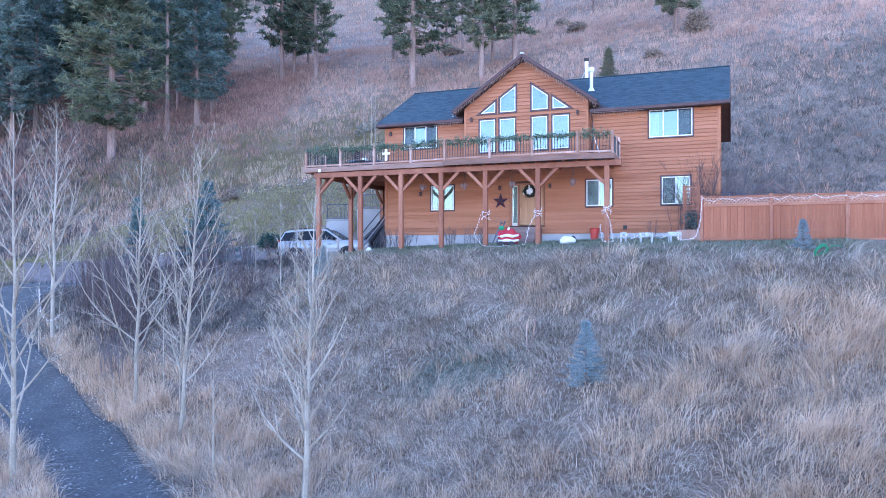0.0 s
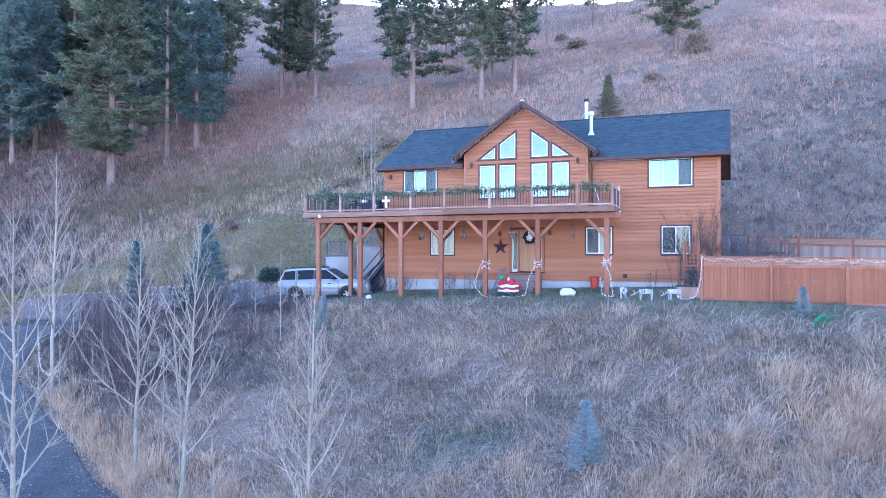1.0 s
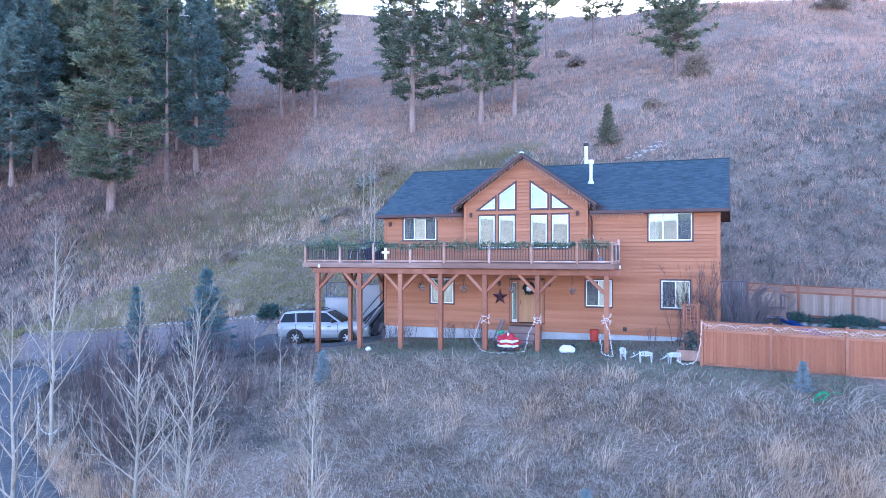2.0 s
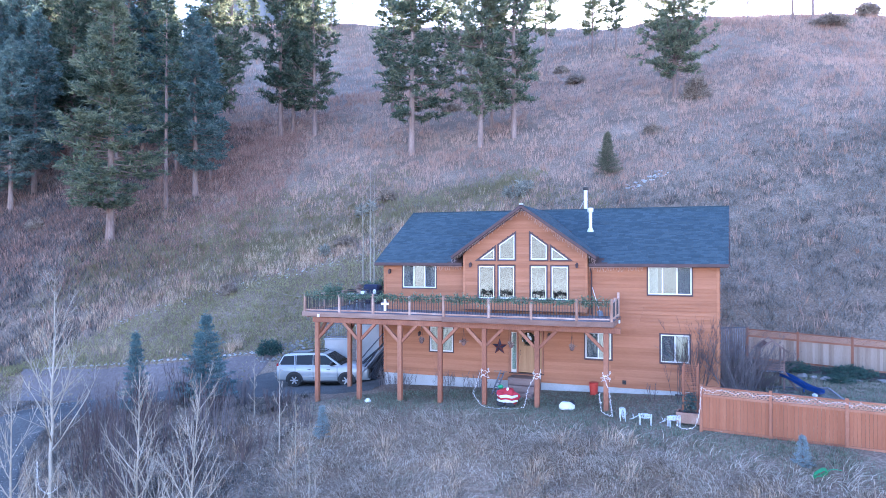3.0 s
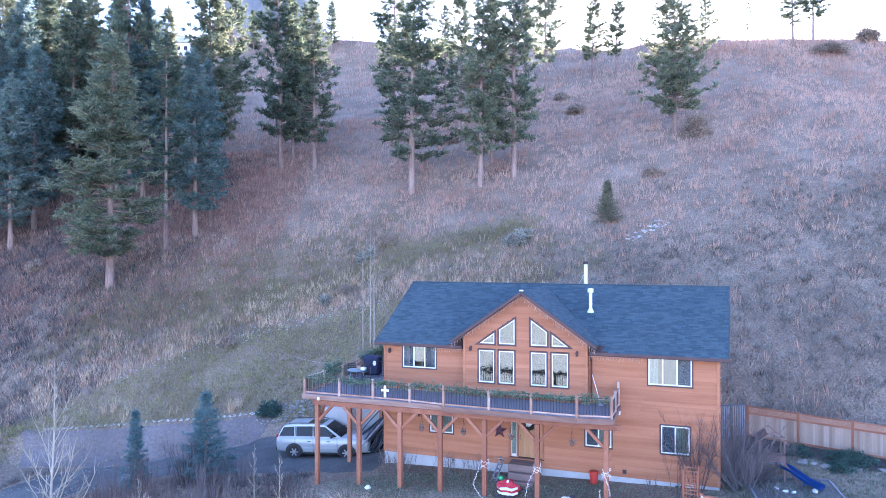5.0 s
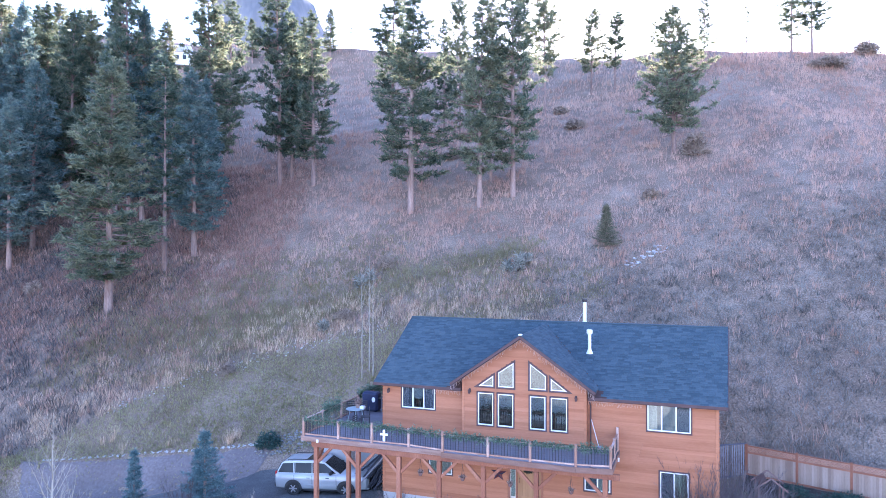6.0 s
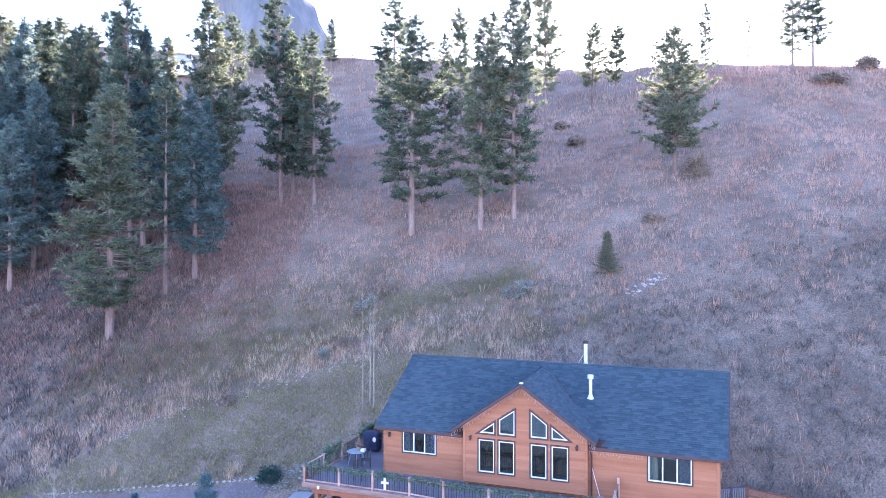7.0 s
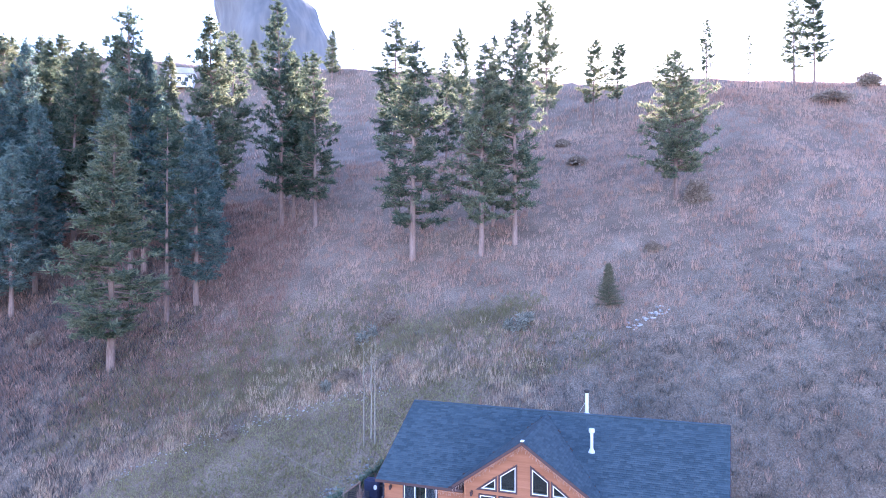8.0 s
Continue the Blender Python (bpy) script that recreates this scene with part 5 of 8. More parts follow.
def aspen(name, seed, h, r, first, label, category, limbs=22, lean=(0.0, 0.0), reach=0.42):
    """A leafless aspen: one pale leader and long limbs that leave it steeply and curve up, each forking into thin twigs."""
    rng = np.random.default_rng(seed)
    t = thing(name, Matrix(), label, category, "bare aspens")
    n = 9
    mid = [Vector((lean[0] * h * k / n + rng.normal() * 0.018 * (k > 0) * h / 9, lean[1] * h * k / n + rng.normal() * 0.018 * (k > 0) * h / 9, h * k / n - 0.15)) for k in range(n + 1)]
    bm = bmesh.new()
    tube(bm, mid, [max(0.006, r * (1 - 0.94 * k / n)) for k in range(n + 1)], 8, caps=False)
    part("trunk", bm, ASPEN, t)

    def curve(bm, o, d, ln, rad, level):
        """One shoot, bending upwards; returns its points."""
        pts, cur, dd = [Vector(o)], Vector(o), Vector(d).normalized()
        k = 6 if level == 1 else 4
        for i in range(k):
            dd = (dd + Vector(rng.normal(size=3)) * 0.055 + Vector((0, 0, 0.115 if level == 1 else 0.085))).normalized()
            cur = cur + dd * ln / k
            pts.append(cur.copy())
        tube(bm, pts, [rad + (max(0.0035, rad * 0.22) - rad) * i / k for i in range(k + 1)], 5 if level == 1 else 3, caps=False)
        return pts

    def fork(bm, pts, ln, rad, level):
        for i in range(rng.integers(5, 9) if level == 1 else rng.integers(0, 3)):
            f = rng.uniform(0.15, 0.92)
            j = min(int(f * (len(pts) - 1)), len(pts) - 2)
            p = pts[j].lerp(pts[j + 1], f * (len(pts) - 1) - j)
            axis = (pts[j + 1] - pts[j]).normalized()
            s1 = axis.orthogonal().normalized()
            a = rng.uniform(0, 6.28)
            out = s1 * math.cos(a) + axis.cross(s1) * math.sin(a)
            ang = rng.uniform(0.45, 0.85)
            cl = ln * (1 - 0.65 * f) * rng.uniform(0.35, 0.6)
            cr = max(0.0052, rad * 0.55 * (1 - 0.4 * f))
            q = curve(bm, p, axis * math.cos(ang) + out * math.sin(ang), cl, cr, level + 1)
            if level < 2:
                fork(bm, q, cl, cr, level + 1)

    turn = rng.uniform(0, 6.28)
    for i in range(limbs):
        f = first + (0.95 - first) * ((i + rng.random() * 0.7) / limbs) ** 0.9
        turn += 2.4 + rng.normal() * 0.35
        j = min(int(f * n), n - 1)
        p = mid[j].lerp(mid[j + 1], f * n - j)
        ang = rng.uniform(0.70, 1.05) * (1 - 0.30 * f)
        d = Vector((math.cos(turn) * math.sin(ang), math.sin(turn) * math.sin(ang), math.cos(ang)))
        ln = h * (reach * (1 - f) ** 0.85 + 0.055) * rng.uniform(0.6, 1.12)
        rad = max(0.009, r * (1 - f) * 0.48 + 0.005)
        bm = bmesh.new()
        q = curve(bm, p, d, ln, rad, 1)
        fork(bm, q, ln, rad, 1)
        part("limb", bm, ASPEN, t)
    return t


put(aspen("aspen_tree", 31, 9.9, 0.085, 0.14, "tall leafless pale-barked aspen beside the driveway", "aspen tree", 26), -11.2, 17.65)
put(aspen("aspen_tree", 32, 10.5, 0.095, 0.20, "tall leafless pale-barked aspen beside the driveway", "aspen tree", 30, (0.02, 0.0)), -17.2, 29.8, 0)
put(aspen("aspen_tree", 33, 8.9, 0.080, 0.20, "leafless pale-barked aspen on the weedy slope", "aspen tree", 32, (0.035, -0.02)), -10.55, 23.2, 0)
put(aspen("aspen_tree", 34, 9.4, 0.080, 0.18, "leafless pale-barked aspen on the weedy slope", "aspen tree", 32, (0.095, -0.05)), -8.15, 20.9, 0)
put(aspen("aspen_tree", 35, 7.7, 0.085, 0.17, "leafless pale-barked aspen with low limbs", "aspen tree", 32, (0.03, 0.03)), -3.25, 15.75, 0)


# ---- grass and brush: uncountable ----
def blades(name, rng, x, y, z, height, width, lean, mat, label, seg=2, a=None):
    """Many thin leaning blades standing at the given places."""
    n = len(x)
    a = rng.uniform(0, 2 * math.pi, n) if a is None else a
    face = rng.uniform(0, 2 * math.pi, n)
    sx, sy = np.cos(face) * width, np.sin(face) * width
    V = []
    for k in range(seg + 1):
        f = k / seg
        off = lean * height * f * f
        px, py = x + np.cos(a) * off, y + np.sin(a) * off
        pz = z + height * f * (1 - 0.25 * lean * f) - 0.03 * (k == 0)
        w = (1 - f * 0.85)
        V.append(np.stack([px - sx * w, py - sy * w, pz], 1))
        V.append(np.stack([px + sx * w, py + sy * w, pz], 1))
    V = np.stack(V, 1).reshape(-1, 3)
    b = (np.arange(n) * (2 * (seg + 1)))[:, None]
    F = np.concatenate([b + np.array([[2 * k, 2 * k + 1, 2 * k + 3, 2 * k + 2]]) for k in range(seg)], 0)
    ob = new(name, raw_mesh(name, V, F, mat))
    tagged(ob, label, "grass", kind="stuff")
    return ob


def tufted(rng, n_tufts, per, x0, x1, y0, y1, spread, keep):
    """Places gathered into tufts; keep(x, y) gives a chance from 0 to 1."""
    cx, cy = rng.uniform(x0, x1, n_tufts), rng.uniform(y0, y1, n_tufts)
    # sowing is cut to a wedge that covers only the camera's view
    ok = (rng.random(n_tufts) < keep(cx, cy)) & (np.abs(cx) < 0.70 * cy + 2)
    cx, cy = cx[ok], cy[ok]
    k = rng.integers(max(1, per // 2), per * 2, len(cx))
    i = np.repeat(np.arange(len(cx)), k)
    x = cx[i] + rng.normal(size=len(i)) * spread
    y = cy[i] + rng.normal(size=len(i)) * spread
    return x, y, i


STRAW = leafy("straw_grass", [(0.50, 0.34, 0.225), (0.76, 0.565, 0.395), (0.90, 0.735, 0.56)], 0.5, 0.38, island=0.3, fine=3.0, share=0.55, tight=0.15)
PALE_GRASS = leafy("grey_dry_grass", [(0.25, 0.20, 0.158), (0.56, 0.475, 0.388), (0.84, 0.75, 0.64)], 0.7, 0.35, island=0.4, fine=3.2, share=0.5, tight=0.16)
GREEN_GRASS = leafy("dull_green_grass", [(0.12, 0.15, 0.10), (0.20, 0.235, 0.16), (0.32, 0.345, 0.255)], 0.6, 0.25, tight=0.15)
RED_GRASS = leafy("russet_grass", [(0.38, 0.222, 0.163), (0.53, 0.336, 0.252), (0.65, 0.447, 0.345)], 0.12, 0.25, island=0.14, fine=1.6, share=0.5, tight=0.13)
SAGE = leafy("grey_brush", [(0.10, 0.092, 0.080), (0.22, 0.205, 0.18), (0.36, 0.34, 0.30)], 0.3, 0.2, island=0.2, fine=2.0, share=0.6, tight=0.13)
rng = np.random.default_rng(77)


def slope_part(x, y):
    """1 on the wild front slope, 0 on the lawn and the pad."""
    u, v = to_house(x, y)
    edge = -3.6 - 0.27 * np.clip(u - 7.8, 0, 14) - 0.10 * np.clip(-u - 4, 0, 20)
    fence_side = (y - 25.86) * 0.871 + (x - 9.85) * 0.49 > -0.25
    return ease(0.0, 1.6, edge - v) * np.where((x > 9.6) & fence_side, 0, 1)


def patch(x, y, f, s):
    return np.clip(0.5 + 0.9 * wave(x, y, f, s), 0, 1)


def lay(name, n, per, area, spread, chance, h, w, lean, mat, label, seg=2, margin=0.1, swirl=0.0):
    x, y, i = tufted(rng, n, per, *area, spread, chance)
    ok = off_drive(x, y, margin)
    x, y, i = x[ok], y[ok], i[ok]
    hh = (h[0] + (h[1] - h[0]) * rng.random(i.max() + 1))[i] * rng.uniform(0.55, 1.1, len(x))
    ll = lean * rng.uniform(0.3, 1.6, len(x))
    ww = w * rng.uniform(0.7, 1.4, len(x))
    # the blades of a tuft lean out from its middle, swept much the same way
    cx, cy, cnt = np.zeros(i.max() + 1), np.zeros(i.max() + 1), np.bincount(i) + 1e-6
    cx, cy = np.bincount(i, x) / cnt, np.bincount(i, y) / cnt
    sweep = rng.uniform(0, 2 * math.pi, i.max() + 1)
    dx, dy = (x - cx[i]) / spread + 0.7 * np.cos(sweep)[i], (y - cy[i]) / spread + 0.7 * np.sin(sweep)[i] - 0.35
    # neighbouring tufts are laid over together, in swirls that run mostly downhill
    turn = -math.pi / 2 + 1.9 * wave(cx, cy, 1.6, 7.3) + 0.9 * wave(cx, cy, 3.7, 2.4)
    dx, dy = dx + swirl * np.cos(turn)[i], dy + swirl * np.sin(turn)[i]
    comb = np.arctan2(dy, dx) + rng.normal(size=len(x)) * 0.35
    return blades(name, rng, x, y, land(x, y), hh, ww, ll, mat, label, seg, comb)


FRONT = (-26, 20, 11, 33)
lay("dry_grass", 15500, 18, FRONT, 0.16, lambda x, y: slope_part(x, y) * (0.50 + 0.50 * patch(x, y, 1.7, 1.2)) * (1 - 0.72 * ease(-4, -8, x) * ease(18, 25, y)), (0.26, 0.62), 0.0098, 1.8, PALE_GRASS, "bleached grey-tan bunch grass matted on the slope", 3, swirl=1.5)


def straw_chance(x, y):
    """Tall straw stands thick low on the slope and towards the fence side, and in single clumps above."""
    low = ease(-2.9, -4.9, land(x, y)) * (0.40 + 0.60 * ease(1, 7, x)) + 0.8 * ease(6, 11, x) * ease(-1.8, -3.4, land(x, y)) + 1.1 * ease(3.5, 7.5, x) * ease(21, 16, y)
    return slope_part(x, y) * (0.05 + 0.95 * np.clip(patch(x, y, 0.75, 4.1) ** 1.6 + 0.3 * ease(4, 9, x) * ease(23, 17, y), 0, 1)) * (0.07 + 0.93 * np.clip(low, 0, 1))


lay("straw_grass", 15000, 30, FRONT, 0.19, straw_chance, (0.40, 0.95), 0.0085, 0.8, STRAW, "tall straw-coloured grass clumps", 3, swirl=0.7)
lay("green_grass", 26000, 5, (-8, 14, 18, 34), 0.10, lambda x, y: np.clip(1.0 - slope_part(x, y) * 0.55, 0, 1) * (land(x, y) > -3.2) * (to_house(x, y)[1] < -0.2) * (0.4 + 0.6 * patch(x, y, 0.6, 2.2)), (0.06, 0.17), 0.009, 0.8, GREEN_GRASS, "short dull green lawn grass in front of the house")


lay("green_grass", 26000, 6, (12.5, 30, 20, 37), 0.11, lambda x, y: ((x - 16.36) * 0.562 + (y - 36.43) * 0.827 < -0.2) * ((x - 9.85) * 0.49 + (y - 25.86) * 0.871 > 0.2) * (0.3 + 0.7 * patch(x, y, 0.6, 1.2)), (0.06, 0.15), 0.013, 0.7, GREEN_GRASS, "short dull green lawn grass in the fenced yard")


def hill_chance(x, y):
    u, v = to_house(x, y)
    near_house = (u > -3.6) & (u < 16.9) & (v > -1) & (v < 12.0)
    yard = (x > 15) & ((x - 16.36) * 0.562 + (y - 36.43) * 0.827 < 0.25)
    near_house = near_house | yard | ((x < 14) & (x > -13) & (y < 45)) | ((x <= -13) & (y < 33))
    bank = (x < -11) & (x > -28.5) & (y < 46.2) & (y > 36)
    return np.where(near_house, 0.0, np.where(bank, 0.12, 1.0))


def olive_band(x, y):
    """A strip of short olive grass that follows the hill's contour above the cut bank."""
    mid = np.interp(x, [-30, -25, -18, -11, -4, 8], [54.6, 57.4, 57.4, 58.8, 60.2, 60.6]) + 0.5 * wave(x, y, 0.7, 1.1)
    return np.exp(-((y - mid) / 1.5) ** 2) * ease(-31, -27, x) * ease(10, 6, x)


def mown(x, y):
    cut = np.interp(x, [-40, -30, -24, -18, -13.5, -9, -4, 6], [43, 47, 50.2, 52.8, 54.6, 55.6, 55.2, 53])
    return ease(cut + 0.5, cut - 0.5, y) * ease(4.5, 1.5, x)


# thinned towards the wood so the darker ground adds to its painted shade
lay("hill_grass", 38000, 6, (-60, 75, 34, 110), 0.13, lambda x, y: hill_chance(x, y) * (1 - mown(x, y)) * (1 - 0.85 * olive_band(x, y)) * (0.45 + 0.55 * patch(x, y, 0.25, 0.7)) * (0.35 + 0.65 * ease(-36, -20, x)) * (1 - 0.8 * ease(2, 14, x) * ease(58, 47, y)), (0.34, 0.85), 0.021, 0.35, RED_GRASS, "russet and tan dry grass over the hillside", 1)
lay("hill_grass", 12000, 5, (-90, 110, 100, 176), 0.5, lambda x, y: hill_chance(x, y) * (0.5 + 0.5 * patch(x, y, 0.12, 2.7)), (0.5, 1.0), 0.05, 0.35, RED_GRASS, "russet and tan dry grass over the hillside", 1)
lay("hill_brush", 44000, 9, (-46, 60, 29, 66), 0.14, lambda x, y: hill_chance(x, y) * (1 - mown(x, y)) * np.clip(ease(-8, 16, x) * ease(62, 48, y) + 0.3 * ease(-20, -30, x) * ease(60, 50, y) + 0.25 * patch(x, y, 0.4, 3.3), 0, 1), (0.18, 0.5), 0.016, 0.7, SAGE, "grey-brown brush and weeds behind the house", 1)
# brush coloured dark to paint in the shade at the wood's edge
lay("wood_brush", 16000, 7, (-56, -18, 40, 92), 0.2, lambda x, y: hill_chance(x, y) * (1 - mown(x, y)) * ease(-20, -31, x) * (0.4 + 0.6 * patch(x, y, 0.3, 4.4)), (0.3, 0.8), 0.024, 0.6, leafy("wood_shade_brush", [(0.055, 0.052, 0.052), (0.12, 0.112, 0.11), (0.20, 0.188, 0.18)], 0.4, 0.2, fine=2.0), "brush and weeds at the wood edge, darkened to stand for shade", 1)
lay("mown_grass", 20000, 5, (-34, 6, 43, 60), 0.2, lambda x, y: hill_chance(x, y) * mown(x, y), (0.10, 0.26), 0.034, 0.7, leafy("olive_bank_grass", [(0.23, 0.205, 0.095), (0.33, 0.295, 0.15), (0.44, 0.40, 0.225)], 0.3, 0.25, island=0.3), "short olive grass on the bank above the drive", 1)
lay("tall_stalks", 5200, 12, (-36, 8, 46, 64), 0.15, lambda x, y: hill_chance(x, y) * (0.15 + 0.85 * patch(x, y, 0.5, 5.0)) * ease(0.2, 0.8, 1 - mown(x, y)) * ease(6.5, 1.0, y - np.interp(x, [-40, -30, -24, -18, -13.5, -9, -4, 6], [43, 47, 50.2, 52.8, 54.6, 55.6, 55.2, 53])), (0.4, 0.85), 0.012, 0.3, STRAW, "pale standing seed stalks above the cut bank", 1)
lay("slope_weeds", 3500, 8, (-3, 4, 19.5, 24), 0.14, lambda x, y: np.exp(-(((x - 0.6) / 1.6) ** 2 + ((y - 21.6) / 1.0) ** 2)), (0.08, 0.2), 0.012, 0.8, leafy("grey_green_weeds", [(0.14, 0.19, 0.15), (0.24, 0.30, 0.25), (0.36, 0.43, 0.37)], 0.8, 0.25), "patch of grey-green weeds in the dry grass", 2)
# russet growth, with the wood's shade partly put into its dark colour
lay("russet_undergrowth", 17000, 8, (-56, -16, 38, 96), 0.35, lambda x, y: hill_chance(x, y) * (0.35 + 0.65 * patch(x, y, 0.2, 6.0)) * ease(-10, -26, x) * ease(51, 60, y), (0.4, 0.9), 0.02, 0.5, leafy("russet_undergrowth", [(0.21, 0.115, 0.092), (0.34, 0.195, 0.15), (0.47, 0.29, 0.225)], 0.2, 0.25), "russet undergrowth below the pines, darkened for their shade", 1)


def verge(x, y):
    """Chance along the downhill edge of the driveway."""
    d = np.sqrt((DRIVE_PTS[:, 0][None, :] - x[:, None]) ** 2 + (DRIVE_PTS[:, 1][None, :] - y[:, None]) ** 2) - DRIVE_W[None, :]
    d = d.min(axis=1)
    return ease(-0.15, 0.15, d) * ease(2.0, 0.6, d) * ease(30, 24, y)


lay("verge_grass", 5600, 24, (-24, 0, 10, 33), 0.13, lambda x, y: verge(x, y) * (0.1 + 0.9 * patch(x, y, 1.3, 2.0) ** 1.5), (0.42, 1.0), 0.009, 0.45, STRAW, "tall straw-coloured grass along the driveway edge", margin=-0.12)
lay("hill_olive", 17000, 6, (-32, 13, 52, 72), 0.22, lambda x, y: hill_chance(x, y) * (1 - mown(x, y)) * np.clip(0.5 * np.clip(patch(x, y, 0.16, 3.0) * 1.8 - 0.4, 0, 1) * ease(72, 60, y) + olive_band(x, y), 0, 1), (0.2, 0.5), 0.03, 0.6, leafy("olive_hill_grass", [(0.18, 0.16, 0.08), (0.26, 0.23, 0.125), (0.35, 0.31, 0.19)], 0.3, 0.25, island=0.25), "olive patches of low grass on the hillside", 1)


def loose_gravel():
    """Small stones strewn along the driveway edges."""
    g = np.random.default_rng(31)
    k = g.integers(0, 78, 3600)
    sgn = g.choice([-1, 1], len(k))
    _, side = along(ROAD_LINE, 9)
    off = DRIVE_W[k] * (1 - 0.25 * np.abs(g.normal(size=len(k)))) + g.normal(size=len(k)) * 0.12
    c = DRIVE_PTS[k] + side[k] * (sgn * off)[:, None] + g.normal(size=(len(k), 2)) * 0.35
    r = 0.018 + 0.035 * g.random(len(k)) ** 3
    z = land(c[:, 0], c[:, 1]) + 0.05
    tips = np.array([(1, 0, 0), (0, 1, 0), (-1, 0, 0), (0, -1, 0), (0, 0, 0.8), (0, 0, -0.6)], dtype=float)
    V = np.stack([c[:, 0], c[:, 1], z], 1)[:, None, :] + tips[None] * (r[:, None] * g.uniform(0.6, 1.3, (len(k), 6)))[:, :, None]
    tri = np.array([(0, 1, 4), (1, 2, 4), (2, 3, 4), (3, 0, 4), (1, 0, 5), (2, 1, 5), (3, 2, 5), (0, 3, 5)])
    F = (np.arange(len(k)) * 6)[:, None, None] + tri[None]
    ob = new("loose_gravel", raw_mesh("loose_gravel", V.reshape(-1, 3), F.reshape(-1, 3), material("loose_gravel", [(0.14, 0.14, 0.135), (0.27, 0.265, 0.255), (0.42, 0.41, 0.40)], 3, 0.95, island=0.6)))
    tagged(ob, "loose grey gravel strewn along the driveway edges", "gravel", kind="stuff")


loose_gravel()

PLUMES = [(-23.4, 47.6), (-18.5, 46.7), (-14.4, 46.7), (-21.8, 46.7)]


def near_plume(x, y):
    return np.max([np.exp(-((x - a) ** 2 + (y - b) ** 2) / 0.12) for a, b in PLUMES], axis=0)


lay("plume_grass", 3200, 16, (-26, -8, 40, 54), 0.10, near_plume, (0.5, 1.1), 0.009, 0.35, STRAW, "pale plumed grass tufts standing on the bank")
lay("verge_weeds", 4200, 14, (-25, -7, 27, 41), 0.16, lambda x, y: 0.3 + 0.7 * patch(x, y, 0.9, 0.4), (0.16, 0.45), 0.011, 1.0, leafy("dark_slope_weeds", [(0.07, 0.066, 0.062), (0.15, 0.142, 0.13), (0.28, 0.262, 0.238)], 0.8, 0.2, fine=3.0), "dark grey-brown weeds on the slope below the drive")


# ---- vehicle on the pad ----
CAR_PAINT = material("silver_white_paint", [(0.36, 0.375, 0.38), (0.43, 0.445, 0.45)], 1.5, 0.25, metal=0.15, bump=0, spec=0.6)
TYRE = material("black_rubber", [(0.02, 0.02, 0.02), (0.045, 0.045, 0.045)], 5, 0.8)
ALLOY = material("alloy_rim", [(0.45, 0.46, 0.48), (0.6, 0.6, 0.62)], 5, 0.3, metal=0.8)
DARKGLASS = material("tinted_glass", [(0.015, 0.017, 0.02), (0.025, 0.028, 0.032)], 1, 0.08, bump=0, spec=0.45)
BLACKTRIM = material("black_plastic", [(0.025, 0.025, 0.027), (0.05, 0.05, 0.05)], 4, 0.5)
LAMP_CLEAR = material("lamp_lens", [(0.55, 0.55, 0.55), (0.7, 0.7, 0.7)], 4, 0.1, spec=0.8)
LAMP_RED = material("red_lens", [(0.30, 0.02, 0.02), (0.4, 0.03, 0.03)], 4, 0.15, spec=0.8)


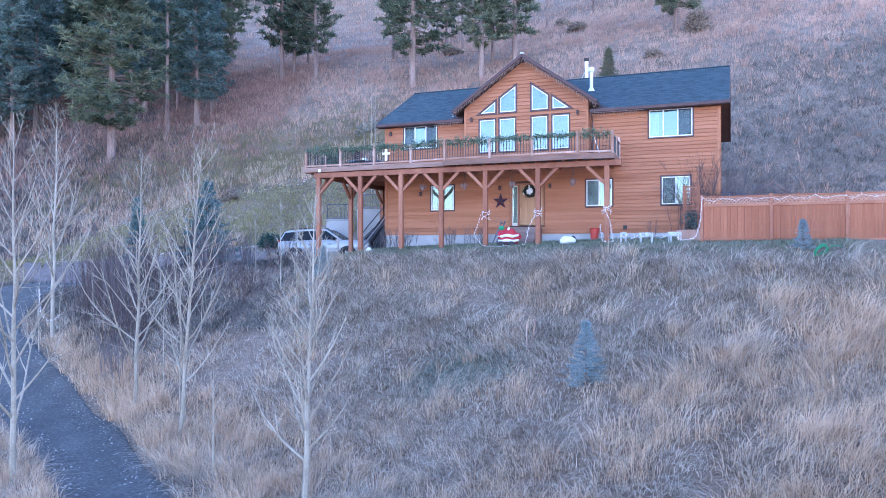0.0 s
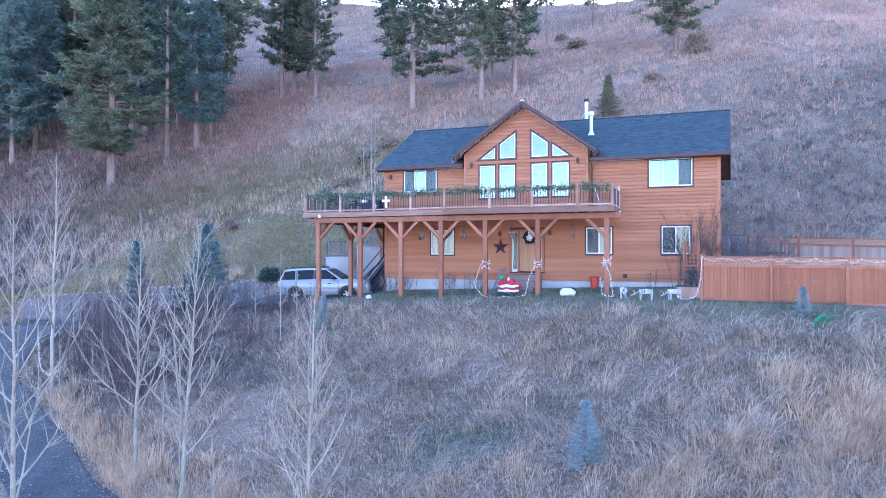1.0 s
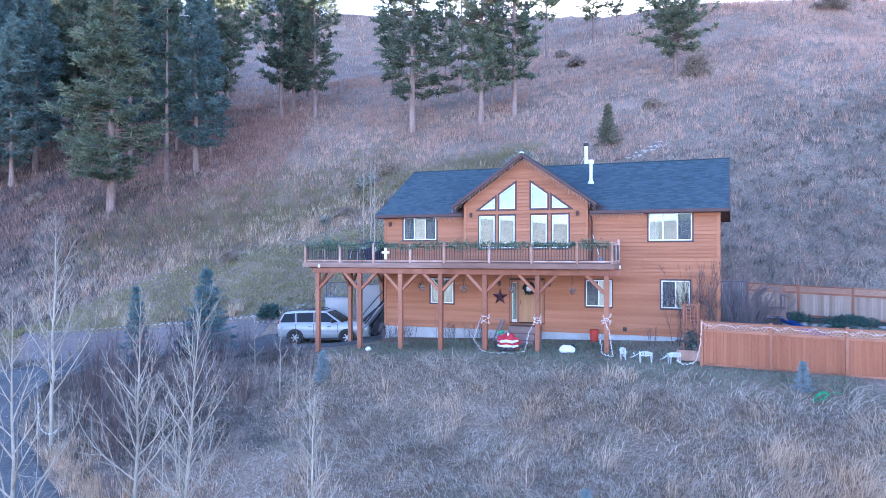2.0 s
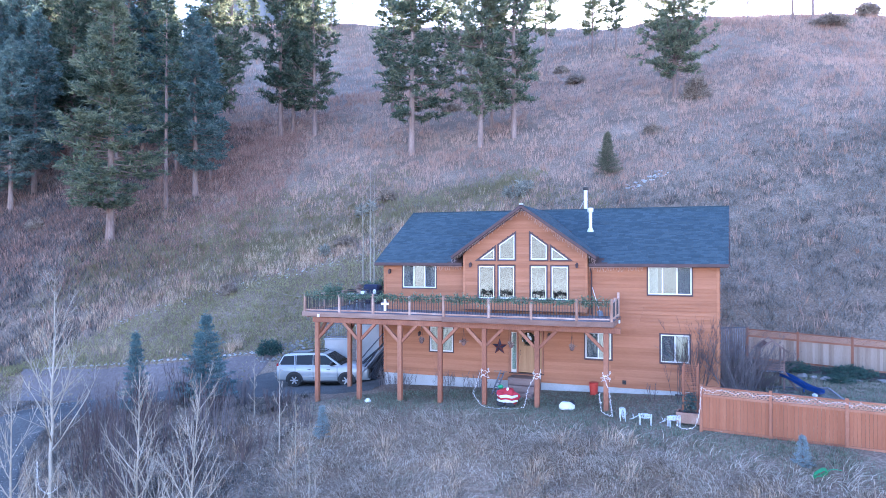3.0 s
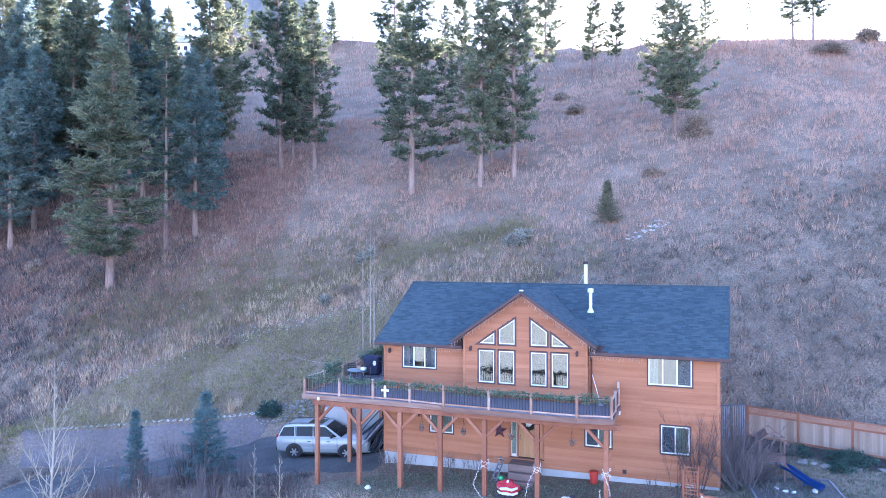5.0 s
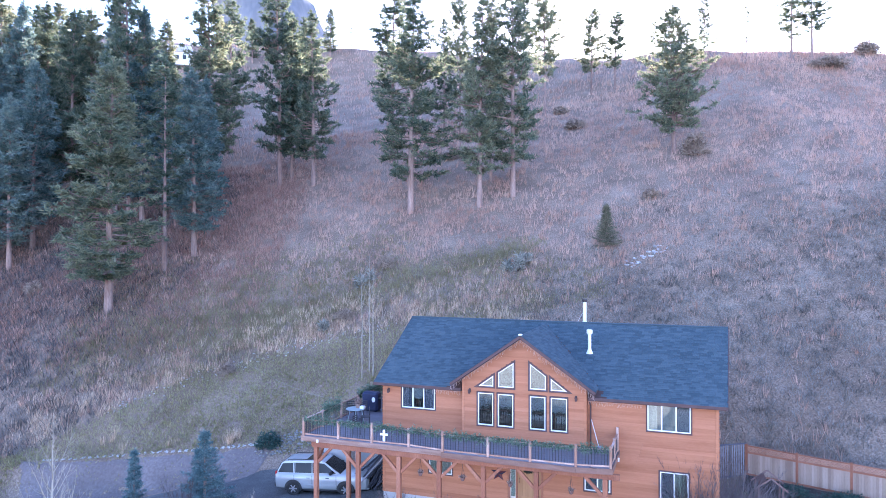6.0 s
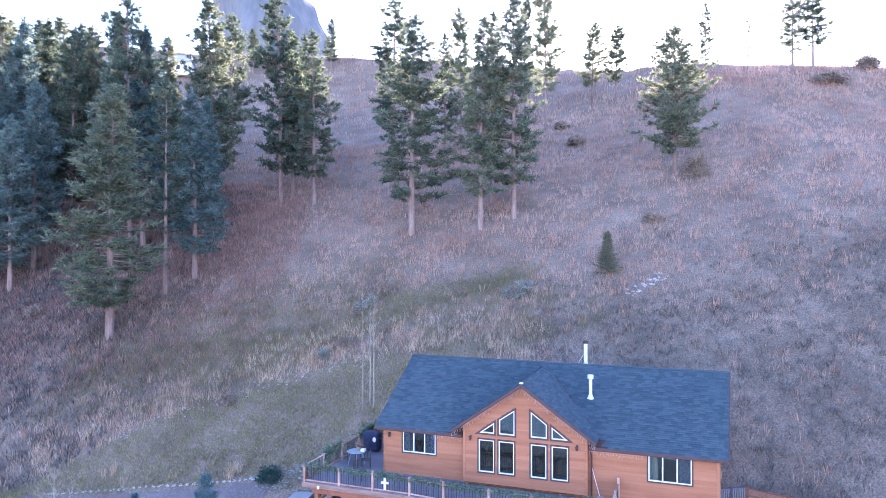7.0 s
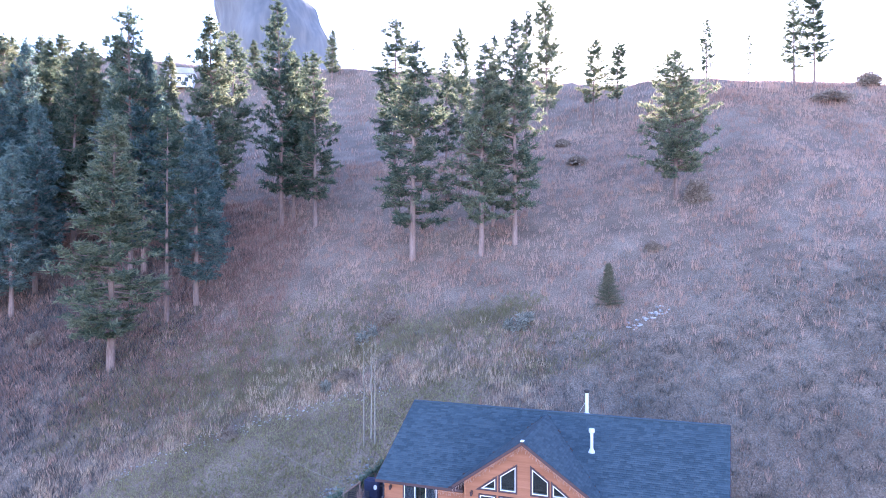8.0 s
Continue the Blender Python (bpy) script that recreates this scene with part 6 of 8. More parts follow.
def suv():
    """A large estate car, nose towards +x, wheels on z = 0."""
    t = thing("suv", Matrix(), "silver-white full-size SUV parked nose towards the house", "car")
    half = 0.99
    # stations: x, sill, belt (bonnet or shoulder line), half width at belt, half width at sill
    st = [(-2.58, 0.62, 1.18, 0.88, 0.86), (-2.52, 0.42, 1.26, 0.95, 0.94), (-2.2, 0.40, 1.28, 0.99, 0.97), (-1.0, 0.36, 1.27, half, 0.98), (0.2, 0.36, 1.26, half, 0.98),
          (1.05, 0.36, 1.26, half, 0.98), (1.35, 0.38, 1.27, 0.985, 0.98), (2.1, 0.40, 1.24, 0.97, 0.97), (2.60, 0.42, 1.20, 0.94, 0.95), (2.74, 0.46, 1.10, 0.89, 0.90)]
    bm = bmesh.new()
    rings = []
    for x, lo, hi, wb, ws in st:
        prof = [(-ws * 0.93, lo), (-ws, lo + 0.10), (-half * 0 - max(wb, ws) * 1.005, (lo + hi) * 0.52), (-wb, hi - 0.06), (-wb * 0.93, hi), (wb * 0.93, hi), (wb, hi - 0.06), (max(wb, ws) * 1.005, (lo + hi) * 0.52), (ws, lo + 0.10), (ws * 0.93, lo)]
        rings.append([bm.verts.new((x, y, z)) for y, z in prof])
    for a, b in zip(rings, rings[1:]):
        for k in range(10):
            bm.faces.new((a[k], a[(k + 1) % 10], b[(k + 1) % 10], b[k]))
    bm.faces.new(rings[0])
    bm.faces.new(rings[-1][::-1])
    bmesh.ops.recalc_face_normals(bm, faces=bm.faces[:])
    body = part("body", bm, CAR_PAINT, t)
    for f in body.data.polygons:
        f.use_smooth = True
    # cabin: raked screen, upright tail
    cab = [(-2.54, 1.22), (-2.22, 1.84), (-1.95, 1.93), (-0.2, 1.97), (0.22, 1.92), (1.22, 1.22)]
    bm = bmesh.new()
    L = [bm.verts.new((x, -(0.93 - 0.26 * (z - 1.16)), z)) for x, z in cab]
    R = [bm.verts.new((x, 0.93 - 0.26 * (z - 1.16), z)) for x, z in cab]
    bm.faces.new(L)
    bm.faces.new(R[::-1])
    for i in range(len(cab)):
        j = (i + 1) % len(cab)
        bm.faces.new((L[j], L[i], R[i], R[j]))
    bmesh.ops.recalc_face_normals(bm, faces=bm.faces[:])
    bmesh.ops.bevel(bm, geom=bm.edges[:], offset=0.035, segments=2, affect="EDGES")
    cabin = part("cabin", bm, CAR_PAINT, t)

    def side_pane(outline, s):
        bm = bmesh.new()
        vs = [bm.verts.new((x, s * (0.93 - 0.26 * (z - 1.16) + 0.006), z)) for x, z in outline]
        f = bm.faces.new(vs if s < 0 else vs[::-1])
        bmesh.ops.solidify(bm, geom=[f], thickness=0.012)
        part("side_window", bm, DARKGLASS, cabin, "dark tinted side window")

    for s in (-1, 1):
        side_pane([(-2.40, 1.30), (-1.52, 1.30), (-1.55, 1.83), (-2.16, 1.79)], s)
        side_pane([(-1.40, 1.30), (-0.46, 1.30), (-0.48, 1.86), (-1.43, 1.84)], s)
        side_pane([(-0.38, 1.30), (0.96, 1.30), (0.24, 1.83), (-0.40, 1.86)], s)
        for x in (-1.46, -0.42):
            part("pillar", beam(bmesh.new(), (x, s * 0.897, 1.30), (x - 0.02, s * 0.757, 1.84), 0.02, 0.10), BLACKTRIM, cabin)
        for x in (-1.44, -0.40, 0.98):
            part("door_seam", boxed(x - 0.012, x + 0.012, s * 0.997 - 0.006, s * 0.997 + 0.006, 0.46, 1.20), BLACKTRIM, t)
        part("sill_moulding", boxed(-1.0, 0.98, s * 1.0 - 0.012, s * 1.0 + 0.012, 0.60, 0.68, bevel=0.006), CAR_PAINT, t)
    for nm, a, b, w0, w1 in (("windscreen", (1.16, 1.27), (0.28, 1.88), 0.84, 0.74), ("rear_window", (-2.50, 1.32), (-2.25, 1.80), 0.82, 0.74)):
        d = 0.022 if nm == "windscreen" else -0.022
        bm = bmesh.new()
        f = bm.faces.new([bm.verts.new((a[0] + d, -w0, a[1] + 0.01)), bm.verts.new((a[0] + d, w0, a[1] + 0.01)), bm.verts.new((b[0] + d, w1, b[1] + 0.01)), bm.verts.new((b[0] + d, -w1, b[1] + 0.01))])
        bmesh.ops.solidify(bm, geom=[f], thickness=0.012)
        part(nm, bm, DARKGLASS, cabin, "dark tinted glass")
    for s in (-1, 1):
        bm = bmesh.new()
        tube(bm, [(-1.9, s * 0.66, 1.92), (-1.85, s * 0.66, 2.01), (-0.15, s * 0.66, 2.03), (0.0, s * 0.66, 1.94)], 0.022, 6)
        part("roof_rail", bm, BLACKTRIM, cabin)
        part("mirror", boxed(0.62, 0.78, s * 1.07 - 0.12, s * 1.07 + 0.12, 1.28, 1.48, bevel=0.03), BLACKTRIM, cabin)
        part("running_board", boxed(-0.95, 0.95, s * 0.95 - 0.06, s * 0.95 + 0.06, 0.30, 0.36, bevel=0.015), BLACKTRIM, t)
        part("headlight", boxed(2.56, 2.73, s * 0.74 - 0.15, s * 0.74 + 0.15, 0.88, 1.08, bevel=0.03), LAMP_CLEAR, t, "clear headlight")
        part("tail_light", boxed(-2.56, -2.44, s * 0.87 - 0.06, s * 0.87 + 0.06, 1.0, 1.38, bevel=0.02), LAMP_RED, t, "red tail light")
        for k, x in enumerate((-0.62, 0.48)):
            part("door_handle", boxed(x - 0.10, x + 0.10, s * 1.0 - 0.02, s * 1.0 + 0.02, 1.02, 1.06, bevel=0.01), BLACKTRIM, t)
    part("sunroof", boxed(-0.85, 0.0, -0.45, 0.45, 1.955, 1.985), DARKGLASS, cabin, "dark glass sunroof")
    part("grille", boxed(2.68, 2.785, -0.60, 0.60, 0.66, 1.06, bevel=0.02), BLACKTRIM, t, "black front grille")
    part("bumper", boxed(2.52, 2.82, -0.90, 0.90, 0.42, 0.64, bevel=0.05), CAR_PAINT, t)
    part("bumper", boxed(-2.64, -2.40, -0.90, 0.90, 0.45, 0.66, bevel=0.05), BLACKTRIM, t)
    part("number_plate", boxed(2.815, 2.83, -0.16, 0.16, 0.46, 0.57), WHITE, t, "pale plate with plain bar")
    for x in (-1.50, 1.50):
        for s in (-1, 1):
            bm = bmesh.new()
            n = 26
            arch = [(x + 0.50 * math.cos(a), 0.42 + 0.50 * math.sin(a)) for a in np.linspace(-0.25, math.pi + 0.25, n)]
            prism(bm, arch, s * 0.905 - 0.10, s * 0.905 + 0.10)
            part("wheel_arch", bm, BLACKTRIM, t, "dark wheel well")
            w = new("wheel")
            w.parent = t
            w.location = (x, s * 0.90, 0.40)
            bm = bmesh.new()
            prof = [(-0.13, 0.24), (-0.14, 0.36), (-0.10, 0.40), (0.10, 0.40), (0.14, 0.36), (0.13, 0.24)]
            rg = [[bm.verts.new((r * math.cos(a), y, r * math.sin(a))) for y, r in prof] for a in np.linspace(0, 2 * math.pi, 28, endpoint=False)]
            for i in range(28):
                p, q = rg[i], rg[(i + 1) % 28]
                for k in range(6):
                    bm.faces.new((p[k], p[(k + 1) % 6], q[(k + 1) % 6], q[k]))
            bmesh.ops.recalc_face_normals(bm, faces=bm.faces[:])
            part("tyre", bm, TYRE, w)
            bm = bmesh.new()
            yo = s * 0.10
            bmesh.ops.create_cone(bm, cap_ends=True, segments=24, radius1=0.24, radius2=0.24, depth=0.06, matrix=Matrix.Translation((0, yo * 0.4, 0)) @ Matrix.Rotation(math.pi / 2, 4, "X"))
            part("rim_well", bm, BLACKTRIM, w)
            bm = bmesh.new()
            for k in range(6):
                a = k * math.pi / 3
                beam(bm, (0.03 * math.cos(a), yo, 0.03 * math.sin(a)), (0.235 * math.cos(a), yo, 0.235 * math.sin(a)), 0.045, 0.07)
            bmesh.ops.create_cone(bm, cap_ends=True, segments=12, radius1=0.07, radius2=0.06, depth=0.05, matrix=Matrix.Translation((0, yo, 0)) @ Matrix.Rotation(math.pi / 2, 4, "X"))
            part("rim", bm, ALLOY, w, "six-spoke alloy rim")
    return t


car = suv()
c0, c1 = (-8.36, 40.36), (-5.36, 39.84)
za, zb = ground_z(*c0) + 0.05, ground_z(*c1) + 0.05
car.matrix_world = pose((c0[0] + c1[0]) / 2, (c0[1] + c1[1]) / 2, (za + zb) / 2, 0, -math.degrees(math.atan2(zb - za, 3.0)), math.degrees(math.atan2(c1[1] - c0[1], c1[0] - c0[0]))) @ Matrix.Diagonal((1.05, 1.02, 0.98, 1))

# ---- covered timber stack, walls and rail at the end of the pad ----
TARP = material("dark_tarpaulin", [(0.02, 0.022, 0.03), (0.04, 0.045, 0.06), (0.07, 0.075, 0.09)], 1.5, 0.45, bump=0.4, fine=8)
STICK = material("grey_lumber", [(0.09, 0.095, 0.12), (0.17, 0.175, 0.21), (0.28, 0.275, 0.30)], 2, 0.8, vary=0.6)


def lumber_pile():
    t = thing("lumber_pile", HOUSE, "heap of long dark slanting poles leaned beside the house", "wood pile", kind="")
    r = random.Random(3)
    g = ground_z(*to_world(-1.0, 3.4)) - 0.05
    for i in range(95):
        s = r.random()
        v0 = 2.1 + 0.028 * i + r.uniform(-0.1, 0.1)
        top = 3.0 - 1.7 * s + r.uniform(-0.35, 0.1)
        u_top, u_bot = -0.28 - 0.7 * r.random() ** 2, -3.3 + 2.4 * s + r.uniform(-0.45, 0.45)
        bm = bmesh.new()
        tube(bm, [(u_bot, v0 + r.uniform(-0.15, 0.15), g), ((u_bot + u_top) / 2, v0, (g + top) / 2 + 0.06), (u_top, v0 + r.uniform(-0.15, 0.15), top)], r.uniform(0.022, 0.05), 6)
        part("pole", bm, STICK if r.random() < 0.5 else TARP, t)
    for i in range(10):
        bm = bmesh.new()
        z = g + 0.1 + 0.1 * i
        tube(bm, [(-1.5 + 0.09 * i, 2.0, z), (-1.45 + 0.09 * i, 4.9, z + 0.03)], r.uniform(0.05, 0.08), 6)
        part("pole", bm, TARP, t)


lumber_pile()


def end_wall(x0, x1, y, top, label):
    g = min(ground_z(x0, y), ground_z(x1, y)) - 0.3
    t = thing("retaining_wall", Matrix(), label, "wall")
    part("wall_slab", boxed(x0, x1, y, y + 0.25, g, top, bevel=0.02), CONCRETE, t)
    part("coping", boxed(x0 - 0.03, x1 + 0.03, y - 0.03, y + 0.28, top, top + 0.07, bevel=0.015), CONCRETE, t)
    r = thing("wall_railing", Matrix(), "thin grey railing standing on the concrete wall", "railing", "wall railings")
    for z in (top + 0.15, top + 0.98):
        bm = bmesh.new()
        beam(bm, (x0 + 0.05, y + 0.12, z), (x1 - 0.05, y + 0.12, z), 0.05, 0.05)
        part("rail", bm, STICK, r)
    n = max(3, int((x1 - x0) / 0.12))
    for i in range(n + 1):
        xx = x0 + 0.06 + (x1 - x0 - 0.12) * i / n
        bm = bmesh.new()
        tube(bm, [(xx, y + 0.12, top + 0.07), (xx, y + 0.12, top + 0.98)], 0.03 if i in (0, n) else 0.012, 6)
        part("post" if i in (0, n) else "baluster", bm, STICK, r)


end_wall(-7.15, -5.75, 41.2, 1.95, "pale concrete retaining wall with a railing on top")
end_wall(-5.4, -3.6, 42.3, 2.65, "taller pale concrete retaining wall with a railing on top")

# ---- stones along the bank above the drive ----
STONE = material("field_stone", [(0.18, 0.17, 0.16), (0.28, 0.265, 0.25), (0.40, 0.38, 0.36)], 2.5, 0.9, bump=0.5, fine=14, vary=0.4)


def stone_mesh(seed):
    bm = bmesh.new()
    bmesh.ops.create_icosphere(bm, subdivisions=1, radius=1)
    rr = random.Random(seed)
    off = Vector((rr.random() * 9, rr.random() * 9, 0))
    for v in bm.verts:
        v.co *= 1 + 0.45 * noise.noise(v.co * 1.3 + off)
        v.co.z *= 0.65
    me = bpy.data.meshes.new("stone")
    bm.to_mesh(me)
    bm.free()
    return me


STONES, PALES = [stone_mesh(s) for s in range(5)], [stone_mesh(s) for s in range(5)]


PALE_STONE = material("pale_frosted_stone", [(0.32, 0.31, 0.30), (0.46, 0.45, 0.44), (0.62, 0.61, 0.60)], 2.5, 0.9, bump=0.5, fine=14, vary=0.4)


def stone_row(label, line, n, size, seed, jitter=0.15, courses=1, mat=None):
    t = thing("stone_edging", Matrix(), label, "stone edging")
    pts, side = along(line, 12)
    r = random.Random(seed)
    for i in range(n):
        f = (i + r.random() * 0.6) / n * (len(pts) - 1)
        p = pts[min(int(f), len(pts) - 1)]
        for c in range(courses):
            s = size * r.uniform(0.6, 1.3)
            x, y = p[0] + r.uniform(-jitter, jitter), p[1] + r.uniform(-jitter, jitter)
            o = part("stone", (PALES if mat else STONES)[r.randrange(5)], mat or STONE, t)
            o.matrix_local = pose(x, y, ground_z(x, y) + s * 0.18 + c * size * 0.8, r.uniform(-15, 15), r.uniform(-15, 15), r.uniform(0, 360)) @ Matrix.Diagonal((s * r.uniform(0.9, 1.5), s, s, 1))


stone_row("low row of pale field stones edging the bank", [(-27.0, 46.2), (-22.0, 46.3), (-16.5, 46.2), (-12.4, 46.2)], 230, 0.065, 4, 0.10, mat=PALE_STONE)
stone_row("rocky edge of the bank climbing beside the pad", [(-12.0, 46.0), (-10.6, 45.9), (-9.0, 46.2), (-7.2, 47.4), (-5.2, 48.8)], 260, 0.10, 5, 0.8)
stone_row("scattered pale stones along the cut above the bank", [(-24.0, 50.2), (-18.0, 52.8), (-13.5, 54.6), (-9.0, 55.6), (-4.0, 55.2)], 230, 0.065, 6, 0.55, mat=PALE_STONE)
stone_row("scatter of white stones on the hillside", [(15.2, 55.2), (17.0, 55.8), (18.4, 56.4)], 40, 0.13, 7, 0.5, mat=PALE_STONE)
stone_row("boulders edging the planting bed by the fence", [(17.6, 32.6), (18.6, 32.2), (19.6, 31.8), (21.0, 31.6)], 9, 0.2, 8, 0.3)

# ---- front door things ----
STEPWOOD = material("weathered_brown_boards", [(0.15, 0.095, 0.08), (0.23, 0.16, 0.14), (0.31, 0.23, 0.205)], 2, 0.8, fine=25, stretch=(0.3, 3, 3))
step = thing("entry_steps", HOUSE, "weathered grey-brown landing with two steps at the front door", "steps")
part("landing", boxed(6.95, 8.4, -0.88, -0.05, 0.35, 1.22, bevel=0.015), STEPWOOD, step)
part("step", boxed(7.05, 8.3, -1.20, -0.885, 0.25, 0.90, bevel=0.015), STEPWOOD, step)
part("step", boxed(7.05, 8.3, -1.50, -1.205, 0.2, 0.60, bevel=0.015), STEPWOOD, step)
bench = thing("lawn_chair", HOUSE, "folded weathered wooden chair leaning beside the steps", "chair")
for k, (a, b) in enumerate((((6.28, -1.3, 0.45), (6.62, -0.9, 1.55)), ((6.50, -1.45, 0.45), (6.84, -1.05, 1.55)))):
    bm = bmesh.new()
    beam(bm, a, b, 0.05, 0.05)
    part("leg", bm, STICK, bench)
for k in range(5):
    f = 0.15 + 0.18 * k
    bm = bmesh.new()
    beam(bm, (6.28 + 0.34 * f, -1.3 + 0.4 * f, 0.45 + 1.1 * f), (6.50 + 0.34 * f, -1.45 + 0.4 * f, 0.45 + 1.1 * f), 0.09, 0.02)
    part("slat", bm, STICK, bench)
part("arm", boxed(6.35, 7.0, -1.2, -1.1, 1.50, 1.55, bevel=0.01), RAILWOOD, bench)

DARK_LEAF = leafy("dark_wreath", [(0.02, 0.03, 0.02), (0.05, 0.06, 0.04)], 3.0, 0.1)


def wreath(u, v, z, R, r_):
    t = thing("wreath", HOUSE, "dark round evergreen wreath with pale bow on the door", "wreath")
    g = np.random.default_rng(5)
    a = g.uniform(0, 2 * math.pi, 260)
    c = np.stack([u + np.cos(a) * R + g.normal(size=260) * r_ * 0.3, v + g.normal(size=260) * r_ * 0.25, z + np.sin(a) * R + g.normal(size=260) * r_ * 0.3], 1)
    V, F = spray(g, c, np.tile([0.0, -0.4, 0.1], (260, 1)), r_ * 0.9, 5, r_ * 0.16)
    part("needles", raw_mesh("needles", V, F, DARK_LEAF), None, t)["kind"] = "stuff"
    bm = bmesh.new()
    pts = [(u + math.cos(b) * R, v, z + math.sin(b) * R) for b in np.linspace(0, 2 * math.pi, 20)]
    tube(bm, pts, r_ * 0.45, 6, caps=False)
    part("hoop", bm, CAP, t)
    part("bow", boxed(u - 0.05, u + 0.05, v - 0.10, v - 0.05, z + R - 0.1, z + R + 0.06, bevel=0.02), WHITE, t, "pale ribbon bow")


wreath(7.78, -0.03, 3.0, 0.24, 0.11)

BARNSTAR = material("dark_painted_metal", [(0.025, 0.03, 0.06), (0.05, 0.055, 0.10)], 3, 0.4, metal=0.3)
STAR_RED = material("red_painted_metal", [(0.11, 0.03, 0.035), (0.16, 0.05, 0.05)], 3, 0.45, metal=0.2)


def barn_star(u, v, z, R):
    t = thing("barn_star", HOUSE, "dark five-pointed metal barn star on the wall", "wall star")
    for k in range(5):
        a = math.pi / 2 + k * 2 * math.pi / 5
        for s in (-1, 1):
            bm = bmesh.new()
            tip = bm.verts.new((u + R * math.cos(a), v, z + R * math.sin(a)))
            side = bm.verts.new((u + R * 0.40 * math.cos(a + s * math.pi / 5), v, z + R * 0.40 * math.sin(a + s * math.pi / 5)))
            mid = bm.verts.new((u, v - 0.10, z))
            back = bm.verts.new((u, v, z))
            for f in ((tip, side, mid), (tip, mid, back), (side, back, mid), (tip, back, side)):
                bm.faces.new(f)
            bmesh.ops.recalc_face_normals(bm, faces=bm.faces[:])
            part("facet", bm, BARNSTAR if s < 0 else STAR_RED, t)


barn_star(6.32, -0.05, 2.55, 0.42)


def wall_lantern(u, v, z, label="small black lantern fixed to the siding"):
    t = thing("wall_lantern", HOUSE, label, "wall lamp", "wall lanterns")
    part("plate", boxed(u - 0.05, u + 0.05, v - 0.05, v - 0.028, z - 0.10, z + 0.10, bevel=0.008), CAP, t)
    bm = bmesh.new()
    tube(bm, [(u, v - 0.05, z + 0.05), (u, v - 0.14, z + 0.12), (u, v - 0.16, z + 0.06)], 0.012, 6)
    part("arm", bm, CAP, t)
    bm = bmesh.new()
    tube(bm, [(u, v - 0.16, z - 0.14), (u, v - 0.16, z - 0.10), (u, v - 0.16, z + 0.04), (u, v - 0.16, z + 0.10)], [0.04, 0.055, 0.075, 0.01], 6)
    part("shade", bm, TRIM, t)


for u, v, z in ((6.30, 0, 3.22), (8.80, 0, 3.24), (0.36, 0, 6.25), (4.95, GAB_V, 6.62), (10.2, GAB_V, 6.62), (2.05, 0, 3.05)):
    wall_lantern(u, v, z)

BASKET = material("coir_basket", [(0.13, 0.07, 0.06), (0.22, 0.13, 0.11)], 6, 0.9, bump=0.5, fine=30)
DEADLEAF = leafy("withered_leaves", [(0.20, 0.13, 0.11), (0.32, 0.22, 0.18), (0.42, 0.32, 0.27)], 3.0, 0.2)


def hanging_basket(u, v, z, seed):
    t = thing("hanging_basket", HOUSE, "brown hanging basket with withered stems under the beam", "hanging basket", "hanging baskets")
    bm = bmesh.new()
    tube(bm, [(u, v, z - 0.14), (u, v, z - 0.10), (u, v, z), (u, v, z + 0.04)], [0.035, 0.08, 0.11, 0.115], 12)
    part("bowl", bm, BASKET, t)
    for k in range(3):
        a = k * 2.1 + 0.4
        bm = bmesh.new()
        tube(bm, [(u + 0.105 * math.cos(a), v + 0.105 * math.sin(a), z + 0.03), (u, v, BEAM_LO - 0.1)], 0.006, 4)
        part("chain", bm, CAP, t)
    bm = bmesh.new()
    tube(bm, [(u, v, BEAM_LO - 0.12), (u, v, BEAM_LO + 0.02)], 0.008, 5)
    part("hook", bm, CAP, t)
    g = np.random.default_rng(seed)
    c = np.array([u, v, z + 0.06]) + g.normal(size=(46, 3)) * np.array([0.07, 0.06, 0.03])
    V, F = spray(g, c, np.tile([0.0, 0, 0.25], (46, 1)), 0.11, 4, 0.012)
    part("stems", raw_mesh("stems", V, F, DEADLEAF), None, t)["kind"] = "stuff"


for i, u in enumerate((3.26, 5.36, 7.62, 10.35)):
    hanging_basket(u, -2.80, 3.05, 60 + i)

# ---- rail dressing: garlands, cross ----
def garland(p, q, seed, label, fall=0.05, thick=0.10, n_per=85):
    """Evergreen swag laid along a rail."""
    t = thing("garland", HOUSE, label, "garland", "deck garlands")
    g = np.random.default_rng(seed)
    p, q = np.array(p), np.array(q)
    L = np.linalg.norm(q - p)
    n = int(n_per * L)
    f = g.random(n)
    sway = np.abs(np.sin(f * L * 2.1 + seed)) * 0.5 + 0.5
    c = p + (q - p) * f[:, None] + g.normal(size=(n, 3)) * np.array([0.04, 0.05, 1.0]) * np.stack([np.ones(n), np.ones(n), thick * 0.55 * sway], 1)
    c[:, 2] -= fall * sway
    V, F = spray(g, c, np.tile([0.0, -0.3, -0.1], (n, 1)), 0.15, 5, 0.018)
    part("foliage", raw_mesh("foliage", V, F, GARLAND), None, t)["kind"] = "stuff"
    bm = bmesh.new()
    k = 12
    tube(bm, [tuple(p + (q - p) * i / k + np.array([0, 0, 0.012 * math.sin(i * 1.9)])) for i in range(k + 1)], 0.012, 5)
    part("wire", bm, TWIG, t)


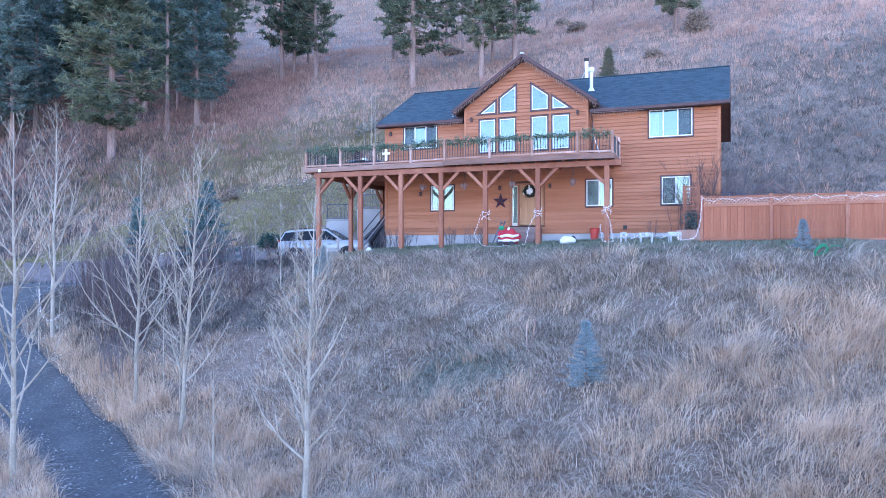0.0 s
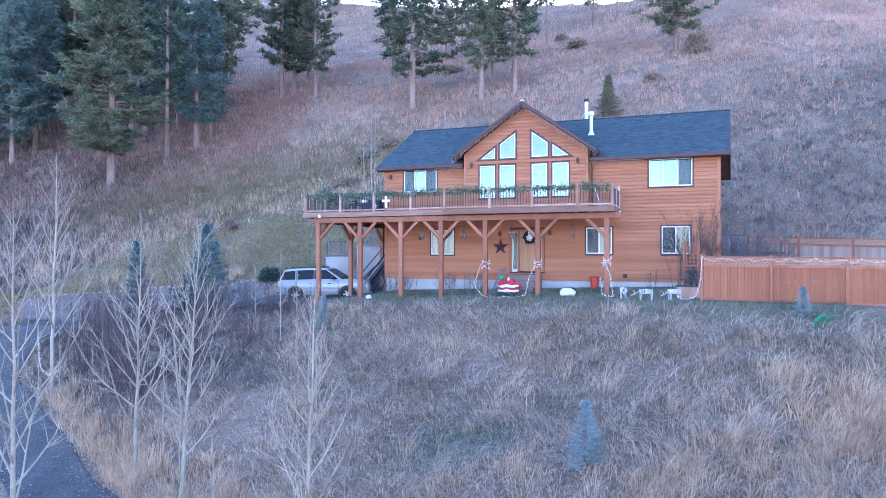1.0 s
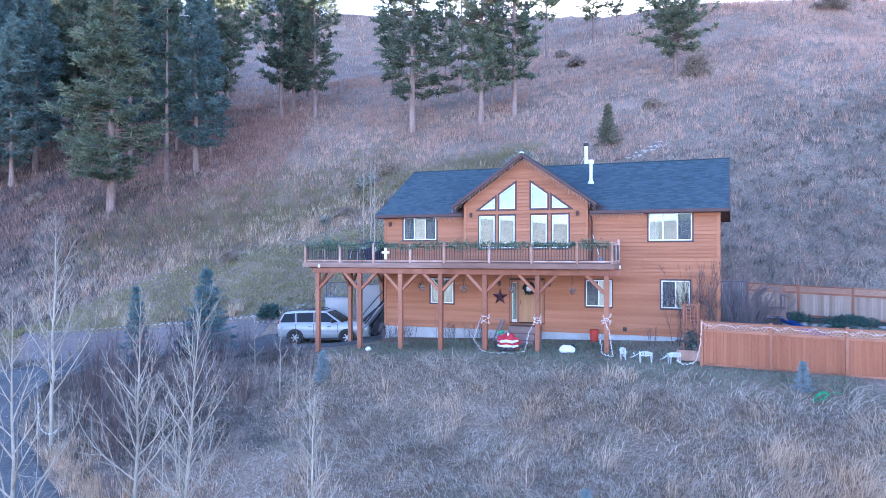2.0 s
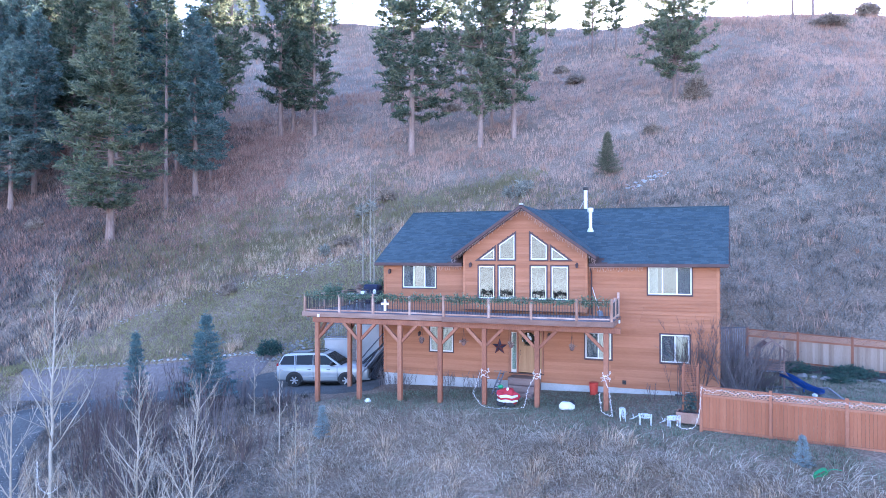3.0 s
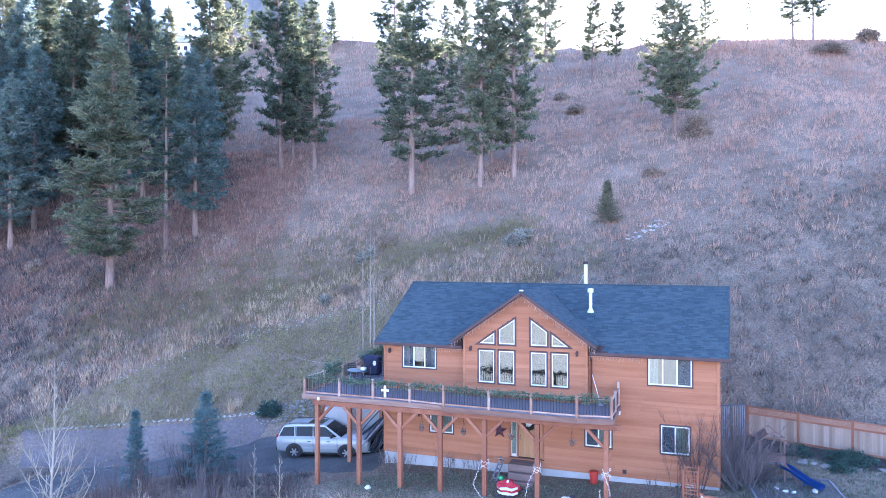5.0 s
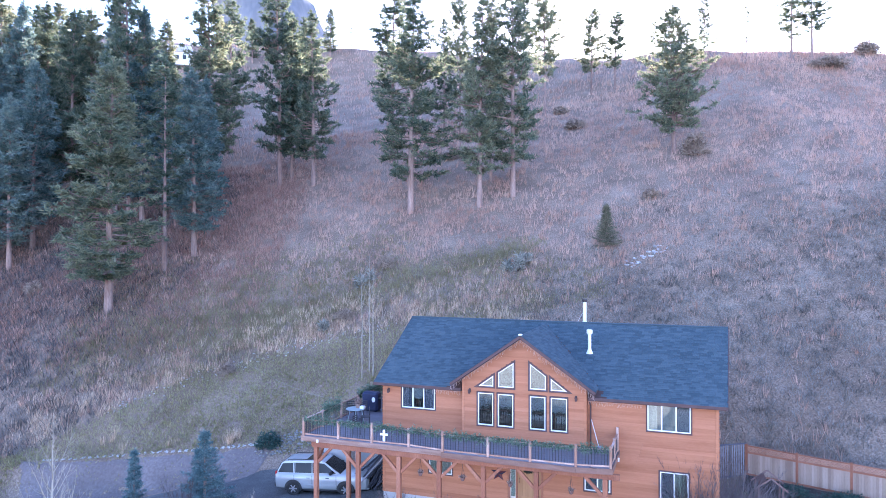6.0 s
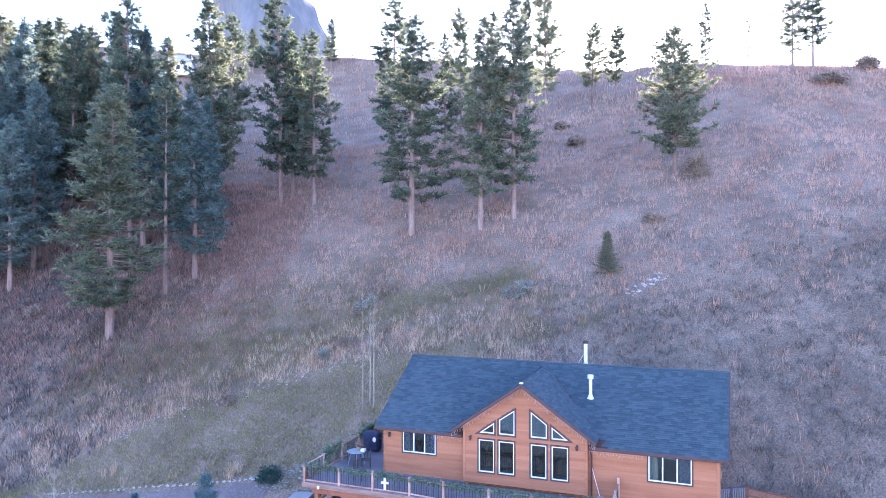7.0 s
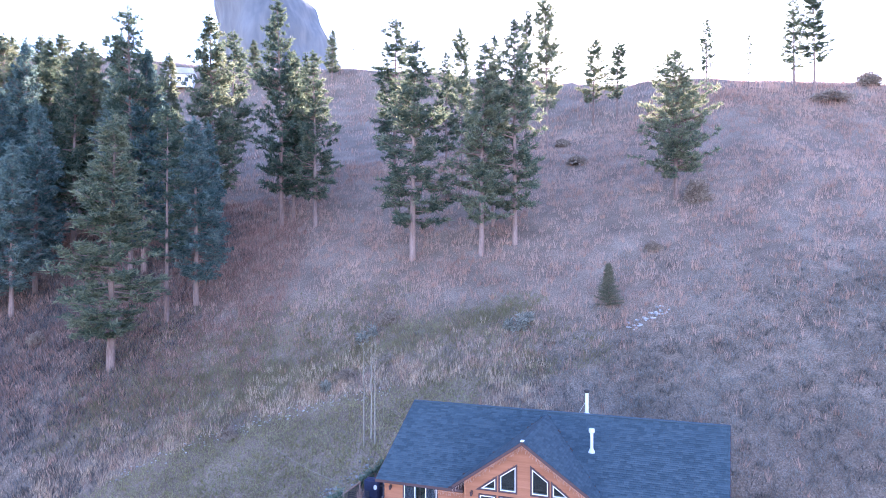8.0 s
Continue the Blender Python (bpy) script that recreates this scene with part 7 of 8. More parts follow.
for i, (a, b) in enumerate(zip(pts_front := [(u, edge_v(u) + 0.08) for u in FRONT_POSTS], pts_front[1:])):
    garland((a[0] + 0.08, a[1] - 0.06, RAIL_Z + 0.03), (b[0] - 0.08, b[1] - 0.06, RAIL_Z + 0.03), 100 + i, "green evergreen garland wound along the deck rail", 0.06, 0.22 if i in (0, 2, 3, 4, 7) else 0.14)
for i, (a, b) in enumerate(((-0.98, 0.95), (3.05, 6.9), (7.0, 8.95))):
    garland((-3.05, a, RAIL_Z + 0.03), (-3.05, b, RAIL_Z + 0.03), 130 + i, "green evergreen garland wound along the deck rail", 0.03, 0.42, 170)
cross = thing("white_cross", HOUSE, "plain white wooden cross tied to the deck rail", "cross")
part("upright", boxed(1.40, 1.52, -3.03, -2.98, 4.42, 4.98, bevel=0.008), WHITE, cross)
part("crossbar", boxed(1.26, 1.66, -3.035, -2.985, 4.70, 4.81, bevel=0.008), WHITE, cross)

# ---- light strings ----
ICICLE = material("amber_icicle_lights", [(0.50, 0.34, 0.28), (0.70, 0.55, 0.48)], 6, 0.4, bump=0)


def light_string(name, points, n, label, group, drop=0.0, seed=1, mesh_scale=1.0, parent_m=HOUSE):
    """A wire with small white bulbs; drop: hanging icicle strands."""
    t = thing(name, parent_m, label, "string lights", group)
    r = random.Random(seed)
    bm = bmesh.new()
    tube(bm, points, 0.004 * mesh_scale, 4)
    part("wire", bm, ICICLE if drop else BULB, t)
    bm = bmesh.new()
    P = [Vector(p) for p in points]
    seg = [(b - a).length for a, b in zip(P, P[1:])]
    tot = sum(seg)
    for i in range(n):
        s = (i + r.random() * 0.8) / n * tot
        for a, b, l_ in zip(P, P[1:], seg):
            if s <= l_:
                c = a.lerp(b, s / l_)
                break
            s -= l_
        d = r.uniform(0.3, 1.0) * drop
        if drop:
            tube(bm, [c, c - Vector((r.uniform(-0.05, 0.05), 0, d * 0.5)), c - Vector((r.uniform(-0.05, 0.05), 0, d))], 0.0055, 3)
        else:
            o = Vector((r.uniform(-0.06, 0.06), r.uniform(-0.06, 0.06), r.uniform(-0.05, 0.07)))
            tube(bm, [c, c + o], [0.010 * mesh_scale, 0.006 * mesh_scale], 4)
    part("bulb_strand", bm, ICICLE if drop else BULB, t)["kind"] = "stuff"


yg = GR_V0 + 0.02
for s in (-1, 1):
    light_string("icicle_lights", [(GAB_MID + s * half, yg - 0.04, GE_Z - 0.20), (GAB_MID, yg - 0.04, GR_Z - 0.20)], 60, "strand of pale icicle lights along the gable rake", "icicle lights", 0.26, 10 + s)
light_string("icicle_lights", [(GAB_R + 0.1, -0.51, EZ - 0.18), (13.2, -0.51, EZ - 0.18)], 34, "strand of pale icicle lights along the eave", "icicle lights", 0.24, 13)
light_string("icicle_lights", [(3.0, -0.51, EZ - 0.18), (4.5, -0.51, EZ - 0.18)], 20, "strand of pale icicle lights along the eave", "icicle lights", 0.24, 14)
for i, u in enumerate((6.37, 8.81, 11.81)):
    g = ground_z(*to_world(u, BEAM_V))
    r = random.Random(i)
    pts = []
    for k in range(26):
        a = k * 0.9
        pts.append((u + 0.17 * math.cos(a) + r.uniform(-0.04, 0.04), BEAM_V - 0.02 + 0.17 * math.sin(a), g + 1.65 - 0.016 * k + r.uniform(-0.12, 0.08)))
    light_string("post_lights", pts, 70, "bundle of white string lights wound on a deck post", "post lights", 0.0, 20 + i, 1.3)


def swag(points, sag, n, label, seed, m=HOUSE):
    out = []
    for a, b in zip(points, points[1:]):
        a, b = Vector(a), Vector(b)
        for k in range(10):
            f = k / 10
            c = a.lerp(b, f)
            c.z -= 4 * sag * f * (1 - f)
            out.append(tuple(c))
    out.append(points[-1])
    light_string("light_swag", out, n, label, "light swags", 0.0, seed, 1.3, m)


gp = lambda u, v: ground_z(*to_world(u, v))
swag([(6.2, -2.95, gp(6.2, -2.95) + 1.5), (5.9, -3.1, gp(5.9, -3.1) + 0.6), (6.4, -3.3, gp(6.4, -3.3) + 0.08), (7.4, -3.4, gp(7.4, -3.4) + 0.06), (8.3, -3.2, gp(8.3, -3.2) + 0.08), (8.45, -2.98, gp(8.45, -2.98) + 0.9), (8.75, -2.95, gp(8.75, -2.95) + 1.5)], 0.05, 90, "white light string looped from post to ground", 31)
swag([(11.7, -2.95, gp(11.7, -2.95) + 1.6), (11.95, -3.1, gp(11.95, -3.1) + 1.0), (12.1, -3.5, gp(12.1, -3.5) + 0.4), (12.2, -3.9, gp(12.2, -3.9) + 0.1), (11.7, -3.4, gp(11.7, -3.4) + 0.1), (11.55, -3.0, gp(11.55, -3.0) + 0.8)], 0.03, 70, "white light string looped from post to ground", 32)
fa, fb = Vector(FRONT_FENCE[0]), Vector(FRONT_FENCE[-1])
line = []
for k in range(49):
    p = fa.lerp(fb, k / 48)
    line.append((p.x - 0.03, p.y - 0.07, p.z + 1.66 - 0.14 * abs(math.sin(k * 0.83)) + 0.03 * math.sin(k * 2.7)))
light_string("fence_lights", line, 170, "white light string draped along the fence lattice", "fence lights", 0.0, 40, 0.9, Matrix())
swag([(9.83, 25.78, 2.10), (9.75, 25.75, 1.2), (9.55, 25.7, 0.62), (9.2, 25.9, 0.5), (8.95, 26.1, 0.62)], 0.05, 50, "white light string falling from the fence end", 33, Matrix())

# ---- lawn ornaments ----
WIRE = material("white_wire_mesh", [(0.62, 0.66, 0.68), (0.78, 0.80, 0.80)], 4, 0.5, bump=0)


def wire_deer(x, y, turn, s, seed, head_up):
    """A grazing deer shape of bent white wire, one plain mesh."""
    r = random.Random(seed)
    bm = bmesh.new()

    def loop(c, rx, rz, axis, n=14, rad=0.011):
        pts = []
        for k in range(n + 1):
            a = 2 * math.pi * k / n
            pts.append((c[0] + (rx * math.cos(a) if axis == "y" else 0), c[1] + (rx * math.cos(a) if axis == "x" else 0), c[2] + rz * math.sin(a)))
        tube(bm, pts, rad, 4, caps=False)

    for xx in (-0.30, -0.15, 0.0, 0.15, 0.28):
        loop((xx, 0, 0.58), 0.12, 0.15, "x")
    for yy in (-0.08, 0.0, 0.08):
        tube(bm, [(-0.34, yy, 0.60), (-0.1, yy * 1.4, 0.72), (0.15, yy * 1.4, 0.71), (0.33, yy, 0.62)], 0.011, 4)
        tube(bm, [(-0.32, yy, 0.52), (0.0, yy * 1.4, 0.44), (0.30, yy, 0.50)], 0.011, 4)
    for xx, yy in ((-0.28, -0.1), (-0.28, 0.1), (0.25, -0.1), (0.25, 0.1)):
        for d in (-0.035, 0.035):
            tube(bm, [(xx + d, yy, 0.55), (xx + d * 0.8, yy, 0.28), (xx + d * 0.5, yy, 0.0)], 0.012, 4)
        for z in (0.1, 0.2, 0.3, 0.4):
            tube(bm, [(xx - 0.03, yy, z), (xx + 0.03, yy, z + 0.05)], 0.008, 3)
    hx, hz = (0.50, 0.95) if head_up else (0.58, 0.36)
    for d in (-0.05, 0.05):
        tube(bm, [(0.28, d, 0.62), ((0.28 + hx) / 2, d, (0.62 + hz) / 2 + 0.02), (hx, d * 0.7, hz)], 0.011, 4)
    tube(bm, [(hx - 0.05, 0, hz + 0.06), (hx + 0.05, 0.03, hz + 0.02), (hx + 0.17, 0, hz - 0.05), (hx + 0.05, -0.03, hz - 0.02), (hx - 0.05, 0, hz + 0.06)], 0.014, 4)
    for d in (-1, 1):
        tube(bm, [(hx - 0.02, d * 0.03, hz + 0.05), (hx - 0.05, d * 0.12, hz + 0.16), (hx + 0.02, d * 0.16, hz + 0.28)], 0.010, 4)
    for k in range(34):
        a = r.uniform(-0.3, 0.28)
        tube(bm, [(a, -0.12, 0.5 + r.uniform(-0.05, 0.1)), (a + r.uniform(-0.1, 0.1), 0.0, 0.72), (a, 0.12, 0.5)], 0.008, 3)
    me = bpy.data.meshes.new("wire_deer")
    bm.to_mesh(me)
    bm.free()
    me.materials.append(WIRE)
    ob = new("wire_deer", me)
    ob.matrix_world = pose(x, y, ground_z(x, y), 0, 0, turn) @ Matrix.Diagonal((s, s * 1.1, s * 0.76, 1))
    tagged(ob, "white wire-frame grazing deer ornament on the lawn", "lawn ornament", "wire deer")


wire_deer(7.35, 27.75, -100, 0.85, 1, False)
wire_deer(8.05, 27.0, 165, 0.8, 2, False)
wire_deer(9.05, 26.6, 190, 0.78, 3, False)

RED_CLOTH = material("red_fabric", [(0.38, 0.025, 0.04), (0.52, 0.05, 0.07)], 2, 0.6, bump=0.2, fine=10)
WHITE_CLOTH = material("white_fabric", [(0.66, 0.66, 0.66), (0.78, 0.78, 0.78)], 2, 0.7, bump=0.2, fine=12)
BLACK_CLOTH = material("black_fabric", [(0.02, 0.02, 0.025), (0.045, 0.045, 0.05)], 3, 0.5)
GREEN_PLASTIC = material("green_plastic", [(0.02, 0.25, 0.11), (0.03, 0.36, 0.16)], 4, 0.4, spec=0.5)


def lump(bm, c, r, seed, sub=2, amt=0.25):
    res = bmesh.ops.create_icosphere(bm, subdivisions=sub, radius=1)
    o = Vector((seed * 3.1, seed * 1.7, 0))
    for v in res["verts"]:
        k = 1 + amt * noise.noise(v.co * 1.6 + o)
        v.co = Vector((c[0] + v.co.x * r[0] * k, c[1] + v.co.y * r[1] * k, c[2] + v.co.z * r[2] * k))
    return bm


def slumped_decoration():
    u, v = 7.45, -2.72
    g = gp(u, v)
    t = thing("lawn_inflatable", HOUSE @ Matrix.Translation((u, v, g)) @ Matrix.Diagonal((0.84, 0.84, 0.92, 1)), "half-deflated red and white fabric decoration slumped on the lawn", "lawn ornament")
    u = v = g = 0.0
    bm = lump(bmesh.new(), (u, v, g + 0.42), (0.56, 0.36, 0.42), 1, 3, 0.5)
    part("body", bm, RED_CLOTH, t)
    for k, z in enumerate((0.24, 0.48)):
        bm = bmesh.new()
        tube(bm, [(u - 0.55, v - 0.12, g + z + 0.02), (u - 0.3, v - 0.34, g + z - 0.02), (u, v - 0.40, g + z + 0.03), (u + 0.3, v - 0.34, g + z - 0.02), (u + 0.55, v - 0.10, g + z + 0.03)], [0.05, 0.07, 0.075, 0.07, 0.05], 8)
        part("white_band", bm, WHITE_CLOTH, t, "white fabric band")
    bm = bmesh.new()
    lump(bm, (u + 0.05, v - 0.22, g + 0.80), (0.07, 0.06, 0.10), 2, 2)
    part("tuft", bm, WHITE_CLOTH, t)
    for s in (-0.28, 0.22):
        bm = lump(bmesh.new(), (u + s, v - 0.42, g + 0.10), (0.25, 0.16, 0.12), 4 + s, 2)
        part("foot", bm, BLACK_CLOTH, t, "black fabric foot")
    bm = lump(bmesh.new(), (u - 0.42, v + 0.05, g + 0.88), (0.16, 0.12, 0.10), 7, 2)
    part("green_flap", bm, GREEN_PLASTIC, t, "green fabric flap")


slumped_decoration()
u, v = 10.15, -2.95
t = thing("white_fabric_heap", HOUSE, "collapsed white fabric decoration lying on the lawn", "lawn ornament")
part("cloth", lump(bmesh.new(), (u, v, gp(u, v) + 0.14), (0.34, 0.25, 0.20), 3, 3, 0.3), WHITE_CLOTH, t)
part("dark_fold", lump(bmesh.new(), (u + 0.2, v + 0.22, gp(u, v) + 0.16), (0.16, 0.12, 0.2), 5, 2, 0.3), BLACK_CLOTH, t, "black fabric fold")
RED_PLASTIC = material("red_plastic", [(0.42, 0.04, 0.03), (0.55, 0.06, 0.04)], 3, 0.4, spec=0.5)
u, v = 10.95, -0.35
t = thing("red_bin", HOUSE, "red plastic bin standing against the foundation", "bin")
g = gp(u, v)
bm = bmesh.new()
tube(bm, [(u, v, g - 0.02), (u, v, g + 0.5), (u, v, g + 0.52)], [0.17, 0.21, 0.22], 16)
part("tub", bm, RED_PLASTIC, t)
bm = bmesh.new()
tube(bm, [(u, v, g + 0.52), (u, v, g + 0.56)], [0.23, 0.20], 16)
part("lid", bm, RED_PLASTIC, t)
t = thing("wall_vent", HOUSE, "small dark square vent low on the siding", "vent")
part("cover", boxed(12.22, 12.40, -0.05, -0.028, 1.08, 1.28, bevel=0.01), CAP, t)
for k in range(3):
    part("louvre", boxed(12.24, 12.38, -0.065, -0.05, 1.11 + 0.05 * k, 1.135 + 0.05 * k), BLACKTRIM, t)
t = thing("foundation_vent", HOUSE, "small grille vent set in the concrete foundation", "vent")
part("frame", boxed(14.5, 14.95, -0.012, 0.025, 0.62, 0.82, bevel=0.008), CONCRETE, t)
for k in range(2):
    part("grille", boxed(14.54 + 0.2 * k, 14.70 + 0.2 * k, -0.02, -0.008, 0.65, 0.79), BLACKTRIM, t)

# ---- trellis with planter by the fence ----
def trellis():
    x, y = 9.98, 27.3
    g = ground_z(x, y)
    t = thing("garden_trellis", pose(x, y, g, 0, 0, -25), "tall red-brown lattice trellis tower in a planter box", "trellis")
    for sx in (-0.27, 0.27):
        for sy in (-0.27, 0.27):
            part("post", boxed(sx - 0.03, sx + 0.03, sy - 0.03, sy + 0.03, 0.0, 2.15 + (0.1 if sy > 0 else 0)), TIMBER, t)
    for k in range(11):
        z = 0.65 + 0.15 * k
        for sy in (-0.27, 0.27):
            part("slat", boxed(-0.30, 0.30, sy - 0.045, sy - 0.032, z, z + 0.03), TIMBER, t)
        for sx in (-0.27, 0.27):
            part("slat", boxed(sx - 0.045, sx - 0.032, -0.30, 0.30, z + 0.02, z + 0.05), TIMBER, t)
    for k in range(3):
        part("slat", boxed(-0.15 + 0.15 * k - 0.012, -0.15 + 0.15 * k + 0.012, -0.32, -0.317, 0.5, 2.1), TIMBER, t)
    b = thing("planter_box", pose(x - 0.1, y - 0.35, g, 0, 0, -25), "low pinkish timber planter box with dark soil", "planter")
    for a in ((-0.55, 0.55, -0.36, -0.31), (-0.55, 0.55, 0.31, 0.36), (-0.55, -0.50, -0.31, 0.31), (0.50, 0.55, -0.31, 0.31)):
        part("side", boxed(a[0], a[1], a[2], a[3], 0.0, 0.42, bevel=0.008), RAILWOOD, b)
    part("soil", boxed(-0.50, 0.50, -0.31, 0.31, 0.0, 0.36), TRIM, b, "dark soil")
    s = thing("evergreen_shrub", pose(x - 0.1, y - 0.3, g + 0.36), "dark clipped shrub growing in the planter box", "shrub")
    gg = np.random.default_rng(8)
    n = 160
    c = gg.normal(size=(n, 3)) * np.array([0.17, 0.15, 0.2]) + np.array([0, 0, 0.35])
    V, F = spray(gg, c, np.tile([0, 0, 0.4], (n, 1)), 0.13, 5, 0.016)
    part("leaves", raw_mesh("leaves", V, F, NEEDLE_DARK), None, s)["kind"] = "stuff"
    bm = bmesh.new()
    tube(bm, [(0, 0, -0.02), (0, 0, 0.4)], 0.02, 6)
    part("stem", bm, TWIG, s)


trellis()

# ---- yard behind the fence: play tower, slide, sand pit, shrubs, gate ----
BLUE_PLASTIC = material("blue_plastic", [(0.02, 0.07, 0.24), (0.03, 0.10, 0.33)], 2, 0.35, spec=0.5)
SAND = material("dark_sand", [(0.085, 0.075, 0.07), (0.14, 0.125, 0.12), (0.19, 0.175, 0.165)], 1.5, 0.95, bump=0.4, fine=30)
px, py = 15.1, 31.3
pg = ground_z(px, py)
PLAYWOOD = material("faded_play_timber", [(0.11, 0.07, 0.06), (0.18, 0.115, 0.10), (0.25, 0.165, 0.145)], 2, 0.8, vary=0.3)
tower = thing("play_tower", pose(px, py, pg, 0, 0, -18) @ Matrix.Diagonal((0.85, 0.85, 0.84, 1)), "weathered wooden play tower with small gable roof", "play set")
for sx in (-0.6, 0.6):
    for sy in (-0.6, 0.6):
        part("post", boxed(sx - 0.045, sx + 0.045, sy - 0.045, sy + 0.045, -0.1, 2.15), PLAYWOOD, tower)
for k in range(8):
    part("floor_board", boxed(-0.6 + 0.15 * k + 0.005, -0.6 + 0.15 * k + 0.145, -0.64, 0.64, 0.95, 0.98), STICK, tower)
for k in range(4):
    part("wall_board", boxed(-0.64, 0.64, -0.67, -0.645, 1.05 + 0.13 * k, 1.15 + 0.13 * k), PLAYWOOD, tower)
for k in range(5):
    part("rung", boxed(-0.68, -0.645, -0.5, 0.5, 0.15 + 0.19 * k, 0.21 + 0.19 * k), PLAYWOOD, tower)
for s in (-1, 1):
    for k in range(4):
        f0, f1 = k / 4, (k + 1) / 4
        bm = bmesh.new()
        a0, a1 = (s * 0.8 * (1 - f0), 2.05 + 0.6 * f0), (s * 0.8 * (1 - f1) * 0.99, 2.05 + 0.6 * f1 + 0.01)
        vs = [bm.verts.new((a0[0], y_, a0[1])) for y_ in (-0.75, 0.75)] + [bm.verts.new((a1[0], y_, a1[1])) for y_ in (0.75, -0.75)]
        f = bm.faces.new(vs)
        bmesh.ops.solidify(bm, geom=[f], thickness=0.02)
        if s < 0 and k in (1, 2):
            part("roof_board", bm, PLAYWOOD, tower)
for yy in (-0.75, 0.75):
    for s in (-1, 1):
        bm = bmesh.new()
        beam(bm, (s * 0.82, yy, 2.02), (0, yy, 2.66), 0.05, 0.08)
        part("rafter", bm, PLAYWOOD, tower)
for s in (-0.5, 0.5):
    bm = bmesh.new()
    beam(bm, (0.62, s * 0.5 - 0.2, 1.0), (1.25, s * 0.5 - 0.6, -0.05), 0.08, 0.05)
    part("brace", bm, PLAYWOOD, tower)
slide = thing("play_slide", Matrix(), "bright blue wavy plastic slide", "slide")
p0, p1 = np.array([15.45, 30.9, pg + 0.62]), np.array([16.5, 29.5, ground_z(16.5, 29.5) + 0.10])
sd = p1 - p0
nrm = np.array([-sd[1], sd[0], 0]) / math.hypot(sd[0], sd[1])
bm = bmesh.new()
rows_ = []
for k in range(17):
    f = k / 16
    c = p0 + sd * f
    c[2] = p0[2] + sd[2] * (0.75 * f + 0.25 * f * f * (3 - 2 * f)) + 0.025 * math.sin(f * 8)
    rows_.append([bm.verts.new(tuple(c + nrm * w + np.array([0, 0, h]))) for w, h in ((-0.26, 0.14), (-0.23, 0.0), (0.23, 0.0), (0.26, 0.14))])
for a, b in zip(rows_, rows_[1:]):
    for k in range(3):
        bm.faces.new((a[k], a[k + 1], b[k + 1], b[k]))
bmesh.ops.solidify(bm, geom=bm.faces[:], thickness=0.03)
part("chute", bm, BLUE_PLASTIC, slide)
bm = bmesh.new()
tube(bm, [tuple(p0 + sd * 0.55 + np.array([0, 0, -0.12])), tuple(np.array([p0[0] + sd[0] * 0.55, p0[1] + sd[1] * 0.55, ground_z(p0[0] + sd[0] * 0.55, p0[1] + sd[1] * 0.55) - 0.1]))], 0.04, 6)
part("leg", bm, BLUE_PLASTIC, slide)
sg = ground_z(15.4, 29.8) + 0.03
pit = thing("sand_pit", pose(15.4, 29.8, sg, 4.0, -1.2, -12), "rectangular dark sand pit framed with timber", "sand pit")
part("sand", boxed(-1.75, 1.75, -1.25, 1.15, -0.4, 0.0), SAND, pit)
for a in ((-1.83, 1.83, -1.33, -1.25), (-1.83, 1.83, 1.15, 1.23), (-1.83, -1.75, -1.25, 1.15), (1.75, 1.83, -1.25, 1.15)):
    part("edge_timber", boxed(*a, -0.4, 0.06, bevel=0.01), STICK, pit)
for i, (a, b, c) in enumerate(((-0.4, -0.3, 0.08), (-0.1, -0.4, 0.08), (0.8, -0.2, 0.11), (-0.7, 0.0, 0.07))):
    t = thing("sand_toy", pit.matrix_world @ pose(a, b, 0.0, 0, 0, 40 * i), "small pale plastic toy lying in the sand pit", "toy", "sand toys")
    part("shell", lump(bmesh.new(), (0, 0, c * 0.6), (c * 1.7, c, c * 0.7), i, 2, 0.4), WHITE_CLOTH, t)


def planting_bed():
    """Dark mulch in front of the back fence."""
    a, b = Vector(BACK_FENCE[0]), Vector(BACK_FENCE[-1])
    V = []
    for k in range(25):
        p = a.lerp(b, k / 24)
        for q in range(6):
            w = 0.12 + (1.9 + 0.3 * math.sin(k * 0.8)) * q / 5
            x, y = p.x - 0.562 * w, p.y - 0.827 * w
            V.append((x, y, ground_z(x, y) + (0.07 if q < 5 else -0.03)))
    n = np.arange(len(V)).reshape(-1, 6)
    f = np.stack([n[:-1, :-1], n[:-1, 1:], n[1:, 1:], n[1:, :-1]], -1).reshape(-1, 4)
    mat = material("dark_mulch", [(0.03, 0.026, 0.024), (0.06, 0.05, 0.045), (0.10, 0.085, 0.075)], 1.5, 0.95, bump=0.8, fine=18)
    tagged(new("planting_bed", smooth(raw_mesh("planting_bed", V, f, mat))), "dark mulched planting bed below the back fence", "planting bed", kind="structure")


planting_bed()
gate = thing("side_gate", Matrix(), "grey metal slat gate between house and back fence", "gate")
gx0, gy0 = to_world(LENGTH + 0.1, 6.4)
gx1, gy1 = 16.35, 36.5
for i in range(14):
    f = i / 13
    xx, yy = gx0 + (gx1 - gx0) * f, gy0 + (gy1 - gy0) * f
    bm = bmesh.new()
    beam(bm, (xx, yy, 1.2), (xx, yy, 3.2), 0.02, 0.05)
    part("slat", bm, STICK, gate)
for z in (1.5, 3.2):
    bm = bmesh.new()
    beam(bm, (gx0, gy0, z), (gx1, gy1, z), 0.05, 0.06)
    part("rail", bm, STICK, gate)
JUNIPER = leafy("juniper_green", [(0.03, 0.07, 0.06), (0.06, 0.12, 0.10), (0.11, 0.18, 0.14)], 1.2, 0.2)


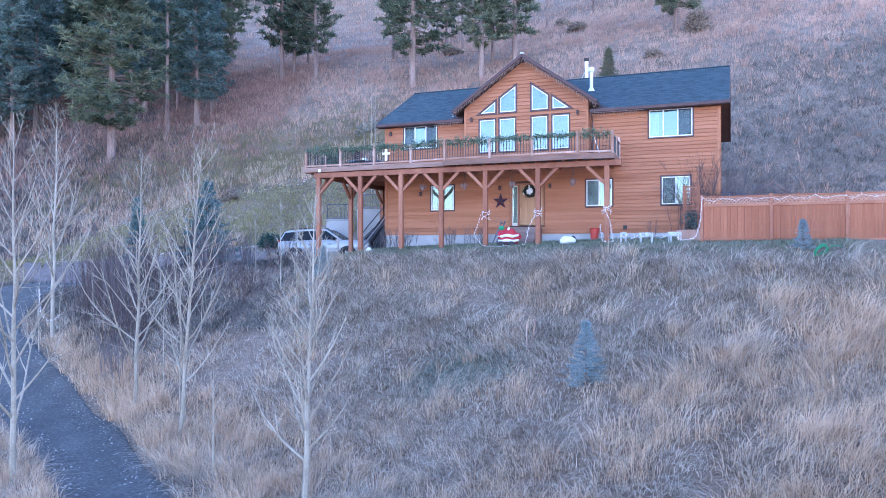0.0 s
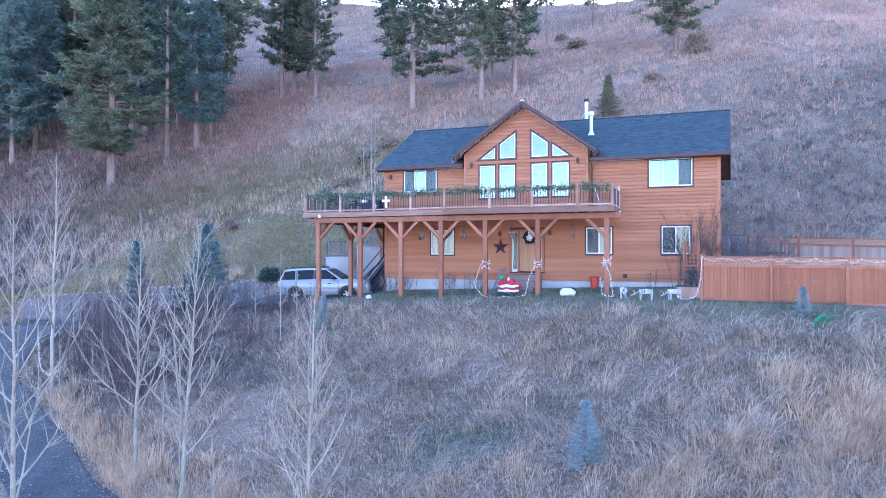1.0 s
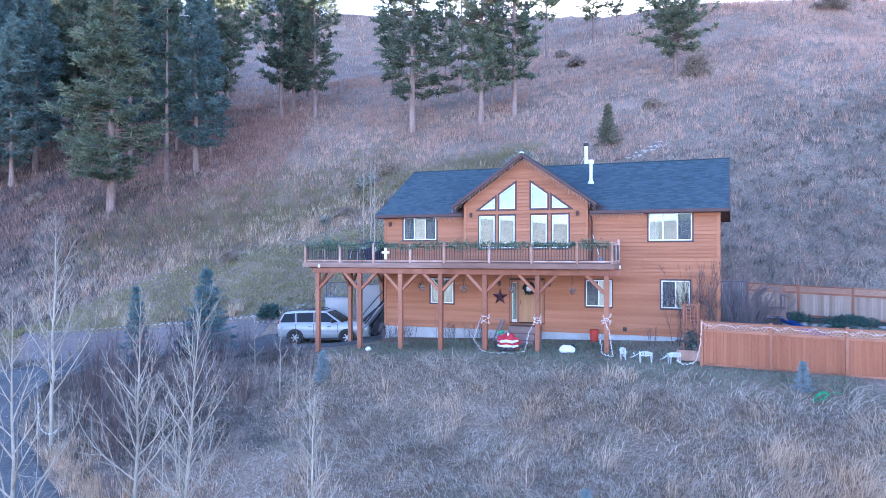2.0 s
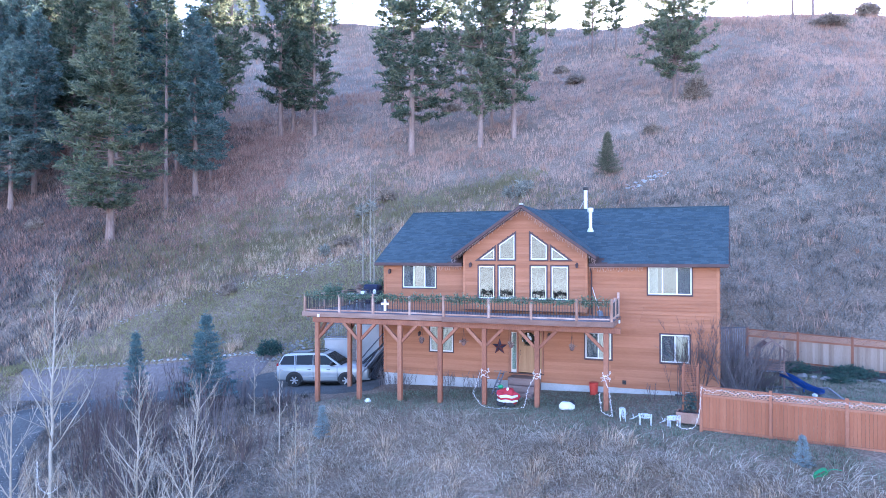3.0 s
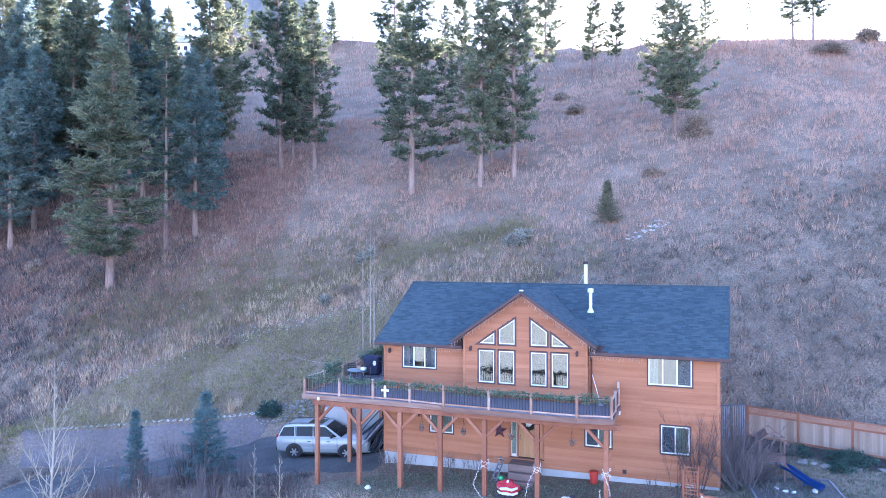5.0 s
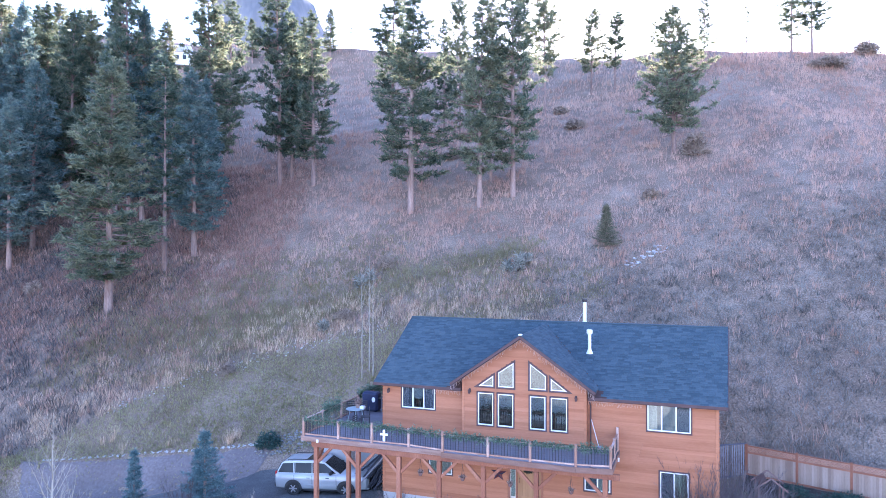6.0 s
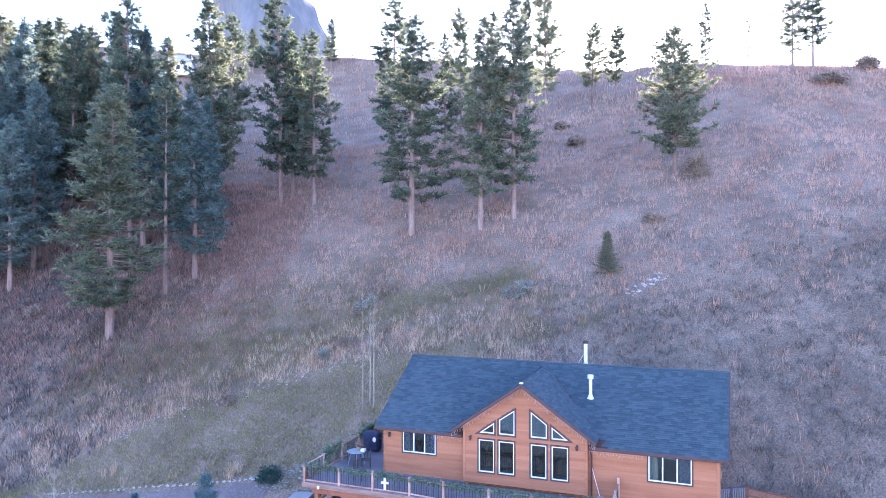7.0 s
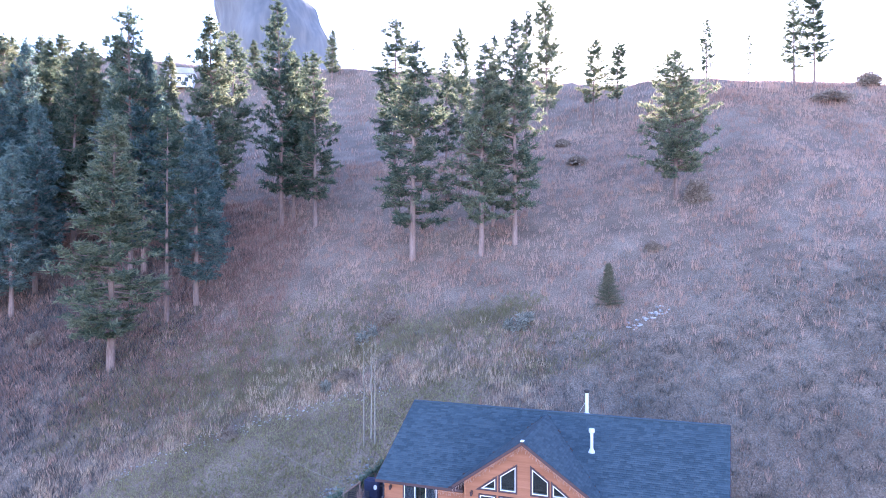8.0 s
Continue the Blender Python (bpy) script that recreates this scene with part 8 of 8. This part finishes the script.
def round_shrub(name, x, y, rx, rz, mat, seed, label, n=420, size=0.22, blades_=6, stems=True):
    t = thing(name, pose(x, y, ground_z(x, y)), label, "shrub", "shrubs")
    g = np.random.default_rng(seed)
    d = g.normal(size=(n, 3))
    d[:, 2] = np.abs(d[:, 2])
    d /= np.linalg.norm(d, axis=1)[:, None]
    k = (0.55 + 0.5 * g.random(n)) * (1 + 0.25 * np.sin(d[:, 0] * 5 + seed) * np.cos(d[:, 1] * 6))
    c = d * k[:, None] * np.array([rx, rx, rz])
    V, F = spray(g, c, d * 0.8, size, blades_, size * 0.13)
    part("foliage", raw_mesh("foliage", V, F, mat), None, t)["kind"] = "stuff"
    bm = bmesh.new()
    for i in range(7):
        a = i * 0.9
        tube(bm, [(0, 0, -0.05), (0.4 * rx * math.cos(a), 0.4 * rx * math.sin(a), 0.5 * rz), (0.8 * rx * math.cos(a), 0.8 * rx * math.sin(a), 0.75 * rz)], [0.02, 0.014, 0.006], 4)
    part("stems", bm, TWIG, t)["kind"] = "stuff"


round_shrub("juniper_shrub", 17.7, 34.0, 0.7, 0.45, JUNIPER, 1, "low spreading green juniper below the back fence", size=0.13)
round_shrub("juniper_shrub", 19.7, 32.8, 1.2, 0.42, JUNIPER, 2, "low spreading green juniper below the back fence", 800, 0.13)
round_shrub("juniper_shrub", 22.0, 31.5, 1.0, 0.4, JUNIPER, 3, "low spreading green juniper below the back fence", size=0.13)
round_shrub("juniper_shrub", 18.6, 31.9, 0.6, 0.3, JUNIPER, 14, "low spreading green juniper below the back fence", size=0.12)
round_shrub("juniper_shrub", -11.7, 45.9, 0.85, 0.8, JUNIPER, 4, "rounded green shrub at the end of the stone edging")
round_shrub("dry_bush", 20.3, 65.4, 0.8, 0.7, SAGE_DRY := leafy("dry_bush_twigs", [(0.25, 0.19, 0.15), (0.34, 0.27, 0.21), (0.43, 0.355, 0.285)], 0.6, 0.2), 5, "small brown bush on the hillside", 300, 0.35)
round_shrub("dry_bush", 27.9, 74.3, 1.2, 2.2, SAGE_DRY, 6, "rounded brown bush beside the broad pine", 600, 0.45)
round_shrub("dry_bush", 58.0, 101.6, 2.4, 1.5, SAGE_DRY, 7, "dark brush patch near the crest", 500, 0.6)
round_shrub("dry_bush", 68.5, 109.0, 1.6, 1.9, SAGE_DRY, 8, "dark brush patch near the crest", 400, 0.6)
round_shrub("dry_bush", 18.7, 94.5, 1.3, 1.0, SAGE_DRY, 9, "dark bush on the upper slope", 350, 0.5)
round_shrub("dry_bush", 18.4, 104.6, 1.1, 0.8, SAGE_DRY, 10, "dark bush on the upper slope", 300, 0.5)
round_shrub("dry_bush", 1.2, 88.0, 1.4, 0.6, SAGE_DRY, 11, "low dark bush on the upper slope", 300, 0.5)
round_shrub("dry_bush", -16.6, 52.8, 0.6, 0.7, SAGE_DRY, 12, "small dark bush on the bank edge", 200, 0.25)
round_shrub("dry_bush", -40.3, 67.2, 0.9, 0.9, SAGE_DRY, 13, "small dark bush at the edge of the wood", 250, 0.35)
round_shrub("dry_bush", -5.1, 62.6, 0.8, 1.0, SAGE_DRY, 14, "small dry bush on the hillside", 250, 0.3)
round_shrub("dry_bush", -8.2, 57.4, 0.7, 0.8, SAGE_DRY, 15, "small dry bush on the hillside", 220, 0.3)
SAGE_PALE = leafy("pale_sage_leaves", [(0.21, 0.21, 0.175), (0.32, 0.32, 0.27), (0.44, 0.44, 0.38)], 1.2, 0.3)
for i, (x, y, rx, rz) in enumerate(((6.5, 57.4, 0.45, 1.3), (5.6, 57.9, 0.3, 0.8), (7.3, 58.3, 0.3, 0.7), (-7.3, 60.9, 0.4, 1.1), (-6.4, 61.4, 0.3, 0.8), (-9.8, 56.5, 0.3, 0.8))):
    round_shrub("sage_bush", x, y, rx, rz, SAGE_PALE, 30 + i, "pale grey-green sage bush on the hillside", 46, 0.5, 5)
young_spruce(14.2, 58.3, 3.7, 1.4, leafy("olive_needles", [(0.11, 0.12, 0.075), (0.18, 0.18, 0.115), (0.26, 0.25, 0.17)], 1.0, 0.3), 27, "lone olive-green young conifer on the hillside", 0.26)

# ---- bare brush ----
def clump(x, y, h, stems, seed, mat, label, spread=0.45, r=0.02):
    put(bare_tree("bare_shrub", seed, h, r, 0.12, mat, label, "shrub", spread, stems, 2, 0.4), x, y, seed * 33)


for i, (x, y, h) in enumerate(((12.7, 30.3, 3.4), (13.5, 30.2, 3.0), (14.3, 31.4, 2.6), (13.1, 31.4, 3.5), (12.6, 31.2, 3.6))):
    put(bare_tree("bare_shrub", 200 + i, h, 0.03, 0.08, TWIG_GREY, "leafless grey many-stemmed shrub beside the house", "shrub", 0.6, 12, 3, 0.72, 1.2), x, y, i * 77)
put(bare_tree("bare_shrub", 209, 4.2, 0.02, 0.15, TWIG, "leafless brown shrub spreading up the siding", "shrub", 0.5, 9, 2, 0.7, 0.5), *to_world(15.5, -0.75))
clump(9.15, 29.9, 1.1, 5, 210, TWIG, "small leafless shrub against the foundation", 0.5, 0.012)
clump(10.2, 29.8, 2.7, 6, 211, TWIG, "leafless brown shrub climbing the siding", 0.4, 0.014)
for i, (u, v) in enumerate(((0.7, -0.7), (1.5, -0.8), (3.9, -0.6), (5.5, -0.6))):
    x, y = to_world(u, v)
    clump(x, y, 1.15, 14, 214 + i, TWIG_GREY, "small leafless shrub against the foundation", 0.5, 0.010)
BRUSH = [(-11.9, 33.2, 3.0), (-13.4, 35.4, 3.0), (-16.2, 30.6, 4.2), (-9.9, 34.6, 2.0), (-13.7, 28.1, 3.2), (-12.6, 27.6, 3.2), (-14.0, 29.6, 4.0), (-11.2, 29.2, 3.3), (-13.3, 31.8, 3.9), (-10.6, 31.9, 2.8), (-8.9, 30.4, 2.2), (-15.4, 32.2, 4.2), (-12.2, 25.4, 2.4), (-7.9, 33.0, 1.8), (-14.6, 34.2, 3.2), (-6.4, 31.6, 1.9), (-17.0, 33.6, 3.4), (-11.6, 34.0, 2.4), (-15.9, 33.0, 3.6), (-14.9, 31.2, 3.8)]
for i, (x, y, h) in enumerate(BRUSH):
    clump(x, y, h * 0.9, 15, 230 + i, TWIG if i % 3 else TWIG_GREY, "leafless thicket of thin brown stems on the slope", 0.34, 0.020)
for i, (x, y, h, r) in enumerate(((-5.95, 50.8, 9.6, 0.065), (-5.45, 51.2, 9.0, 0.06), (-5.1, 50.6, 8.4, 0.055))):
    put(aspen("aspen_tree", 260 + i, h, r, 0.45, "slender leafless aspen behind the deck", "aspen tree", 9, reach=0.16), x, y, i * 70)
for i, (x, y, h) in enumerate(((-7.3, 30.4, 4.2), (-6.1, 28.2, 4.0), (-5.3, 27.0, 3.4), (-9.2, 33.2, 3.0), (-4.6, 24.6, 3.0), (-8.7, 22.4, 4.6), (-9.9, 24.0, 4.6), (-13.9, 19.2, 5.0), (-6.1, 18.0, 3.6))):
    put(aspen("aspen_sapling", 270 + i, h, 0.03, 0.2, "thin leafless aspen sapling in the weeds", "aspen sapling", 9, reach=0.24), x, y, i * 50)

# ---- odds and ends on the slope ----
for i, (x, lean) in enumerate(((2.68, 0.0), (2.88, 4.0))):
    t = thing("garden_stake", pose(x, 21.92, ground_z(x, 21.92), 0, lean, 0), "thin pale wooden stake standing in the grass", "stake", "garden stakes")
    part("shaft", boxed(-0.018, 0.018, -0.012, 0.012, -0.2, 0.82), RAILWOOD, t)
hose = thing("garden_hose", pose(12.18, 21.84, ground_z(12.18, 21.84) + 0.18, -50, 0, 12) @ Matrix.Scale(0.8, 4), "coiled bright green garden hose leaning in the grass", "hose")
bm = bmesh.new()
pts = [((0.25 + 0.05 * math.sin(k * 0.37)) * math.cos(k * 0.35), (0.27 + 0.05 * math.cos(k * 0.31)) * math.sin(k * 0.35), 0.10 + 0.05 * math.sin(k * 0.5)) for k in range(110)]
pts += [(0.34, -0.2, 0.10), (0.5, -0.28, 0.06), (0.8, -0.27, 0.0)]
tube(bm, pts, 0.016, 6)
part("coil", bm, GREEN_PLASTIC, hose)
gz = ground_z(-16.6, 28.4)
swag([(-16.95, 28.4, gz + 2.6), (-16.85, 28.4, gz + 1.5), (-16.1, 28.4, gz + 1.45)], 0.28, 60, "white light garland slung between bare stems", 50, Matrix())
put(aspen("aspen_sapling", 290, 3.6, 0.035, 0.3, "thin leafless aspen sapling holding a light garland", "aspen sapling", 8, reach=0.22), -16.95, 28.42)
put(aspen("aspen_sapling", 291, 3.2, 0.03, 0.3, "thin leafless aspen sapling holding a light garland", "aspen sapling", 8, reach=0.22), -16.08, 28.42)
cable = thing("overhead_cable", Matrix(), "thin pale cable running from deck to the bank", "cable")
ca, cb = Vector((*to_world(-2.9, 2.8), 4.75)), Vector((-14.4, 52.0, 4.75))
bm = bmesh.new()
tube(bm, [tuple(ca.lerp(cb, k / 14) - Vector((0, 0, 0.5 * 4 * (k / 14) * (1 - k / 14)))) for k in range(15)], 0.014, 4)
part("wire", bm, ASPEN, cable)

# ---- on the deck ----
GRILL = material("grill_cover", [(0.015, 0.02, 0.05), (0.03, 0.04, 0.09)], 2, 0.6, bump=0.3, fine=10)
t = thing("covered_grill", HOUSE, "barbecue grill under a dark navy cover", "grill")
bm = boxed(-2.75, -1.75, 2.9, 3.5, D_TOP + 0.02, D_TOP + 1.12, bevel=0.10)
part("cover", bm, GRILL, t)
part("badge", lump(bmesh.new(), (-1.98, 2.885, D_TOP + 0.72), (0.11, 0.012, 0.15), 2, 2, 0.05), WHITE, t, "round pale badge")
part("shelf", boxed(-1.74, -1.45, 3.0, 3.4, D_TOP + 0.78, D_TOP + 0.82, bevel=0.008), BLACKTRIM, t)
for a, b in ((-1.5, 3.05), (-1.5, 3.35)):
    part("leg", boxed(a - 0.02, a + 0.02, b - 0.02, b + 0.02, D_TOP, D_TOP + 0.78), BLACKTRIM, t)
TEAL = material("pale_painted_table", [(0.26, 0.32, 0.33), (0.36, 0.42, 0.43)], 2, 0.5)
t = thing("patio_table", HOUSE, "round pale painted patio table with clutter", "table")
bm = bmesh.new()
tube(bm, [(-1.9, 0.55, D_TOP + 0.70), (-1.9, 0.55, D_TOP + 0.72), (-1.9, 0.55, D_TOP + 0.74)], [0.50, 0.53, 0.51], 28)
part("tabletop", bm, TEAL, t)
for k in range(4):
    a = k * math.pi / 2 + 0.5
    bm = bmesh.new()
    tube(bm, [(-1.9 + 0.45 * math.cos(a), 0.55 + 0.45 * math.sin(a), D_TOP), (-1.9 + 0.3 * math.cos(a), 0.55 + 0.3 * math.sin(a), D_TOP + 0.7)], 0.02, 6)
    part("leg", bm, TEAL, t)


def patio_chair(u, v, turn):
    x, y = to_world(u, v)
    t = thing("patio_chair", pose(x, y, D_TOP, 0, 0, HOUSE_ANGLE + turn), "dark metal patio chair on the deck", "chair", "patio chairs")
    part("seat", boxed(-0.24, 0.24, -0.24, 0.24, 0.42, 0.46, bevel=0.012), IRON, t)
    for sx in (-0.22, 0.22):
        for sy in (-0.22, 0.22):
            part("leg", boxed(sx - 0.015, sx + 0.015, sy - 0.015, sy + 0.015, 0.0, 0.42), IRON, t)
        part("back_post", boxed(sx - 0.015, sx + 0.015, 0.215, 0.245, 0.46, 0.95), IRON, t)
    for k in range(4):
        part("back_slat", boxed(-0.21, 0.21, 0.22, 0.24, 0.55 + 0.11 * k, 0.60 + 0.11 * k), IRON, t)


patio_chair(-1.15, 0.2, -60)
patio_chair(-2.45, 1.1, 40)
patio_chair(-2.0, 1.45, 0)
patio_chair(-0.6, -1.6, 90)
t = thing("flower_pot", HOUSE, "terracotta pot with dry pinkish stems on the table", "plant pot")
bm = bmesh.new()
tube(bm, [(-1.85, 0.7, D_TOP + 0.74), (-1.85, 0.7, D_TOP + 0.92), (-1.85, 0.7, D_TOP + 0.95)], [0.09, 0.13, 0.14], 14)
part("pot", bm, RAILWOOD, t)
g = np.random.default_rng(3)
V, F = spray(g, np.array([-1.85, 0.7, D_TOP + 0.98]) + g.normal(size=(60, 3)) * 0.05, np.tile([0, 0, 1.0], (60, 1)), 0.36, 4, 0.012)
part("dry_stems", raw_mesh("dry_stems", V, F, DEADLEAF), None, t)["kind"] = "stuff"
t = thing("storage_bin", HOUSE, "white plastic tub standing on the patio table", "tub")
part("tub", boxed(-1.62, -1.36, 0.42, 0.66, D_TOP + 0.742, D_TOP + 0.90, bevel=0.02), WHITE, t)
t = thing("broom", HOUSE, "pale broom leaning in the corner by the gable", "broom")
bm = bmesh.new()
tube(bm, [(11.25, -0.55, D_TOP + 0.25), (10.85, -0.08, D_TOP + 1.35)], 0.016, 6)
part("handle", bm, WHITE, t)
bm = bmesh.new()
beam(bm, (11.32, -0.63, D_TOP + 0.02), (11.25, -0.55, D_TOP + 0.27), 0.26, 0.06)
part("brush_head", bm, STICK, t)

x, y = (-3.57, 32.48)
t = thing("white_bag", pose(x, y, ground_z(x, y)), "crumpled white bag lying in the grass below the deck", "bag")
part("cloth", lump(bmesh.new(), (0, 0, 0.07), (0.13, 0.10, 0.09), 9, 3, 0.5), WHITE_CLOTH, t)

# ---- small cabin on the crest behind the wood ----
cx, cy = -61.5, 158.0
cg = ground_z(cx, cy) - 0.3
t = thing("crest_cabin", pose(cx, cy, cg, 0, 0, 12), "small far white cabin with grey roof on the crest", "cabin")
part("wall", boxed(-3.2, 3.2, -2.2, 2.2, 0.0, 3.0), WHITE, t)
bm = prism(bmesh.new(), [(-3.7, 2.95), (3.7, 2.95), (3.2, 4.3), (-3.2, 4.3)], -2.7, 2.7)
part("roof", bm, CONCRETE, t)
for x in (-1.8, 0.2, 1.8):
    part("window", boxed(x - 0.4, x + 0.4, -2.24, -2.2, 1.2, 2.2), DARKGLASS, t)
